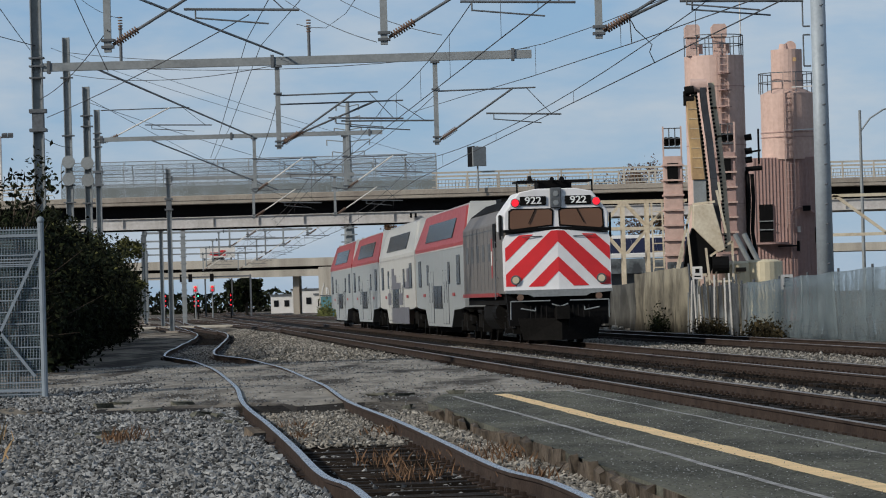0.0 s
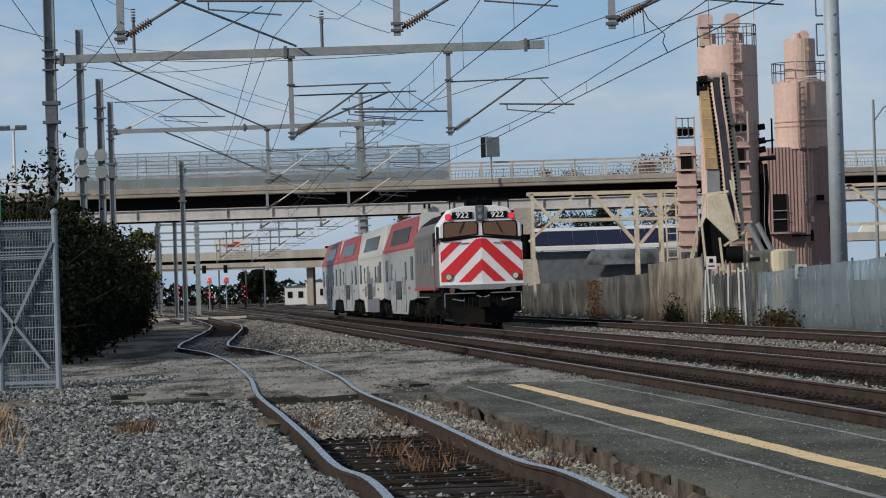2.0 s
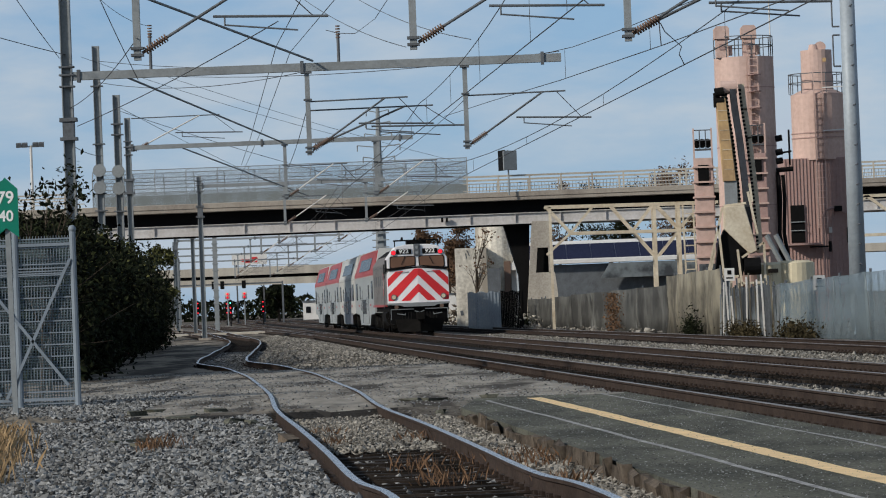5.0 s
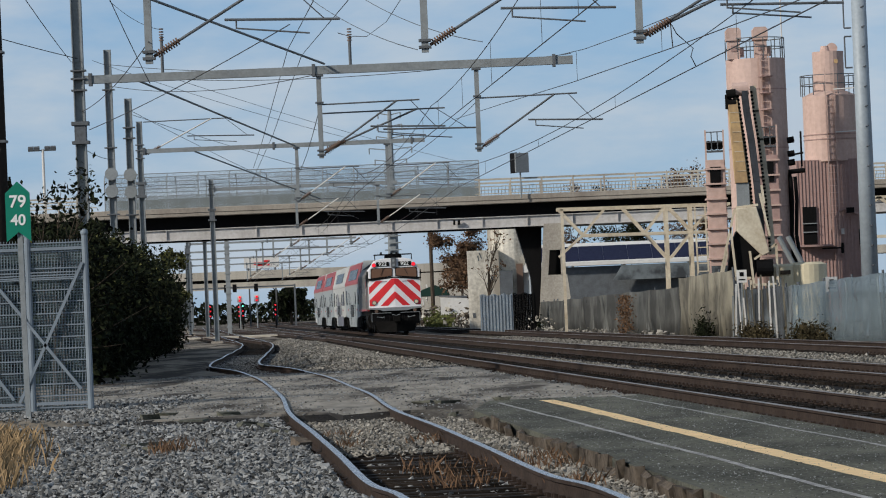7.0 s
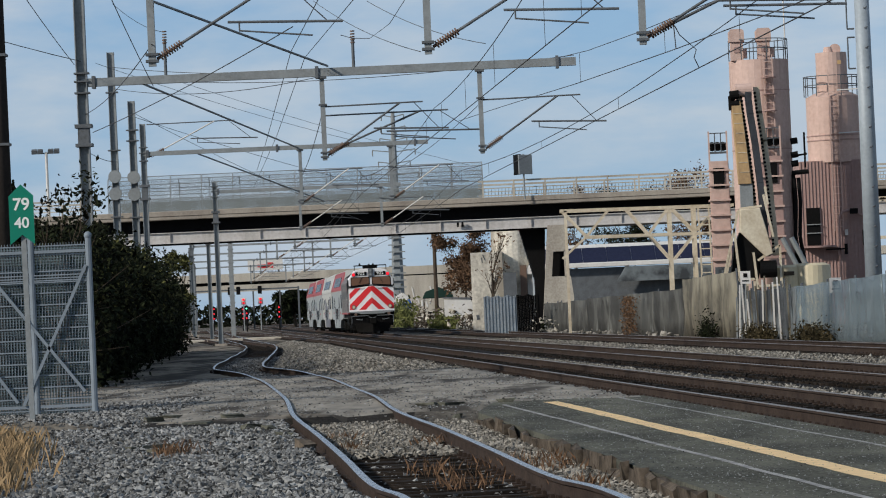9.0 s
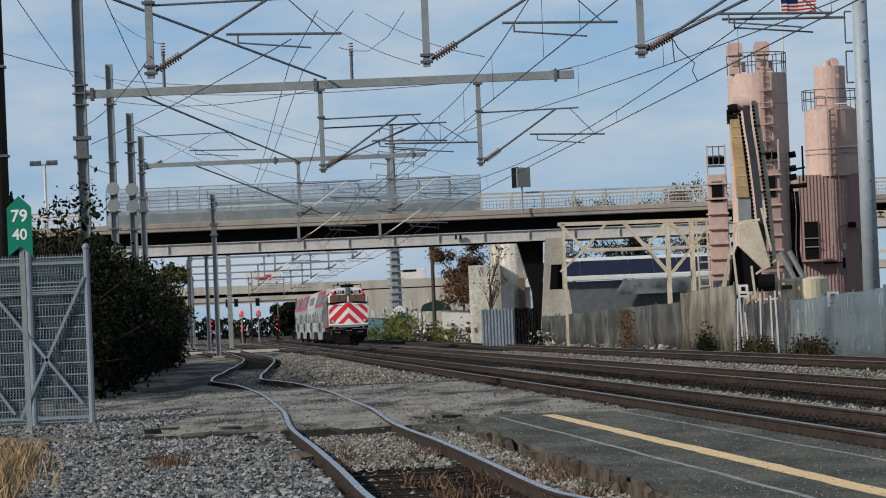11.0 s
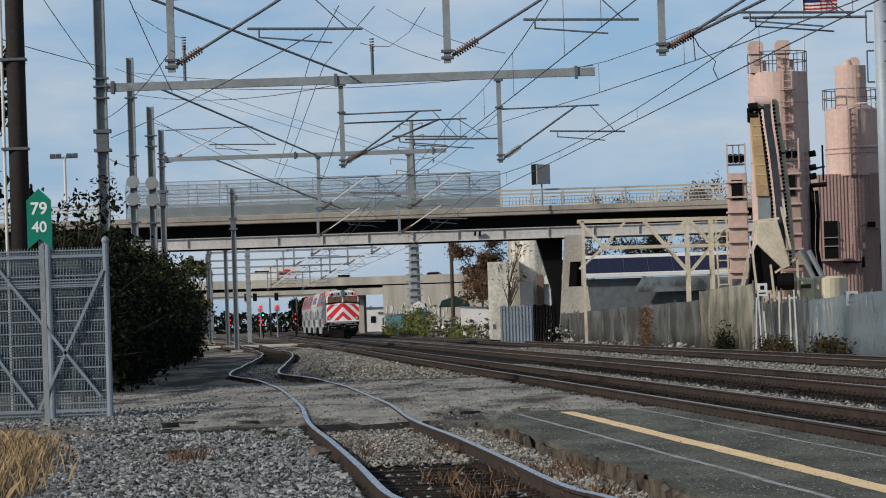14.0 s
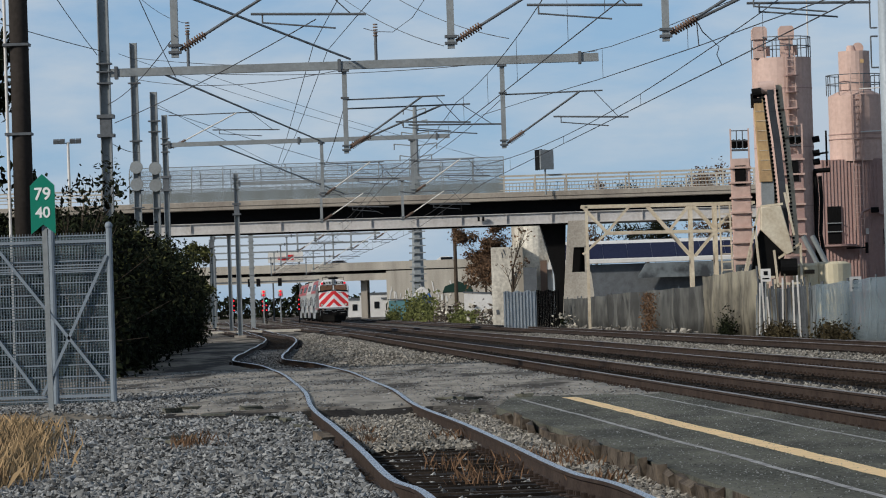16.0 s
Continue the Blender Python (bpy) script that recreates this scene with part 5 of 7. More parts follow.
for a, b in ([(-14.43, 150.0, 11.26), (-5.70, 186.0, 9.40)], [(-12.25, 160.0, 11.10), (-0.81, 200.0, 8.64)], [(-10.05, 110.0, 10.25), (-10.10, 128.0, 10.72)], [(-4.11, 100.0, 9.29), (-1.24, 84.0, 6.86)], [(-2.77, 100.0, 9.23), (0.13, 84.0, 6.97)]):
    wire("feeder_wire", sagging(a, b, 0.15), 0.009, M_GALV_DARK, "thin grey feeder or guy wire of the overhead line", "wire", "feeder wires")
# siding wires that sweep across from the gantries
for pts in ([(-12.55, 220.0, 9.57), (-10.17, 186.0, 9.47), (-6.05, 128.0, 9.90), (-3.97, 100.0, 9.35)], [(-13.68, 236.0, 9.17), (-9.63, 186.0, 9.84), (-5.61, 128.0, 9.70), (-2.77, 90.0, 8.52)]):
    wire("contact_wire", pts, 0.013, M_WIRE, "dark wire above the siding")
for a, b, sag in (((-12.5, 128, 7.6), (-3.87, 83.2, 7.45), 0.1), ((-17.1, 186, 13.4), (-1.5, 128, 9.3), 0.3), ((-13.0, 128, 9.8), (-9.5, 60, 11.2), 0.3),
                  ((-12.7, 128, 7.0), (-17.1, 186, 9.0), 0.1),
                  ((-17.1, 186, 12.9), (3.0, 128, 9.4), 0.5), ((-17.1, 186, 12.4), (-4.0, 128, 9.3), 0.5), ((-16.5, 188, 11.2), (-5.0, 236, 8.5), 0.2),
                  ((-6.8, 83, 7.2), (-12.7, 128, 8.2), 0.2), ((-5.1, 128, 8.0), (-8.5, 186, 8.0), 0.2), ((-0.05, 128, 8.0), (-4.3, 186, 8.0), 0.2),
                  ((-10.5, 128, 9.0), (-8.5, 83.2, 10.4), 0.1), ((-16.5, 190, 11.4), (-8.0, 256, 7.4), 0.2), ((-12.8, 128, 9.9), (-19.8, 90, 11.6), 0.3)):
    wire("feeder_wire", sagging(a, b, sag), 0.013, M_WIRE, "thin dark feeder or guy wire of the overhead line", "wire", "feeder wires")
# tapered round steel pole by the plant fence, with step irons
pole = thing("steel_pole", pose(13.5, 141, -0.3), "thick tapered blue-grey steel pole with step irons", "pole")
bm = B()
rod(bm, (0, 0, 0), (0, 0, 14.5), 0.31, 0.25, seg=24)
part("shaft", bm, M_POLE_STEEL, pole, smooth=True)
for k in range(18):
    bm = B()
    rod(bm, (0.05, -0.25, 1.2 + k * 0.7), (0.12, -0.42, 1.22 + k * 0.7), 0.028, seg=6)
    part("step_iron", bm, M_GALV_DARK, pole)
bm = B()
box(bm, 0.9, 0.9, 0.3, 0, 0, 0)
part("base", bm, M_CONCRETE, pole)
for z in (9.6, 11.0):
    bm = B()
    rod(bm, (-0.3, 0, z), (-0.55, 0, z), 0.03, seg=6)
    rod(bm, (-0.55, 0, z), (-0.55, 0, z + 1.1), 0.03, seg=6)
    rod(bm, (-0.3, 0, z + 1.1), (-0.55, 0, z + 1.1), 0.03, seg=6)
    part("bracket", bm, M_GALV_DARK, pole)


# ---- batching plant beside the line ----
def ladder(parent, x, y, z0, z1, w=0.45):
    bm = B()
    for s in (-1, 1):
        bar(bm, (x + s * w / 2, y, z0), (x + s * w / 2, y, z1), 0.05)
    n = int((z1 - z0) / 0.35)
    for k in range(n):
        bar(bm, (x - w / 2, y, z0 + 0.2 + k * 0.35), (x + w / 2, y, z0 + 0.2 + k * 0.35), 0.035)
    part("ladder", bm, M_PINK, parent)


def round_railing(parent, x, y, r, z, n=14, h=1.05):
    pts = [(x + r * math.cos(k * 2 * math.pi / n), y + r * math.sin(k * 2 * math.pi / n)) for k in range(n)]
    for a, b in pts:
        bm = B()
        bar(bm, (a, b, z), (a, b, z + h), 0.045)
        part("railing_post", bm, M_GALV_DARK, parent)
    for q in (0.55, 1.0):
        bm = B()
        for i, (a, b) in enumerate(pts):
            c = pts[(i + 1) % n]
            bar(bm, (a, b, z + h * q), (c[0], c[1], z + h * q), 0.045)
        part("railing", bm, M_GALV_DARK, parent, "thin round railing")


PY = 205.0
s1 = thing("storage_silo", pose(14.22, PY, -0.3), "tall faded pink silo with two filter housings on top", "silo", "plant silos")
bm = B()
rod(bm, (0, 0, 3.0), (0, 0, 13.8), 1.52, seg=28)
part("shell", bm, M_PINK, s1)
for z in (6.2, 9.2, 12.2):
    bm = B()
    rod(bm, (0, 0, z), (0, 0, z + 0.05), 1.54, seg=28)
    part("weld_band", bm, M_PINK_SHEET, s1)
for k in range(4):
    a = radians(45 + 90 * k)
    bm = B()
    bar(bm, (1.3 * math.cos(a), 1.3 * math.sin(a), 0), (1.3 * math.cos(a), 1.3 * math.sin(a), 3.2), 0.25)
    part("leg", bm, M_PINK, s1)
bm = B()
rod(bm, (0, 0, 1.4), (0, 0, 3.0), 0.4, 1.5, seg=28)
part("cone", bm, M_PINK, s1)
for x in (-1.13, 0.24):
    bm = B()
    box(bm, 0.62, 0.8, 1.05, x, -0.6, 13.8)
    prism(bm, [(x - 0.38, 14.75), (x + 0.38, 14.75), (x + 0.38, 15.28), (x + 0.28, 15.4), (x - 0.28, 15.4), (x - 0.38, 15.28)], -1.1, -0.1)
    box(bm, 0.2, 0.2, 0.5, x + 0.42, -0.7, 13.9)
    f = part("filter_housing", bm, M_PINK, s1)
    bm = B()
    box(bm, 0.5, 0.06, 0.12, x, -1.02, 14.7)
    box(bm, 0.3, 0.05, 0.3, x, -1.02, 14.2)
    part("hatch", bm, M_PINK_SHEET, f)
round_railing(s1, 0, 0, 1.5, 13.8)
ladder(s1, 0.35, -1.6, 4.0, 14.0)
bm = B()
for k in range(9):
    rod(bm, (0.35, -1.9, 6 + k * 0.85), (0.35, -1.9, 6.04 + k * 0.85), 0.38, seg=10)
part("ladder_cage", bm, M_PINK_SHEET, s1)

s2 = thing("storage_silo", pose(18.46, 211, -0.3), "pale pink silo with drum filter above a sheet-metal house", "silo", "plant silos")
bm = B()
rod(bm, (0, 0, 8.6), (0, 0, 12.05), 1.43, seg=28)
part("shell", bm, M_PINK, s2)
bm = B()
rod(bm, (0, 0, 12.05), (0, 0, 12.3), 1.43, 0.9, seg=28)
part("shoulder", bm, M_PINK, s2)
bm = B()
rod(bm, (0, 0, 12.2), (0, 0, 14.4), 0.82, seg=24)
drum = part("filter_drum", bm, M_PINK, s2)
bm = B()
rod(bm, (-0.15, -0.2, 14.4), (-0.15, -0.2, 14.7), 0.28, 0.22, seg=14)
rod(bm, (0.2, -0.35, 14.55), (0.2, 0.2, 14.55), 0.3, seg=14)
part("fan", bm, M_PINK, drum)
bm = B()
box(bm, 0.18, 0.03, 0.2, 0.35, -0.83, 13.75)
part("plate", bm, M_OCHRE, drum)
bm = B()
for z in (9.75, 10.0):
    rod(bm, (0, 0, z), (0, 0, z + 0.05), 1.47, seg=28)
part("weld_band", bm, M_PINK_SHEET, s2)
round_railing(s2, 0, 0, 1.5, 12.1)
ladder(s2, -0.1, -1.5, 5.0, 13.5)
bm = B()
for z in (12.35, 10.1):
    bar(bm, (0.1, -1.5, z), (1.8, -1.5, z + 0.05), 0.06)
part("pipe", bm, M_WHITE, s2)

house = thing("plant_house", pose(18.2, 210, -0.3), "windowless pink sheet-metal plant house with a dark doorway", "building")
bm = B()
prism(bm, [(-1.75, 0), (-1.75, 8.7), (1.75, 8.7), (1.75, 0)], -0.2, 5)
part("wall", bm, M_PINK_SHEET, house)
for k in range(20):
    bm = B()
    box(bm, 0.05, 0.05, 8.68, -1.7 + k * 0.18, -0.22, 0.0)
    part("rib", bm, M_PINK_SHEET, house)
# solid black box on the wall stands for the unlit inside
bm = B()
box(bm, 0.72, 0.12, 1.95, -1.15, -0.26, 4.3)
door = part("doorway", bm, M_BLACK, house, "doorway with the shade inside painted black")
bm = B()
for z in (4.9, 5.35):
    box(bm, 0.8, 0.04, 0.05, -1.15, -0.4, z)
part("door_bar", bm, M_GALV, door)
bm = B()
box(bm, 1.7, 0.8, 0.1, -0.9, -0.6, 4.15)
part("balcony", bm, M_PINK_SHEET, house)
bm = B()
box(bm, 1.0, 0.2, 0.08, -0.1, -0.75, 4.0)
rod(bm, (0.45, -0.8, 3.75), (0.45, -0.8, 4.3), 0.08)
part("motor", bm, M_BLACK, house)
bm = B()
pts = [(0.15, -0.5, 0.0), (0.15, -0.5, 5.6), (0.35, -0.5, 5.95), (0.65, -0.5, 6.05), (1.9, -0.5, 5.55)]
for a, b in zip(pts, pts[1:]):
    rod(bm, a, b, 0.07)
part("pipe", bm, M_PINK_SHEET, house, "bent rusty pipe")
bm = B()
box(bm, 0.4, 0.3, 0.28, 0.95, -0.65, 5.85)
part("lamp_box", bm, M_BLACK, house)
bm = B()
box(bm, 0.16, 0.05, 0.3, 0.55, -0.3, 4.75)
part("notice", bm, M_WHITE, house)
bm = B()
box(bm, 0.3, 0.1, 0.8, 1.55, -0.28, 4.2)
part("vent", bm, M_BLACK, house)

elev = thing("belt_elevator", pose(0, 196, 0), "steep rubber belt elevator with ochre casing and cream frame", "conveyor")
belt_line = [(12.98, 11.6), (13.08, 10.4), (13.25, 9.0), (13.42, 7.0), (13.52, 5.2), (13.6, 3.4)]
bm = B()
for a, b in zip(belt_line, belt_line[1:]):
    bar(bm, (a[0], 0, a[1]), (b[0], 0, b[1] - 0.02), 0.62, 0.3)
part("belt", bm, M_BELT, elev, "worn grey rubber belt")
for k in range(42):  # toothed guards down both sides
    z = 11.35 - k * 0.19
    x = float(np.interp(z, [p[1] for p in belt_line[::-1]], [p[0] for p in belt_line[::-1]]))
    for s in (-1, 1):
        bm = B()
        box(bm, 0.11, 0.3, 0.1, x + s * 0.34, 0, z)
        part("tooth", bm, M_BLACK, elev)
bm = B()
for s in (-1, 1):
    for a, b in zip(belt_line, belt_line[1:]):
        bar(bm, (a[0] + s * 0.45, 0.1, a[1] + 0.1), (b[0] + s * 0.45, 0.1, b[1]), 0.09, 0.3)
part("side_frame", bm, M_CREAM, elev)
bm = B()
rod(bm, (12.4, 0, 11.55), (13.2, 0, 11.55), 0.33, seg=18)
part("head_drum", bm, M_PINK, elev)
bm = B()
prism(bm, [(12.16, 11.0), (12.62, 11.0), (12.98, 6.95), (12.36, 6.95)], -0.35, 0.3)
casing = part("casing", bm, M_OCHRE, elev, "ochre casing panels", bevel=0.02)
bm = B()
for k in range(7):
    box(bm, 0.46, 0.03, 0.03, 12.46 + k * 0.035, -0.36, 10.4 - k * 0.48)
part("casing_seam", bm, M_CREAM, casing)
bm = B()
box(bm, 0.6, 0.5, 1.2, 12.72, 0, 5.8)
part("galvanised_box", bm, M_GALV, elev)
bm = B()
rod(bm, (12.15, -0.2, 10.9), (12.55, -0.2, 10.9), 0.18, seg=12)
box(bm, 0.3, 0.4, 0.7, 12.2, 0, 10.6)
rod(bm, (12.1, -0.3, 11.3), (12.55, -0.3, 11.35), 0.22, seg=12)
part("motor", bm, M_UNDER, elev)
# hopper with its dark mouth and the cream frame below
bm = B()
prism(bm, [(12.33, 5.7), (13.3, 5.75), (13.65, 4.4), (13.85, 3.5), (13.5, 3.35), (12.3, 4.6)], -0.8, 0.4)
part("hopper", bm, M_CREAM, elev, "grey-cream steel hopper", bevel=0.03)
# black solid paints the shade inside the hopper's opening
bm = B()
prism(bm, [(12.3, 4.6), (13.45, 3.4), (13.1, 2.3), (11.75, 2.3), (12.0, 3.9)], -0.4, 0.6)
part("hopper_mouth", bm, M_BLACK, elev, "hopper mouth, its inner shade painted as a black solid")
bm = B()
rod(bm, (13.2, -0.5, 2.75), (14.0, -0.5, 2.75), 0.42, seg=16)
part("tail_drum", bm, M_BLACK, elev)
for a, b in (((12.25, 5.7), (11.35, 2.2)), ((12.0, 4.8), (12.2, 2.2)), ((11.8, 3.6), (11.3, 1.6)), ((12.9, 3.6), (13.05, 1.8)), ((13.1, 3.2), (14.2, 3.9)),
             ((13.05, 1.95), (14.3, 1.95)), ((14.2, 3.9), (14.2, 1.9)), ((11.2, 2.3), (12.9, 2.3)), ((13.5, 6.4), (13.9, 4.3)), ((12.3, 5.75), (13.4, 5.85)),
             ((13.6, 6.8), (13.7, 5.9)), ((11.2, 2.2), (11.2, -0.2)), ((12.9, 2.2), (12.9, -0.2)), ((14.2, 2.0), (14.2, -0.2)), ((12.6, 2.3), (12.2, 0.4))):
    bm = B()
    bar(bm, (a[0], -0.6, a[1]), (b[0], -0.6, b[1]), 0.11)
    part("frame_bar", bm, M_CREAM, elev)

for name, x0, x1, z0, z1, yy, lab in (("stair_tower", 11.25, 12.15, 3.2, 8.9, 201, "pink boxed stair tower with open cabin and railing"),
                                      ("bucket_elevator", 13.75, 14.75, 3.5, 9.0, 200, "pink panelled elevator casing with ribs")):
    tw = thing(name, pose((x0 + x1) / 2, yy, -0.2), lab, "tower")
    w = x1 - x0
    bm = B()
    box(bm, w, 1.0, z1 - z0 - 0.4, 0, 0, z0)
    part("casing", bm, M_PINK if name == "stair_tower" else M_PINK_SHEET, tw)
    for k in range(int((z1 - z0) / 0.75)):
        bm = B()
        box(bm, w + 0.16, 1.3, 0.09, 0, 0, z0 + 0.3 + k * 0.75)
        part("rib", bm, M_PINK, tw)
    # black box set into the casing paints the shade of an opening
    bm = B()
    box(bm, w * 0.6, 0.3, 1.0, -0.02, -0.42, z1 - 1.75)
    part("opening", bm, M_BLACK, tw, "cabin opening with its shade painted black")
    for s in (-1, 1):
        bm = B()
        bar(bm, (s * w / 2, -0.4, 0), (s * w / 2, -0.4, z1 + 1.1), 0.08)
        part("corner_post", bm, M_PINK, tw)
    bm = B()
    for q in (0.5, 1.0):
        bar(bm, (-w / 2, -0.4, z1 + q), (w / 2, -0.4, z1 + q), 0.05)
    for k in range(4):
        bar(bm, (-w / 2 + k * w / 3, -0.4, z1), (-w / 2 + k * w / 3, -0.4, z1 + 1.0), 0.05)
    box(bm, w, 0.8, 0.08, 0, 0, z1)
    part("railing", bm, M_GALV_DARK, tw)
    bm = B()
    for k in range(3):
        rod(bm, (w * (k - 1) * 0.3, -0.2, z1 + 0.3), (w * (k - 1) * 0.3, 0.2, z1 + 0.4), 0.2, seg=10)
    part("machinery", bm, M_UNDER, tw)
duct = thing("dust_pipe", pose(-0.3, 0, 0), "thin black pipes bent down between the silos", "pipe")
pts = [(16.0, 204, 7.4), (16.05, 204, 6.2), (15.95, 204, 4.4), (16.15, 204, 3.0)]
for dx in (0.0, 0.22):
    for a, b in zip(pts, pts[1:]):
        bm = B()
        rod(bm, (a[0] + dx, a[1], a[2]), (b[0] + dx, b[1], b[2]), 0.1)
        part("pipe", bm, M_BLACK, duct)
bm = B()
bar(bm, (16.0, 204.4, -0.2), (16.0, 204.4, 7.6), 0.16)
part("stand", bm, M_UNDER, duct)
for z in (8.1, 8.55, 9.25):
    bm = B()
    rod(bm, (15.9, 204, z), (16.25, 204, z + 0.05), 0.16, seg=12)
    part("valve", bm, M_BLACK, duct)
for a, b, r in (((15.9, 204, 7.65), (16.75, 204, 7.7), 0.12), ((16.6, 204, 7.9), (16.6, 204, 9.7), 0.05), ((16.0, 204, 8.5), (16.7, 204, 8.6), 0.05)):
    bm = B()
    rod(bm, a, b, r, seg=12)
    part("branch", bm, M_BLACK, duct)
chute = thing("screw_chute", pose(14.9, 199, 0), "pair of slanting grey steel chutes", "chute")
for dx in (0.0, 0.45):
    bm = B()
    rod(bm, (dx - 0.3, 0, 4.3), (dx + 0.35, 0, 2.95), 0.13)
    part("tube", bm, M_GALV, chute)
    bm = B()
    bar(bm, (dx + 0.3, 0, -0.2), (dx + 0.3, 0, 3.05), 0.1)
    part("leg", bm, M_GALV_DARK, chute)

tank = thing("water_tank", pose(15.5, 197, -0.3), "rounded cream plastic water tank", "tank")
bm = B()
for x, r, h in ((-0.85, 0.75, 3.1), (0.3, 0.95, 3.15)):
    rod(bm, (x, 0, 0), (x, 0, h), r, seg=24)
    rod(bm, (x, 0, h), (x, 0, h + 0.12), r, r * 0.7, seg=24)
part("shell", bm, M_TANK, tank)
bm = B()
box(bm, 0.5, 0.05, 0.2, -0.85, -0.78, 2.7)
part("nozzle", bm, M_BARK, tank)

# cream pipe truss between the bridge and the plant
truss = thing("pipe_truss", pose(0, 211, 0), "cream steel lattice truss on columns carrying a conveyor", "truss")
for yy in (0.0, 1.8):
    for z in (6.4, 4.97):
        bm = B()
        bar(bm, (3.85 if z > 6 else 5.1, yy, z), (13.0 if z > 6 else 12.4, yy, z - 0.08), 0.15)
        part("chord", bm, M_CREAM, truss)
    for a, b in (((3.95, 6.4), (5.2, 5.0)), ((5.2, 5.0), (6.45, 6.4)), ((8.5, 5.0), (9.6, 6.35)), ((7.3, 6.4), (9.6, 3.6)),
                 ((9.7, 6.35), (10.9, 5.0)), ((10.9, 5.0), (12.3, 6.3)), ((9.8, 3.6), (11.0, 5.0)), ((5.2, 5.0), (3.9, 3.9))):
        bm = B()
        bar(bm, (a[0], yy, a[1]), (b[0], yy, b[1]), 0.12)
        part("diagonal", bm, M_CREAM, truss)
    for x in (9.62, 10.9):
        bm = B()
        bar(bm, (x, yy, -0.2), (x, yy, 6.4), 0.17)
        part("column", bm, M_CREAM, truss)
bm = B()
bar(bm, (4.12, 0, -0.2), (4.12, 0, 6.4), 0.15)
part("column", bm, M_CREAM, truss)
for x in (11.2, 11.75):
    bm = B()
    bar(bm, (x, -0.3, -0.2), (x - 0.1, -0.3, 6.3), 0.09)
    part("ladder_rail", bm, M_CREAM, truss)
for k in range(14):
    bm = B()
    bar(bm, (11.2, -0.3, 0.3 + k * 0.42), (11.75, -0.3, 0.3 + k * 0.42), 0.06)
    part("rung", bm, M_CREAM, truss)
truss2 = thing("pipe_truss", pose(0, 235, 0), "cream lattice truss going on behind the plant", "truss")
for a, b in (((18, 6.9), (34, 6.9)), ((18, 4.6), (34, 4.6)), ((20, 4.6), (23.2, 6.9)), ((23.2, 6.9), (26.2, 4.6)), ((26.2, 4.6), (29.2, 6.9)), ((29.2, 6.9), (32, 4.6)),
             ((21.4, 4.6), (21.4, -0.2)), ((28, 4.6), (28, -0.2))):
    bm = B()
    bar(bm, (a[0], 0, a[1]), (b[0], 0, b[1]), 0.18)
    part("member", bm, M_CREAM, truss2)

# low building with a dark solar roof behind the truss
roof = thing("solar_building", pose(13.5, 352, -0.3), "long low building with white fascia and dark blue solar roof", "building")
# solid dark wall paints in the shaded void below the roof
bm = B()
box(bm, 24, 12, 4.9, 0, 6, 0)
part("wall", bm, M_GALV_DARK, roof)
bm = B()
prism(bm, [(-0.6, 5.3), (5.0, 7.05), (5.0, 6.85), (-0.6, 5.1)], -12.5, 12.5, "x")
part("roof", bm, M_WHITE, roof)
for k in range(11):
    bm = B()
    prism(bm, [(-0.3, 5.42), (4.0, 6.75), (4.0, 6.7), (-0.3, 5.36)], -11.7 + k * 2.15, -9.57 + k * 2.15, "x")
    part("solar_panel", bm, M_SOLAR, roof)
bm = B()
box(bm, 25, 0.3, 0.3, 0, -0.7, 5.0)
part("fascia", bm, M_WHITE, roof)
bm = B()
prism(bm, [(-2.4, 3.6), (-1.6, 4.9), (9, 4.9), (9, 3.6)], -2.0, -1.0)
part("canopy", bm, M_FENCE_SHEET, roof)

# ---- plant fence along the outer track ----
FS = 3.6  # metres beyond the outer track


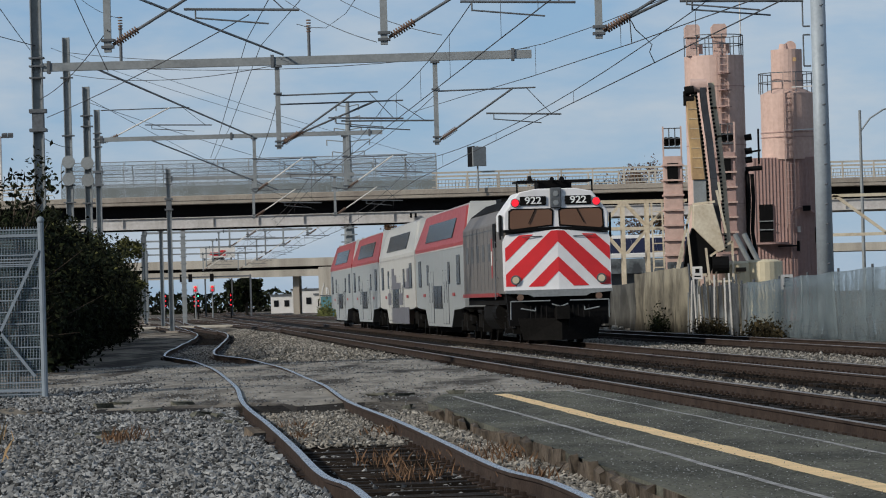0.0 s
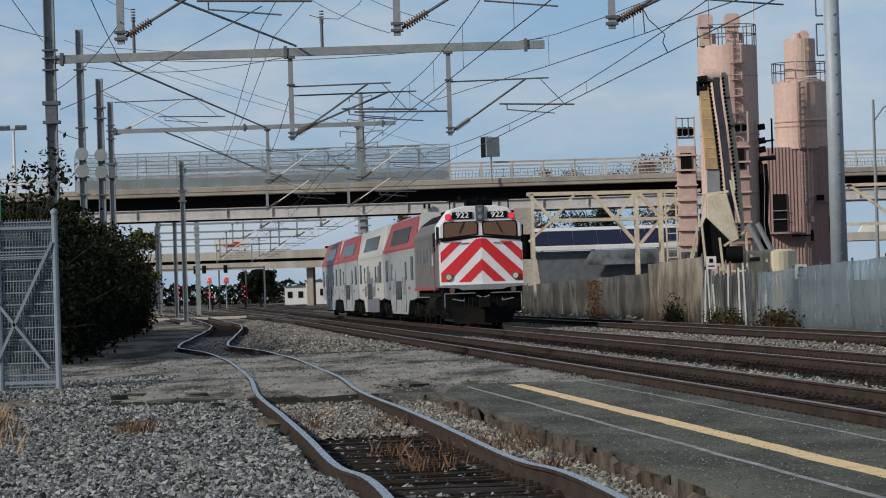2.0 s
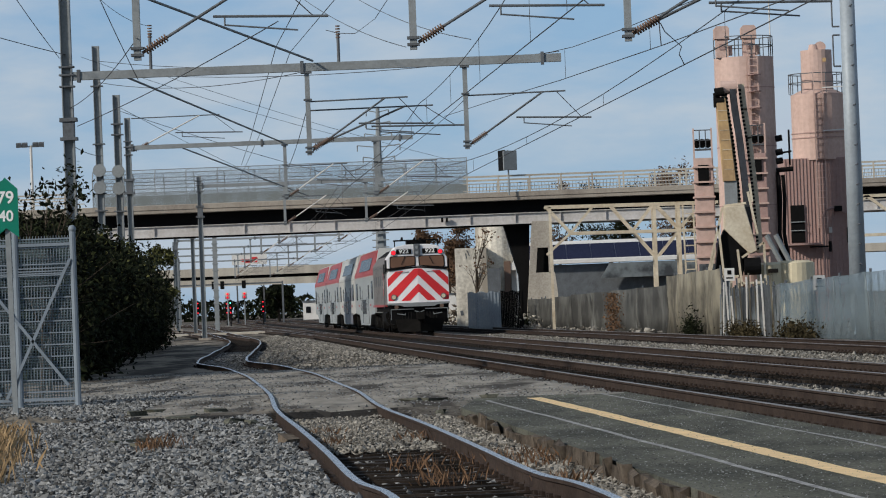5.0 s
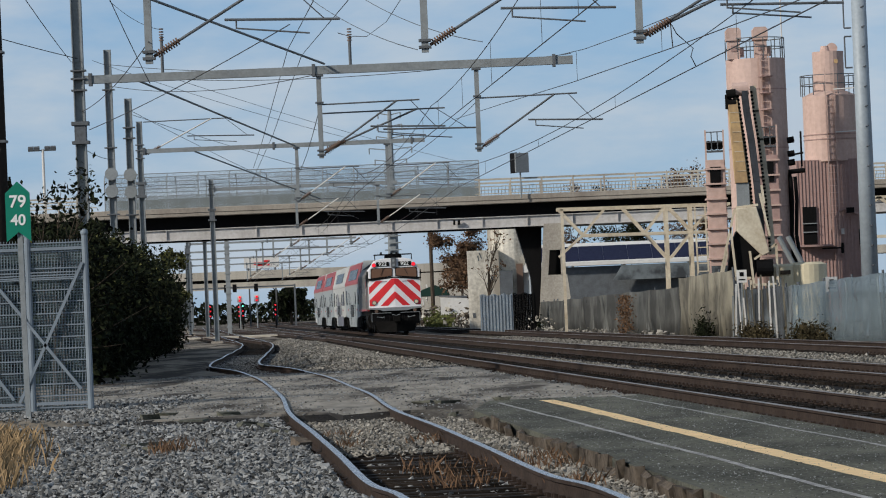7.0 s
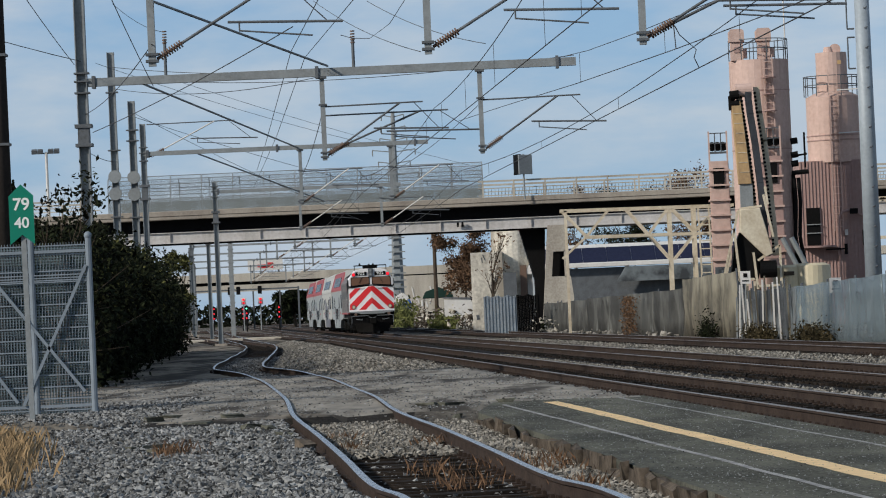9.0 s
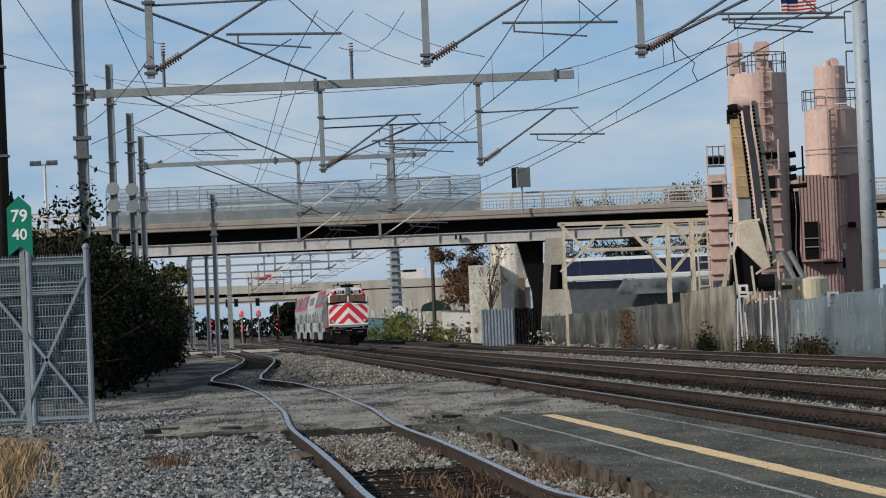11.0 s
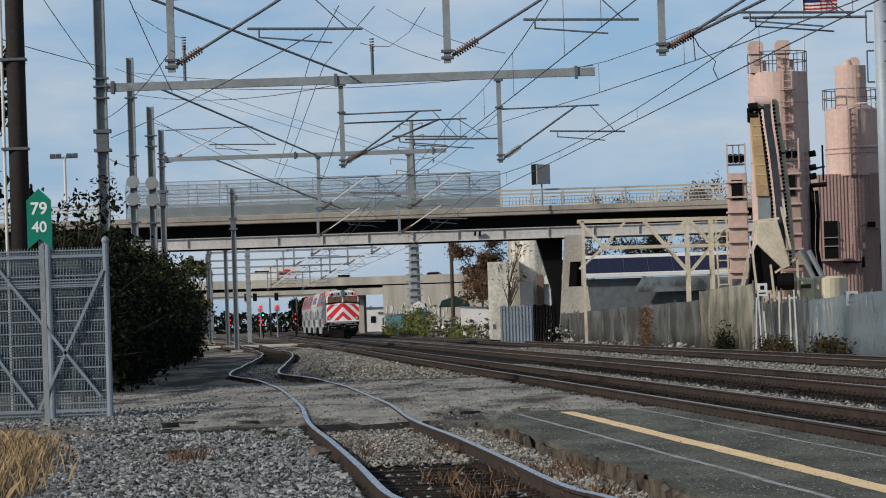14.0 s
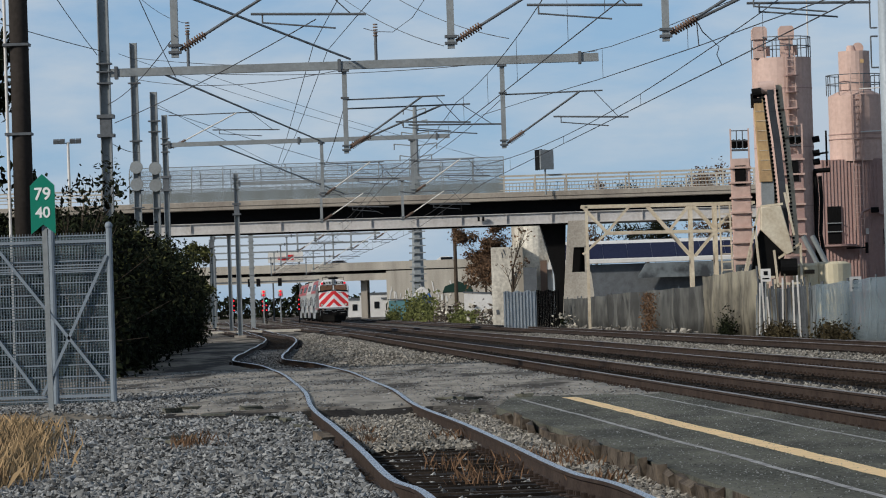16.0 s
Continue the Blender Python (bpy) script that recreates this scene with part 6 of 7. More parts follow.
def fence_run(name, y0, y1, h0, h1, mat, label, n, slat=False, lean=0.0):
    t = thing(name, pose(0, 0, 0), label, "fence", "plant fence")
    rng = random.Random(name + str(y0))
    wave = 0.3 if lean else 0.12
    for k in range(n + 1):
        y = y0 + (y1 - y0) * k / n
        p = on(T3, y, FS + 0.2)
        h = h0 + (h1 - h0) * k / n
        bm = B()
        rod(bm, (p.x, p.y, -0.3), (p.x + rng.uniform(-lean, lean), p.y, h + 0.1), 0.04, seg=8)
        part("post", bm, M_GALV_DARK, t)
        if k < n:
            yb = y0 + (y1 - y0) * (k + 1) / n
            cuts = 16
            bm = B()
            rows = []
            for j in range(cuts + 1):
                f = j / cuts
                yy = y + (yb - y) * f
                hh = h0 + (h1 - h0) * (k + f) / n - (0.05 + wave * 0.15) * 4 * f * (1 - f) * abs(noise.noise((y, 3.1, 0)) + 0.5)
                rows.append([])
                for z, sway in ((-0.25, 1.0), (hh * 0.35, 0.8), (hh * 0.7, 0.5), (hh, 0.2)):
                    q = on(T3, yy, FS + sway * 0.35 * noise.noise((yy * 0.45, z * 0.4, 1.0)) + sway * 0.12 * noise.noise((yy * 1.6, z * 0.5, 4.0)))
                    rows[-1].append(bm.verts.new((q.x, q.y, z)))
                rows[-1] += [bm.verts.new((v.co.x + 0.02, v.co.y + 0.01, v.co.z)) for v in rows[-1][::-1]]
            for a, b in zip(rows, rows[1:]):
                for i in range(8):
                    bm.faces.new((a[i], a[(i + 1) % 8], b[(i + 1) % 8], b[i]))
            bm.faces.new(rows[0])
            bm.faces.new(rows[-1][::-1])
            bmesh.ops.recalc_face_normals(bm, faces=bm.faces)
            part("panel", bm, mat, t, smooth=True)
            if slat:
                for j in range(5):
                    q = on(T3, y + (yb - y) * (j + rng.random()) / 5, FS - 0.1)
                    bm = B()
                    bar(bm, (q.x, q.y, -0.25), (q.x + rng.uniform(-0.1, 0.1), q.y, rng.uniform(1.3, 2.2)), 0.06)
                    part("slat", bm, rng.choice([M_GALV, M_TARP_TAN, M_GALV_DARK, M_WHITE]), t)
    return t


M_BLUE_MESH = wire_mesh_material("blue_grey_mesh", (0.22, 0.275, 0.30), 0.011, 0.0038, 45)
fence_run("board_fence", 178, 222, 1.95, 1.75, M_TARP, "dusty grey sheet fence beside the tracks", 4)
fence_run("tarp_fence", 160, 178, 2.5, 2.35, M_TARP_TAN, "sagging tan netting on a tall leaning fence", 4, lean=0.2)
fence_run("slat_fence", 144, 160, 1.75, 1.65, M_FENCE_SHEET, "patched grey fence with odd pale slats", 5, True, 0.15)
fence_run("mesh_fence", 90, 144, 2.4, 1.75, M_BLUE_MESH, "blue-grey wire mesh fence by the steel pole", 9)
fence_run("debris_fence", 222, 250, 1.7, 1.6, M_TARP, "low dusty boards patched along the fence", 5, False, 0.2)
cf = thing("corrugated_fence", pose(0, 0, 0), "bright corrugated metal fence under the bridge", "fence")
for k in range(34):
    bm = B()
    box(bm, 0.095, 0.05, 2.35 + 0.05 * math.sin(k), -0.4 + k * 0.1, 243 + 0.06 * (k % 2), -0.2)
    part("sheet", bm, M_POLE_STEEL if k < 20 else M_UNDER, cf)

for x, y, h, lab in ((13.0, 136, 2.2, "small white warning sign on a post by the fence"), (9.6, 157, 2.7, "small white number sign on a post by the fence")):
    t = thing("warning_sign", pose(x - (1.3 if h < 2.5 else -0.4), y, -0.3), lab, "sign")
    bm = B()
    rod(bm, (0, 0, 0), (0, 0, h), 0.03)
    part("post", bm, M_GALV, t)
    bm = B()
    box(bm, 0.4, 0.03, 0.5, 0, -0.04, h - 0.45)
    pl = part("plate", bm, M_WHITE, t)
    bm = B()
    box(bm, 0.16, 0.01, 0.16, 0, -0.062, h - 0.2)
    box(bm, 0.26, 0.01, 0.05, 0, -0.062, h - 0.36)
    part("mark", bm, M_BLACK, pl)


# ---- green things ----
def leaves(name, n, place, size, mat, label, seed, parent=None, kind="stuff"):
    """Many small bent leaves as one mesh."""
    g = np.random.default_rng(seed)
    p = np.array([place(g) for i in range(n)])
    a, b = g.normal(size=(n, 3)), g.normal(size=(n, 3))
    a /= np.linalg.norm(a, axis=1)[:, None]
    b -= a * (a * b).sum(1)[:, None]
    b /= np.linalg.norm(b, axis=1)[:, None]
    s = size * g.uniform(0.5, 1.4, (n, 1))
    c = np.cross(a, b) * s * 0.25
    verts = np.stack([p - a * s, p + b * s * 0.5 + c, p + a * s, p - b * s * 0.5 + c], 1).reshape(-1, 3).tolist()
    k = np.arange(n)[:, None] * 4
    faces = np.concatenate([k + [[0, 1, 2]], k + [[0, 2, 3]]]).tolist()
    ob = new(name, raw_mesh(name, verts, faces, mat))
    ob.parent = parent
    return tagged(ob, label, kind=kind)


def hedge_side(y):
    return -9.6 - (y - 98) * 0.055 + 0.5 * noise.noise((y * 0.12, 0.5, 0))


def hedge_top(y):
    return 3.5 + (y - 98) * 0.004 + 0.8 * noise.noise((y * 0.13, 3.3, 1)) - 1.2 * max(0, (y - 180) / 20)


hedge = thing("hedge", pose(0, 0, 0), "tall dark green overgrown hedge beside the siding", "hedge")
# solid core added to block light; its dark colour is the shade inside
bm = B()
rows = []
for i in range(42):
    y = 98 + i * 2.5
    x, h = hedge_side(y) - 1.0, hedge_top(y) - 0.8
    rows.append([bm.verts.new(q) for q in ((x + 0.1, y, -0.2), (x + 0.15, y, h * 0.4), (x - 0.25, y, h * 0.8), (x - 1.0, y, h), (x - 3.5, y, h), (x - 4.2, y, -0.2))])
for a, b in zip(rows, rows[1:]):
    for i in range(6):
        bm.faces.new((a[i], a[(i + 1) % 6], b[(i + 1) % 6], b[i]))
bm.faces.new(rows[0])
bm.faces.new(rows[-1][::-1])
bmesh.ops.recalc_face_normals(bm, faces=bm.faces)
part("hedge_core", bm, M_POLE, hedge, "solid dark core blocking light behind the leaves")


def hedge_spot(g):
    y = 97 + 105 * g.random() ** 1.35
    h = hedge_top(y)
    u = g.random()
    if u < 0.6:
        z = g.uniform(-0.1, h)
        x = hedge_side(y) + g.normal(-0.25, 0.18) - 0.5 * (z / h) ** 3 - 0.5 * (1 - z / h) ** 3 + 0.85 * noise.noise((y * 0.3, z * 1.1, 4)) + 0.4 * noise.noise((y * 1.1, z * 2.6, 9))
    elif u < 0.75:
        x, z = hedge_side(98) - 4.3 * g.random(), g.uniform(-0.1, h)
        y = 97.6 + abs(g.normal(0, 0.35)) + 0.9 * noise.noise((x * 1.2, z * 1.4, 4)) + 0.4 * noise.noise((x * 3, z * 3, 7))
    else:
        x, z = hedge_side(y) - 0.3 - 3.8 * g.random(), h + g.normal(-0.3, 0.22) + 0.6 * noise.noise((y * 0.5, 7, 4))
    return x, y, z


_g = np.random.default_rng(10)
BOUGHS = [(hedge_spot(_g), _g.uniform(0.12, 0.42)) for i in range(1500)]


def bough_leaf(g):
    c, r = BOUGHS[g.integers(len(BOUGHS))]
    return np.array(c) + g.normal(0, r, 3) * (1, 1, 0.7)


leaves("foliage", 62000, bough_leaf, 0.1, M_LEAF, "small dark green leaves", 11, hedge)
rng = random.Random(5)
for k in range(9):  # bare pale twigs among the leaves
    bm = B()
    a = Vector((-9.6 + rng.uniform(-0.8, 0.5), 97.0 + rng.uniform(-0.2, 0.4), rng.uniform(0.8, 2.6)))
    b = a + Vector((rng.uniform(0.2, 0.9), rng.uniform(-0.2, 0.3), rng.uniform(-0.1, 0.7)))
    rod(bm, a, b, 0.016, 0.006, seg=5)
    part("twig", bm, M_BARK, hedge)

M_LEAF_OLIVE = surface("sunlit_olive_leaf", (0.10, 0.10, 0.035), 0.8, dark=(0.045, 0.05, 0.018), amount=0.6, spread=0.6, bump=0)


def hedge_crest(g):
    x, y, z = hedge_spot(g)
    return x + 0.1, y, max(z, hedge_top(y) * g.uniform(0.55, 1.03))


# lighter leaf colour towards the top paints in sunlight on the crest
leaves("fresh_foliage", 2200, hedge_crest, 0.075, M_LEAF_OLIVE, "lighter olive leaves painted as the sunlit crest", 12, hedge)


def tree(x, y, h, r, mat, label, n, seed, leaf=0.14, trunk=0.22, crown_low=0.35):
    t = thing("tree", pose(x, y, -0.25), label, "tree")
    rng = random.Random(seed)
    bm = B()
    rod(bm, (0, 0, 0), (0.1, 0, h * 0.55), trunk, trunk * 0.55, seg=10)
    tips = []
    for k in range(11):
        a, up = rng.uniform(0, 6.28), rng.uniform(crown_low, 0.95)
        e = Vector((math.cos(a) * r * rng.uniform(0.4, 0.95), math.sin(a) * r * rng.uniform(0.4, 0.95), h * up))
        s = Vector((0.05, 0, h * min(0.53, up * 0.6)))
        rod(bm, s, e, trunk * 0.35, trunk * 0.08, seg=6)
        tips.append(e)
        for j in range(3):
            f = e + Vector((rng.uniform(-1, 1), rng.uniform(-1, 1), rng.uniform(-0.3, 0.9))) * r * 0.4
            rod(bm, s.lerp(e, 0.6), f, trunk * 0.14, trunk * 0.03, seg=5)
            tips.append(f)
    part("trunk", bm, M_BARK, t)
    leaves("crown", n, lambda g: np.array(tips[g.integers(len(tips))]) + g.normal(0, r * 0.13, 3), leaf, mat, "uneven leafy crown", seed, t)
    return t


tree(-13.05, 92, 8.6, 1.9, M_LEAF, "dark leafy tree behind the wooden pole", 5000, 21)
tree(-16.01, 206, 5.3, 0.8, M_LEAF_OLIVE, "young olive-green tree behind the hedge", 2600, 25, 0.1, 0.08)
tree(-10.6, 80, 4.0, 1.2, M_LEAF, "thin leafy shrub reaching over the fence", 900, 22, 0.06, 0.06)
tree(-9.2, 86, 3.9, 1.0, M_LEAF, "spindly leafy shrub beside the hedge", 800, 23, 0.06, 0.05)
tree(-8.5, 78, 4.5, 1.1, M_LEAF, "spindly leafy shrub behind the gate post", 750, 24, 0.065, 0.05)
for i, (x, y, h, r, m, n) in enumerate(((-2.3, 366, 9.6, 2.2, M_LEAF_BROWN, 2200), (-0.8, 318, 5.0, 2.0, M_LEAF_BROWN, 900),
                                        (0.1, 290, 7.6, 1.3, M_LEAF_BROWN, 40), (13.0, 380, 12.8, 3.0, M_LEAF, 1800), (19.5, 385, 13.6, 3.4, M_LEAF_BROWN, 1700),
                                        (8.2, 380, 12.4, 2.4, M_LEAF_BROWN, 900))):
    tree(x, y, h, r, m, ("bare brown autumn tree" if m is M_LEAF_BROWN else "dark green tree") + " beyond the bridge", n * 3, 30 + i, 0.13, 0.14, 0.5)


def grass(name, n, place, h, mat, label, seed):
    g = np.random.default_rng(seed)
    verts, faces = [], []
    for i in range(n):
        x, y, z = place(g)
        a, s = g.uniform(0, 6.28), h * g.uniform(0.4, 1.2)
        dx, dy = math.cos(a) * 0.0035, math.sin(a) * 0.0035
        bx, by = g.normal(0, 0.3, 2) * s
        k = len(verts)
        verts += [(x - dx, y - dy, z), (x + dx, y + dy, z), (x + bx * 0.4 + dx * 0.6, y + by * 0.4, z + s * 0.6), (x + bx, y + by, z + s)]
        faces += [(k, k + 1, k + 2), (k, k + 2, k + 3)]
    return tagged(new(name, raw_mesh(name, verts, faces, mat)), label, "grass", kind="stuff")


def clumps(spots):
    def place(g):
        x, y, r = spots[g.integers(len(spots))]
        x, y = x + g.normal(0, r * 1.3), y + g.normal(0, r * 5)
        return x, y, ground_at(x, y)[0] - 0.02
    return place


grass("dry_grass", 5000, clumps([(-5.3, 40, 0.2), (-5.65, 43, 0.22), (-6.0, 46, 0.22), (-4.95, 36.5, 0.18), (-6.5, 50, 0.22)]), 0.3, M_GRASS_DRY, "tufts of tall dry yellow grass in the gravel", 41)
grass("dry_weeds", 1500, clumps([(-3.65, 45.5, 0.13), (-3.75, 46, 0.1), (0.35, 38.5, 0.12), (0.1, 40.5, 0.12), (-0.75, 47, 0.1), (-1.75, 46, 0.08), (-1.9, 50, 0.1), (0.7, 34.5, 0.1), (0.75, 39.0, 0.14), (0.55, 40.5, 0.14),
                               (-0.6, 39.5, 0.12), (-0.3, 36, 0.12)]), 0.17, M_LEAF_BROWN, "small brown weeds between stones and boards", 42)


M_WEED = surface("brown_green_weed", (0.075, 0.058, 0.03), 0.85, dark=(0.03, 0.026, 0.014), amount=0.7, spread=0.6, bump=0)


def strip_bushes(g):
    y = float(g.choice([151.5, 149, 138.5, 136])) + g.normal(0, 0.9)
    p = on(T3, y, FS - 0.5 + g.normal(0, 0.25))
    return p.x, p.y, abs(g.normal(0, 0.26)) - 0.2


leaves("roadside_bushes", 2600, strip_bushes, 0.07, M_WEED, "low brown weedy bushes along the mesh fence", 43)


def fence_vine(g):
    y = 198 + g.normal(0, 1.4)
    p = on(T3, y, FS - 0.3 + g.normal(0, 0.1))
    return p.x, p.y, g.uniform(-0.2, 1.7)


leaves("fence_vine", 900, fence_vine, 0.07, M_LEAF_BROWN, "withered brown vine hanging on the fence sheet", 45)


def fence_shrub(g):
    y, h = ((166, 0.8), (247, 0.7))[g.integers(2)]
    p = on(T3, y + g.normal(0, 0.9), FS - 0.5 + g.normal(0, 0.15))
    return p.x, p.y, abs(g.normal(0, h * 0.5)) - 0.2


leaves("fence_shrubs", 1600, fence_shrub, 0.07, M_LEAF, "dark green shrubs growing against the fence", 46)


def far_bushes(g):
    y, h = [(455, 2.2), (440, 2.4), (425, 2.6), (410, 2.4), (500, 1.5), (345, 1.0), (360, 1.2)][g.integers(7)]
    p = on(T3, y + g.normal(0, 3), 3.6 + g.normal(0, 0.4))
    return p.x, p.y, abs(g.normal(0, h * 0.5)) - 0.2


leaves("far_bushes", 5000, far_bushes, 0.2, surface("olive_leaf", (0.14, 0.15, 0.05), 0.8, dark=(0.07, 0.08, 0.03), spread=0.4, bump=0), "olive green bushes along the far fence", 44)

# ---- left foreground: mesh gate, milepost, wooden pole ----
gate = thing("mesh_gate", pose(-6.80, 68, -0.15), "blue-grey welded mesh gate with crossed braces", "gate")
GW = 2.9
for x in (0.0, -0.98, -GW):
    bm = B()
    rod(bm, (x, 0, 0), (x, 0, 3.1), 0.055, seg=10)
    part("gate_post", bm, M_GATE, gate)
    bm = B()
    bmesh.ops.create_uvsphere(bm, u_segments=10, v_segments=6, radius=0.07, matrix=pose(x, 0, 3.1))
    part("post_cap", bm, M_GATE, gate, smooth=True)
for z in (0.22, 2.85):
    bm = B()
    bar(bm, (-GW, 0, z), (0, 0, z), 0.05)
    part("gate_rail", bm, M_GATE, gate)
for a, b in (((-1.2, 0.25), (-0.05, 2.6)), ((-1.9, 2.75), (-0.15, 0.45)), ((-1.3, 0.3), (-GW, 2.6))):
    bm = B()
    bar(bm, (a[0], -0.05, a[1]), (b[0], -0.05, b[1]), 0.05)
    part("brace", bm, M_GATE, gate)
bm = B()
for k in range(58):  # upright wires
    x = -0.03 - k * 0.05
    bar(bm, (x, 0.03, 0.1), (x, 0.03, 3.0), 0.009)
tagged(part("wire_infill", bm, M_GATE, gate), kind="stuff")
for z in [0.15 + 0.2 * k for k in range(11)] + [2.33, 2.36, 2.4, 2.45, 2.52, 2.8, 2.95]:
    bm = B()
    bar(bm, (-GW, 0.02 - (0.05 if 2.3 < z < 2.5 else 0), z), (0, 0.02 - (0.05 if 2.3 < z < 2.5 else 0), z), 0.02)
    part("cross_wire", bm, M_GATE, gate)
M_BACKING = wire_mesh_material("dense_gate_mesh", (0.10, 0.145, 0.16), 0.05, 0.014, 0)
bm = B()
v = [bm.verts.new(p) for p in ((-GW, 0.4, 0.05), (-0.05, 0.4, 0.05), (-0.05, 0.4, 2.95), (-GW, 0.4, 2.95))]
bm.faces.new(v)
part("backing_mesh", bm, M_BACKING, gate, "second mesh layer behind the gate")
gf = thing("mesh_fence", pose(-9.9, 68, -0.15), "blue-grey welded mesh fence panel running on from the gate", "fence")
bm = B()
for k in range(60):
    bar(bm, (-k * 0.1, 0.03, 0.05), (-k * 0.1, 0.03, 3.0), 0.012)
for k in range(14):
    bar(bm, (0, 0.03, 0.1 + k * 0.21), (-6, 0.03, 0.1 + k * 0.21), 0.014)
part("panel", bm, M_GATE, gf)
mp = thing("milepost", pose(-6.80, 58.5, -0.1), "green arrow-topped milepost sign with white numbers on a slim post", "sign")
bm = B()
box(bm, 0.075, 0.06, 2.95, 0.03, 0, 0, 0, -0.4, 0)
part("post", bm, M_GALV, mp)
bm = B()
prism(bm, [(-0.18, 2.74), (0, 2.88), (0.18, 2.74), (0.18, 3.45), (0, 3.62), (-0.18, 3.45)], -0.07, -0.05)
face = part("sign_face", bm, M_SIGN_GREEN, mp, "green sheet sign")
text_mesh("79", 0.25, M_SIGN_WHITE, pose(0.0, -0.074, 3.32, 90, 0, 0), face, "lettering")
text_mesh("40", 0.22, M_SIGN_WHITE, pose(0.0, -0.074, 3.05, 90, 0, 0), face, "lettering")

up = thing("utility_pole", pose(-9.2, 76, -0.3), "dark creosoted wooden utility pole with a conduit", "pole")
bm = B()
rod(bm, (0, 0, 0), (0, 0, 14), 0.2, 0.16, seg=16)
part("shaft", bm, M_POLE, up, smooth=True)
bm = B()
rod(bm, (-0.26, -0.05, 0), (-0.26, -0.05, 13.5), 0.03, seg=8)
part("conduit", bm, M_WHITE, up)
for z in (5.2, 6.9, 8.6):
    bm = B()
    box(bm, 0.5, 0.42, 0.05, -0.05, 0, z)
    part("clamp", bm, M_GALV_DARK, up)
fl = thing("floodlight_mast", pose(-33.3, 304, -0.2), "slim pale mast with a cluster of floodlights", "street lamp")
bm = B()
rod(bm, (0, 0, 0), (0, 0, 15.0), 0.14, 0.1)
part("mast", bm, M_WHITE, fl)
for x in (-0.9, -0.45, 0.35, 0.8):
    bm = B()
    box(bm, 0.4, 0.35, 0.3, x, 0, 14.9, 20, 0, 0)
    part("floodlight", bm, M_GALV_DARK, fl)
bm = B()
bar(bm, (-1.1, 0, 14.9), (1.0, 0, 14.9), 0.08)
part("crossbar", bm, M_GALV_DARK, fl)
lp = thing("street_lamp", pose(25.3, 240, -0.2), "grey street lamp with a curved arm", "street lamp")
bm = B()
rod(bm, (0, 0, 0), (0, 0, 12.3), 0.12, 0.08)
part("mast", bm, M_GALV, lp)
bm = B()
pts = [(0, 0, 11.0), (0.6, 0, 11.8), (1.4, 0, 12.3), (2.6, 0, 12.6)]
for a, b in zip(pts, pts[1:]):
    rod(bm, a, b, 0.05)
part("arm", bm, M_GALV, lp)
bm = B()
box(bm, 0.8, 0.3, 0.15, 2.9, 0, 12.55)
part("lantern", bm, M_GALV, lp)

# ---- distance ----
tw = thing("transmission_pole", pose(-11.1, 480, -0.2), "tall grey steel transmission mast with many short arms", "pylon")
bm = B()
rod(bm, (0, 0, 0), (0.3, 0, 25.8), 0.85, 0.22, seg=6)
part("mast", bm, M_GALV, tw)
for k in range(10):
    z = 12.5 + k * 1.4
    for s in (-1, 1):
        bm = B()
        ln = 2.6 - 0.14 * k + (0.8 if k in (4, 6) else 0)
        bar(bm, (0.25, 0, z), (0.25 + s * ln, 0, z + 0.3), 0.12)
        rod(bm, (0.25 + s * ln, 0, z + 0.3), (0.25 + s * ln, 0, z - 0.4), 0.08, seg=6)
        part("arm", bm, M_GALV, tw)
for k in range(9):
    bm = B()
    box(bm, 2.0, 0.2, 0.14, 0.1, -0.8, 4.6 + k * 0.85)
    part("step_bracket", bm, M_GALV, tw)
dp = thing("utility_pole", pose(-5.15, 380, -0.3), "weathered brown wooden pole under the bridge", "pole")
bm = B()
rod(bm, (0, 0, 0), (0, 0, 10.5), 0.2, 0.16)
part("shaft", bm, M_BARK, dp)
conc = thing("concrete_works", pose(0.5, 304, -0.3), "stained pale concrete block and round silo behind the bridge", "building")
bm = B()
box(bm, 2.4, 3, 6.0, -0.7, 0, 0)
part("block", bm, M_LIMEWASH, conc)
bm = B()
rod(bm, (1.3, 2, 0), (1.3, 2, 8.2), 1.6, seg=24)
part("silo", bm, M_LIMEWASH, conc)
bm = B()
box(bm, 1.0, 1.6, 4.4, 1.0, -1.2, 0)
part("shed", bm, M_GALV_DARK, conc)
bm = B()
prism(bm, [(2.1, 4.2), (2.9, 5.6), (3.4, 5.6), (3.4, 4.2)], -1, 1)
box(bm, 0.9, 1, 4.2, 2.8, 0.5, 0)
part("hopper", bm, M_WHITE, conc)

rng = random.Random(17)
for k in range(9):  # scrawled marks too faint to read
    bm = B()
    box(bm, rng.uniform(0.06, 0.3), 0.02, rng.uniform(0.1, 0.5), rng.uniform(-1.7, 0.2), -1.515, rng.uniform(0.8, 5.4), 0, rng.uniform(-30, 30), 0)
    part("paint_scrawl", bm, M_GALV_DARK, conc)
bm = B()
box(bm, 0.5, 0.3, 2.6, 2.05, -0.9, 2.3)
part("brick_patch", bm, M_INSULATOR, conc, "orange-brown brick patch")
bm = B()
rod(bm, (2.85, -1.6, 0), (2.85, -1.6, 8.5), 0.14)
part("downpipe", bm, M_POLE_STEEL, conc)


def scraps(y0, y1, side, high):
    def place(g):
        p = on(T3, g.uniform(y0, y1), side + g.normal(0, 0.5))
        return p.x, p.y, abs(g.normal(0, high)) - 0.2
    return place


stones("scrap_heap", 700, scraps(300, 430, 4.4, 0.8), 0.12, 0.5, M_LIMEWASH, "heap of pale boards and sheet scraps along the far fence", 13)
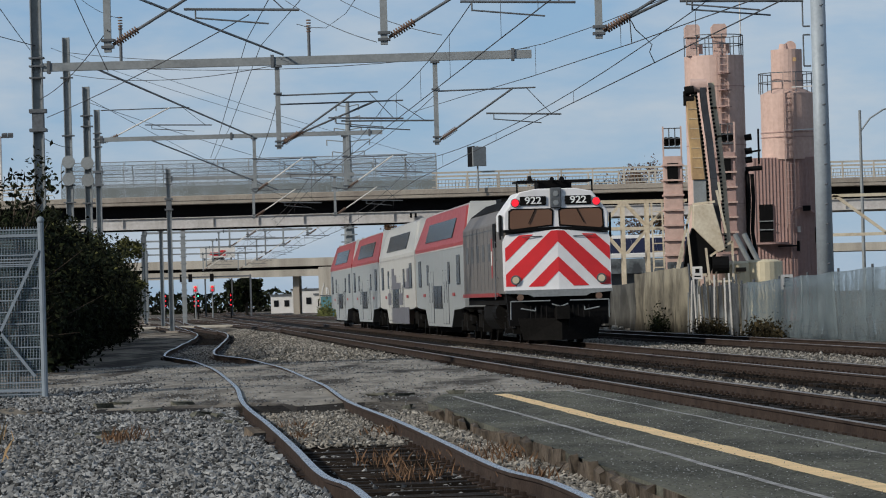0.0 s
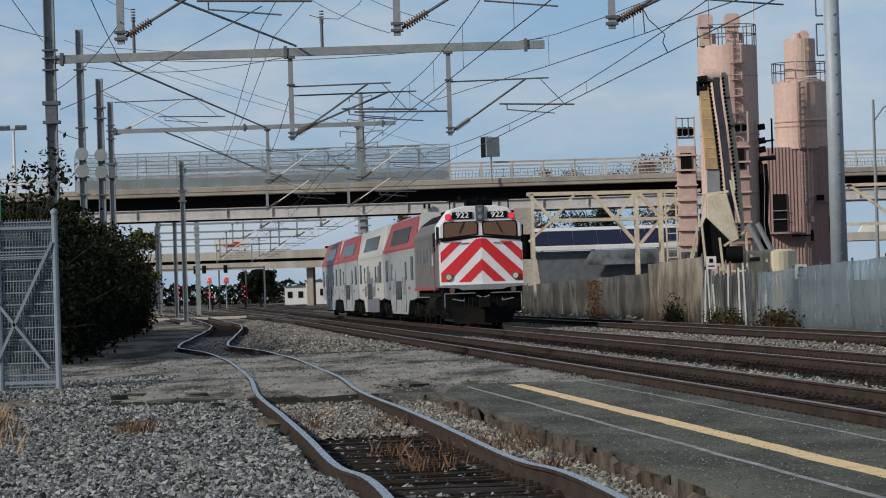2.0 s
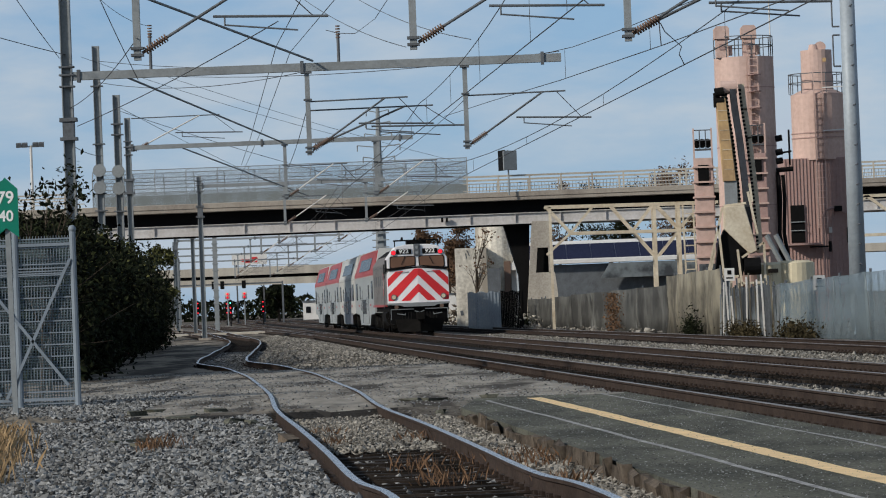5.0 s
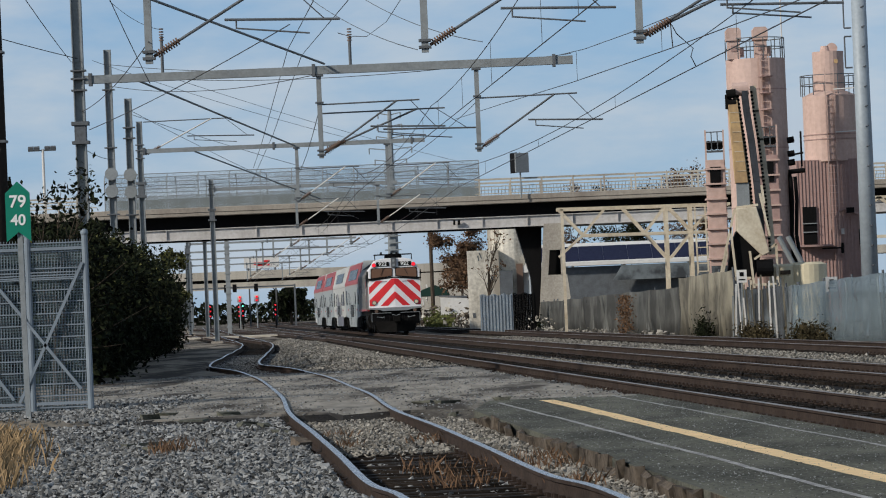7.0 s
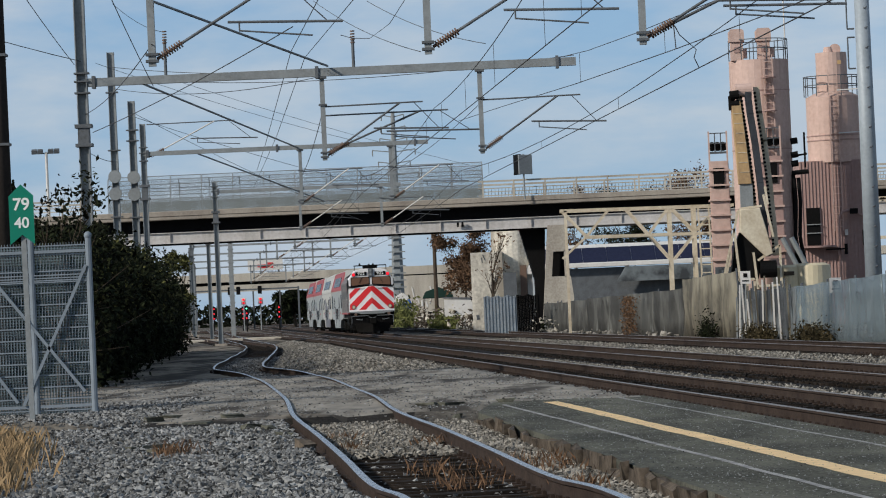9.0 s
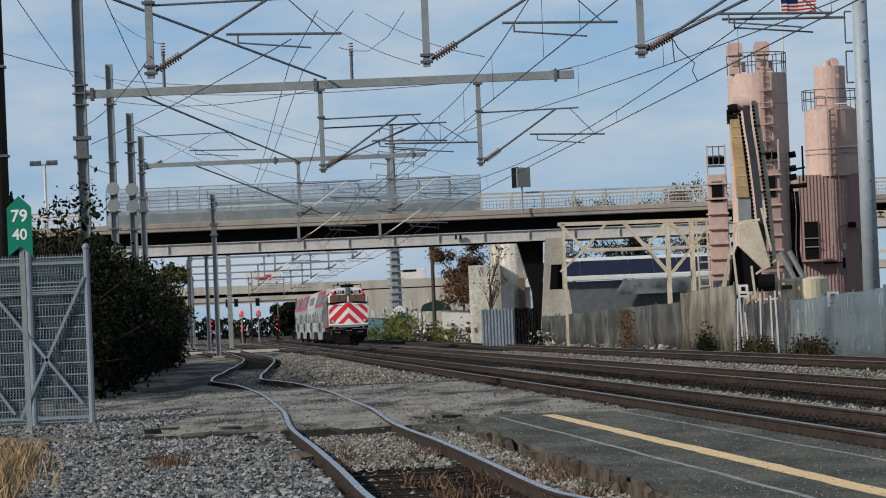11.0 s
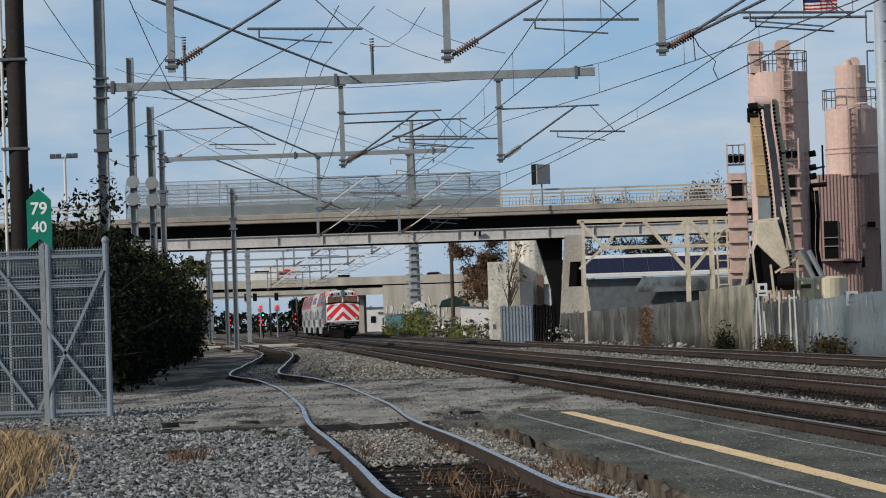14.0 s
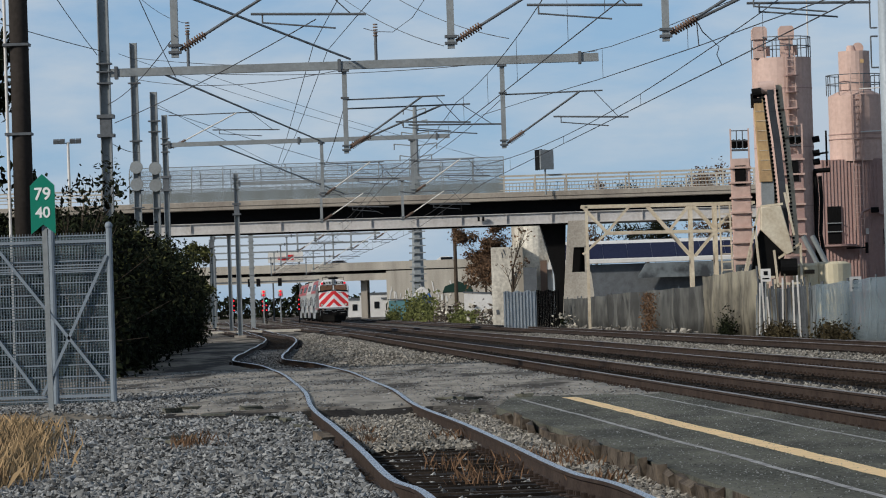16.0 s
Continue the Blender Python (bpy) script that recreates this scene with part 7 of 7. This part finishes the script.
stones("scrap_heap", 900, scraps(300, 440, 4.2, 0.7), 0.12, 0.5, M_TIMBER, "heap of brown timber and branches along the far fence", 14)
stones("rubbish_heap", 160, scraps(240, 256, 3.2, 0.45), 0.08, 0.3, M_LIMEWASH, "pale rubbish strewn round the bridge pier", 15)
stones("rubbish_heap", 220, scraps(180, 256, 3.1, 0.1), 0.1, 0.35, M_STONE_PALE, "lumps of pale rubble along the fence foot", 16)
over = thing("far_overpass", pose(0, 640, 0), "beige concrete overpass far down the line", "bridge")
for y in (0.15, 15.85):
    bm = B()
    box(bm, 500, 0.3, 1.3, -40, y, 7.5)
    part("parapet", bm, M_CONCRETE_PALE, over)
bm = B()
box(bm, 500, 15.3, 0.35, -40, 8, 7.55)
part("deck", bm, M_CONCRETE, over)
# near-black slab paints the shadow line under the far deck
bm = B()
box(bm, 110, 14, 0.5, -60, 8.5, 7.0)
part("deck_shadow", bm, M_UNDER, over)
bm = B()
box(bm, 80, 0.8, 1.1, -59.5, 0.6, 5.9)
part("beam", bm, M_CONCRETE_PALE, over)
bm = B()
box(bm, 22, 14, 7.6, -8.8, 7, -0.3)
part("abutment", bm, M_CONCRETE_PALE, over, "long cream abutment wall with faded paint marks")
for x in (-50, -23.5):
    bm = B()
    box(bm, 1.0, 12, 6.3, x, 8, -0.3)
    part("pier", bm, M_CONCRETE, over)
rng = random.Random(8)
for k in range(26):
    bm = B()
    box(bm, rng.uniform(0.1, 0.35), 0.05, rng.uniform(0.4, 2.0), -19.4 + k * 0.42, -0.05, rng.uniform(2.0, 4.0), 0, rng.uniform(-14, 14), 0)
    part("paint_mark", bm, M_WHITE, over)
M_TEAL = surface("teal_panel", (0.12, 0.27, 0.30), 0.7, amount=0.5, patch=0.8)
M_BLUE = surface("blue_tarp", (0.05, 0.16, 0.5), 0.6, amount=0.5, patch=1.5)
M_GREEN_TARP = surface("green_tarp", (0.02, 0.05, 0.04), 0.7, amount=0.5, patch=1.5)
for name, sx, sz, x, y, z, mat, lab in (("painted_shed", 3.4, 2.6, -13.6, 502, 0, M_TEAL, "low teal painted shed by the far tracks"),
                                        ("tarp_shelter", 3.1, 1.1, -5.2, 396, 3.0, M_GREEN_TARP, "dark green tarpaulin shelter roof"),
                                        ("tarp_bundle", 1.2, 1.1, -9.0, 436, 2.1, M_BLUE, "crumpled blue tarpaulin over a heap"),
                                        ("white_shed", 3.4, 2.7, -2.4, 352, 0, M_WHITE, "low white boarded shed"),
                                        ("pale_tent", 2.0, 1.1, -10.0, 452, 2.9, M_WHITE, "pale canvas tent roof")):
    t = thing(name, pose(x, y, -0.3), lab, "shelter")
    bm = B()
    if z:
        prism(bm, [(-sx / 2, z), (sx / 2, z), (sx / 2 - 0.2, z + sz * 0.5), (0.1, z + sz), (-sx / 2 + 0.3, z + sz * 0.6)], -1, 1)
        part("cover", bm, mat, t, bevel=0.06)
        for q in (-0.45, 0.45):
            bm = B()
            bar(bm, (q * sx, 0, 0), (q * sx, 0, z + 0.1), 0.1)
            part("leg", bm, M_BARK, t)
    else:
        box(bm, sx, 2, sz)
        part("wall", bm, mat, t)
        bm = B()
        box(bm, sx + 0.2, 2.2, 0.12, 0, 0, sz, 0, 3, 0)
        part("roof", bm, M_GALV_DARK, t)
# low far buildings and woods past the overpass
for i, (x, y, w, h, m) in enumerate(((-28, 760, 9, 3.4, M_WHITE), (-24, 720, 6, 4.2, M_WHITE), (-76, 820, 14, 5, M_CONCRETE_PALE), (-20, 690, 4, 3.2, M_WHITE), (-75, 900, 16, 6, M_FENCE_SHEET))):
    t = thing("far_building", pose(x, y, -0.3), "small far flat-roofed building near the tracks", "building")
    bm = B()
    box(bm, w, 8, h)
    part("wall", bm, m, t)
    bm = B()
    box(bm, w + 0.4, 8.4, 0.3, 0, 0, h)
    part("roof", bm, M_GALV_DARK, t)
    for k in range(int(w / 2)):
        bm = B()
        box(bm, 0.9, 0.1, 1.2, -w / 2 + 1 + k * 2, -4.02, h * 0.4)
        part("window", bm, M_GLASS, t)


def far_woods(g):
    x = g.uniform(-170, 60)
    h = 4.6 + 2.5 * noise.noise((x * 0.06, 1, 1)) + 2 * noise.noise((x * 0.25, 2, 2))
    return x, 1000 + g.normal(0, 6), g.uniform(-0.2, 1) * h


tree(-34.34, 700, 7.6, 2.6, M_LEAF, "dense dark green tree far down the line", 9000, 61, 0.4, 0.3, 0.2)
leaves("far_woods", 9000, far_woods, 0.8, M_LEAF, "dark far line of trees at the horizon", 51)
for k, (x, y, z, m) in enumerate(((-37.4, 600, 3.3, M_REDLAMP), (-36.0, 640, 3.2, M_REDLAMP), (-33.0, 600, 3.2, M_REDLAMP), (-28.6, 600, 3.2, M_REDLAMP))):
    t = thing("rail_signal", pose(x, y - 60, -0.3), "tall railway signal with lit red lamps", "signal", "far signals")
    bm = B()
    rod(bm, (0, 0, 0), (0, 0, z), 0.09)
    part("mast", bm, M_BLACK, t)
    bm = B()
    box(bm, 0.4, 0.2, 1.8, 0, 0.12, z - 1.5)
    part("backboard", bm, M_BLACK, t)
    for q in range(3):
        bm = B()
        rod(bm, (0, -0.1, z - 1.3 + q * 0.65), (0, 0.05, z - 1.3 + q * 0.65), 0.1, seg=12)
        part("lamp", bm, M_GREENLAMP if (k == 2 and q == 2) else m, t)

board = thing("billboard", pose(-37.04, 662, 8.0), "wide white billboard with red lettering bars beyond the overpass", "billboard")
bm = B()
box(bm, 5.8, 0.2, 1.9, 0, 0, 1.45)
panel = part("panel", bm, M_WHITE, board)
for x, w, z in ((-0.6, 1.4, 0.5), (0.9, 1.0, 0.8), (0.2, 2.2, 0.35)):
    bm = B()
    box(bm, w, 0.05, 0.45, x, -0.13, 1.45 + z)
    part("red_bar", bm, M_RED, panel)
for x in (-2.2, 2.2):
    bm = B()
    bar(bm, (x, 0.2, -8.2), (x, 0.2, 2.90), 0.25)
    part("post", bm, M_GALV_DARK, board)
sigs = thing("signal_bridge", pose(0, 560, 0), "slender signal bridge with black signal heads over the tracks", "signal")
bm = B()
bar(bm, (-41.84, 0, 5.59), (-26.84, 0, 5.59), 0.22)
part("beam", bm, M_GALV_DARK, sigs)
for x in (-41.84, -26.84):
    bm = B()
    bar(bm, (x, 0, -0.2), (x, 0, 5.79), 0.25)
    part("leg", bm, M_GALV_DARK, sigs)
for x in (-36.44, -35.24, -32.24):
    bm = B()
    box(bm, 0.55, 0.4, 1.1, x, -0.2, 4.94)
    part("signal_head", bm, M_BLACK, sigs)
for x in (-34.71, -32.33):
    sm = thing("rail_signal", pose(x, 562, -0.3), "tall railway signal with lit red lamps", "signal", "far signals")
    bm = B()
    rod(bm, (0, 0, 0), (0, 0, 4.25), 0.09)
    part("mast", bm, M_GALV, sm)
    bm = B()
    box(bm, 0.7, 0.2, 1.0, 0, 0.1, 4.25 - 0.5)
    part("backboard", bm, M_WHITE, sm)
    for q in (0.0, 0.45):
        bm = B()
        rod(bm, (0, -0.1, 4.25 - 0.2 + q), (0, 0.02, 4.25 - 0.2 + q), 0.16, seg=12)
        part("lamp", bm, M_REDLAMP, sm)
bm = B()
box(bm, 13.0, 9.0, 0.2, 0, 0, 0)
tagged(part("concrete_slab", bm, M_CONCRETE_PALE, at=pose(-22.70, 314.0, -0.24), bevel=0.03), "long pale concrete slab lying beside the yard tracks", "slab")

# ---- flag on the silo: slices that sway ----
flagpole = thing("flagpole", pose(15.62, 205, 13.4), "thin white flagpole on the silo roof", "flagpole")
bm = B()
rod(bm, (0, 0, 0), (0, 0, 4.6), 0.035)
part("pole", bm, M_WHITE, flagpole)
flag = thing("flag", pose(15.63, 205, 16.5), "red and white striped flag with blue canton in the wind", "flag")
M_FLAG_BLUE = surface("flag_blue", (0.02, 0.025, 0.1), 0.8, amount=0.2, bump=0)
M_FLAG_RED = surface("flag_red", (0.42, 0.03, 0.05), 0.8, amount=0.2, bump=0)
FLAG = []
for k in range(6):
    w = 0.3
    hub = new("slice", raw_mesh("slice", [], [], M_WHITE))
    hub.parent = flag
    verts = []
    bm = B()
    for j in range(13):
        if k < 3 and j > 5:
            continue
        if j % 2:
            box(bm, w + 0.015, 0.012, 0.092, w / 2, 0, j * 0.092)
    white = mesh_of("slice", bm, M_WHITE)
    hub.data = white
    bm = B()
    for j in range(0, 13, 2):
        if k < 3 and j > 5:
            continue
        box(bm, w + 0.015, 0.012, 0.092, w / 2, 0, j * 0.092)
    part("red_stripe", bm, M_FLAG_RED, hub)
    if k < 3:
        bm = B()
        box(bm, w + 0.015, 0.014, 0.645, w / 2, 0, 0.552)
        part("canton", bm, M_FLAG_BLUE, hub)
    FLAG.append((hub, k))

# ---- vehicles on the far overpass ----
def vehicle(name, L, H, body, label):
    t = thing(name, pose(0, 0, 0), label, "car")
    bm = B()
    if name == "van":
        prism(bm, [(-L / 2, 0.35), (L / 2, 0.35), (L / 2, 1.2), (L / 2 - 0.9, H), (-L / 2 + 0.2, H), (-L / 2, H - 0.3)], -0.95, 0.95)
    else:
        prism(bm, [(-L / 2, 0.35), (L / 2, 0.35), (L / 2, 0.8), (L / 2 - 1.1, 0.95), (L / 2 - 1.9, H), (-L / 2 + 1.2, H), (-L / 2 + 0.5, 0.95), (-L / 2, 0.9)], -0.9, 0.9)
    part("body", bm, body, t, bevel=0.06)
    bm = B()
    box(bm, L * 0.42, 1.92, 0.4, -0.1, 0, H - 0.5)
    part("windows", bm, M_GLASS, t)
    for x in (-L * 0.32, L * 0.32):
        for y in (-0.85, 0.85):
            bm = B()
            rod(bm, (x, y - 0.1, 0.33), (x, y + 0.1, 0.33), 0.33, seg=14)
            part("wheel", bm, M_BLACK, t)
    return t


VEHICLES = [(vehicle("van", 5.6, 2.6, M_WHITE, "white delivery van on the far overpass"), 12.5, -26.2, -9.0),
            (vehicle("car", 4.5, 1.45, M_WHITE, "white saloon car on the far overpass"), 14.5, -22.0, 8.0),
            (vehicle("car", 4.5, 1.45, M_GREY_BLOCK, "dark saloon car on the far overpass"), 14.5, -16.0, -8.0),
            (vehicle("car", 4.6, 1.5, M_WHITE, "pale car on the far overpass"), 1.5, -23.9, 8.0)]


# ---- what moves ----
def train_y(t):
    return 121.6 + 17.12 * t + 0.176 * t * t


def motions():
    for car, lead in TRAIN:
        rows = []
        for i in range(33):
            t = i * 0.5
            p = on(T2, train_y(t)) + ALONG * lead
            rows.append((t, pose(p.x, p.y, 0, 0, 0, TURN)))
        walk(car, rows)
    for wheels, place, radius in WHEELSETS:  # each wheel turns as it rolls
        rows, n = [], 480
        for i in range(n + 1):
            t = 16.0 * i / n
            run = (train_y(t) - train_y(0)) / math.cos(radians(TURN))
            rows.append((t, pose(*place, -math.degrees(run / radius))))
        walk(wheels, rows)
    for hub, k in FLAG:
        walk(hub, [(i * 0.5, pose(k * 0.295, 0.07 * math.sin(k * 1.1 - i * 1.5), 0.02 * math.sin(k - i), 0, 1.5 * math.sin(i * 0.8), 14 * math.cos(k * 1.1 - i * 1.5)))
                   for i in range(33)])
    for car, t0, x0, v in VEHICLES:
        walk(car, [(t, pose(x0 + v * (t - t0), 644 if v > 0 else 650, 7.9, 0, 0, 0 if v > 0 else 180)) for t in (0, 4, 8, 12, 16)])


motions()
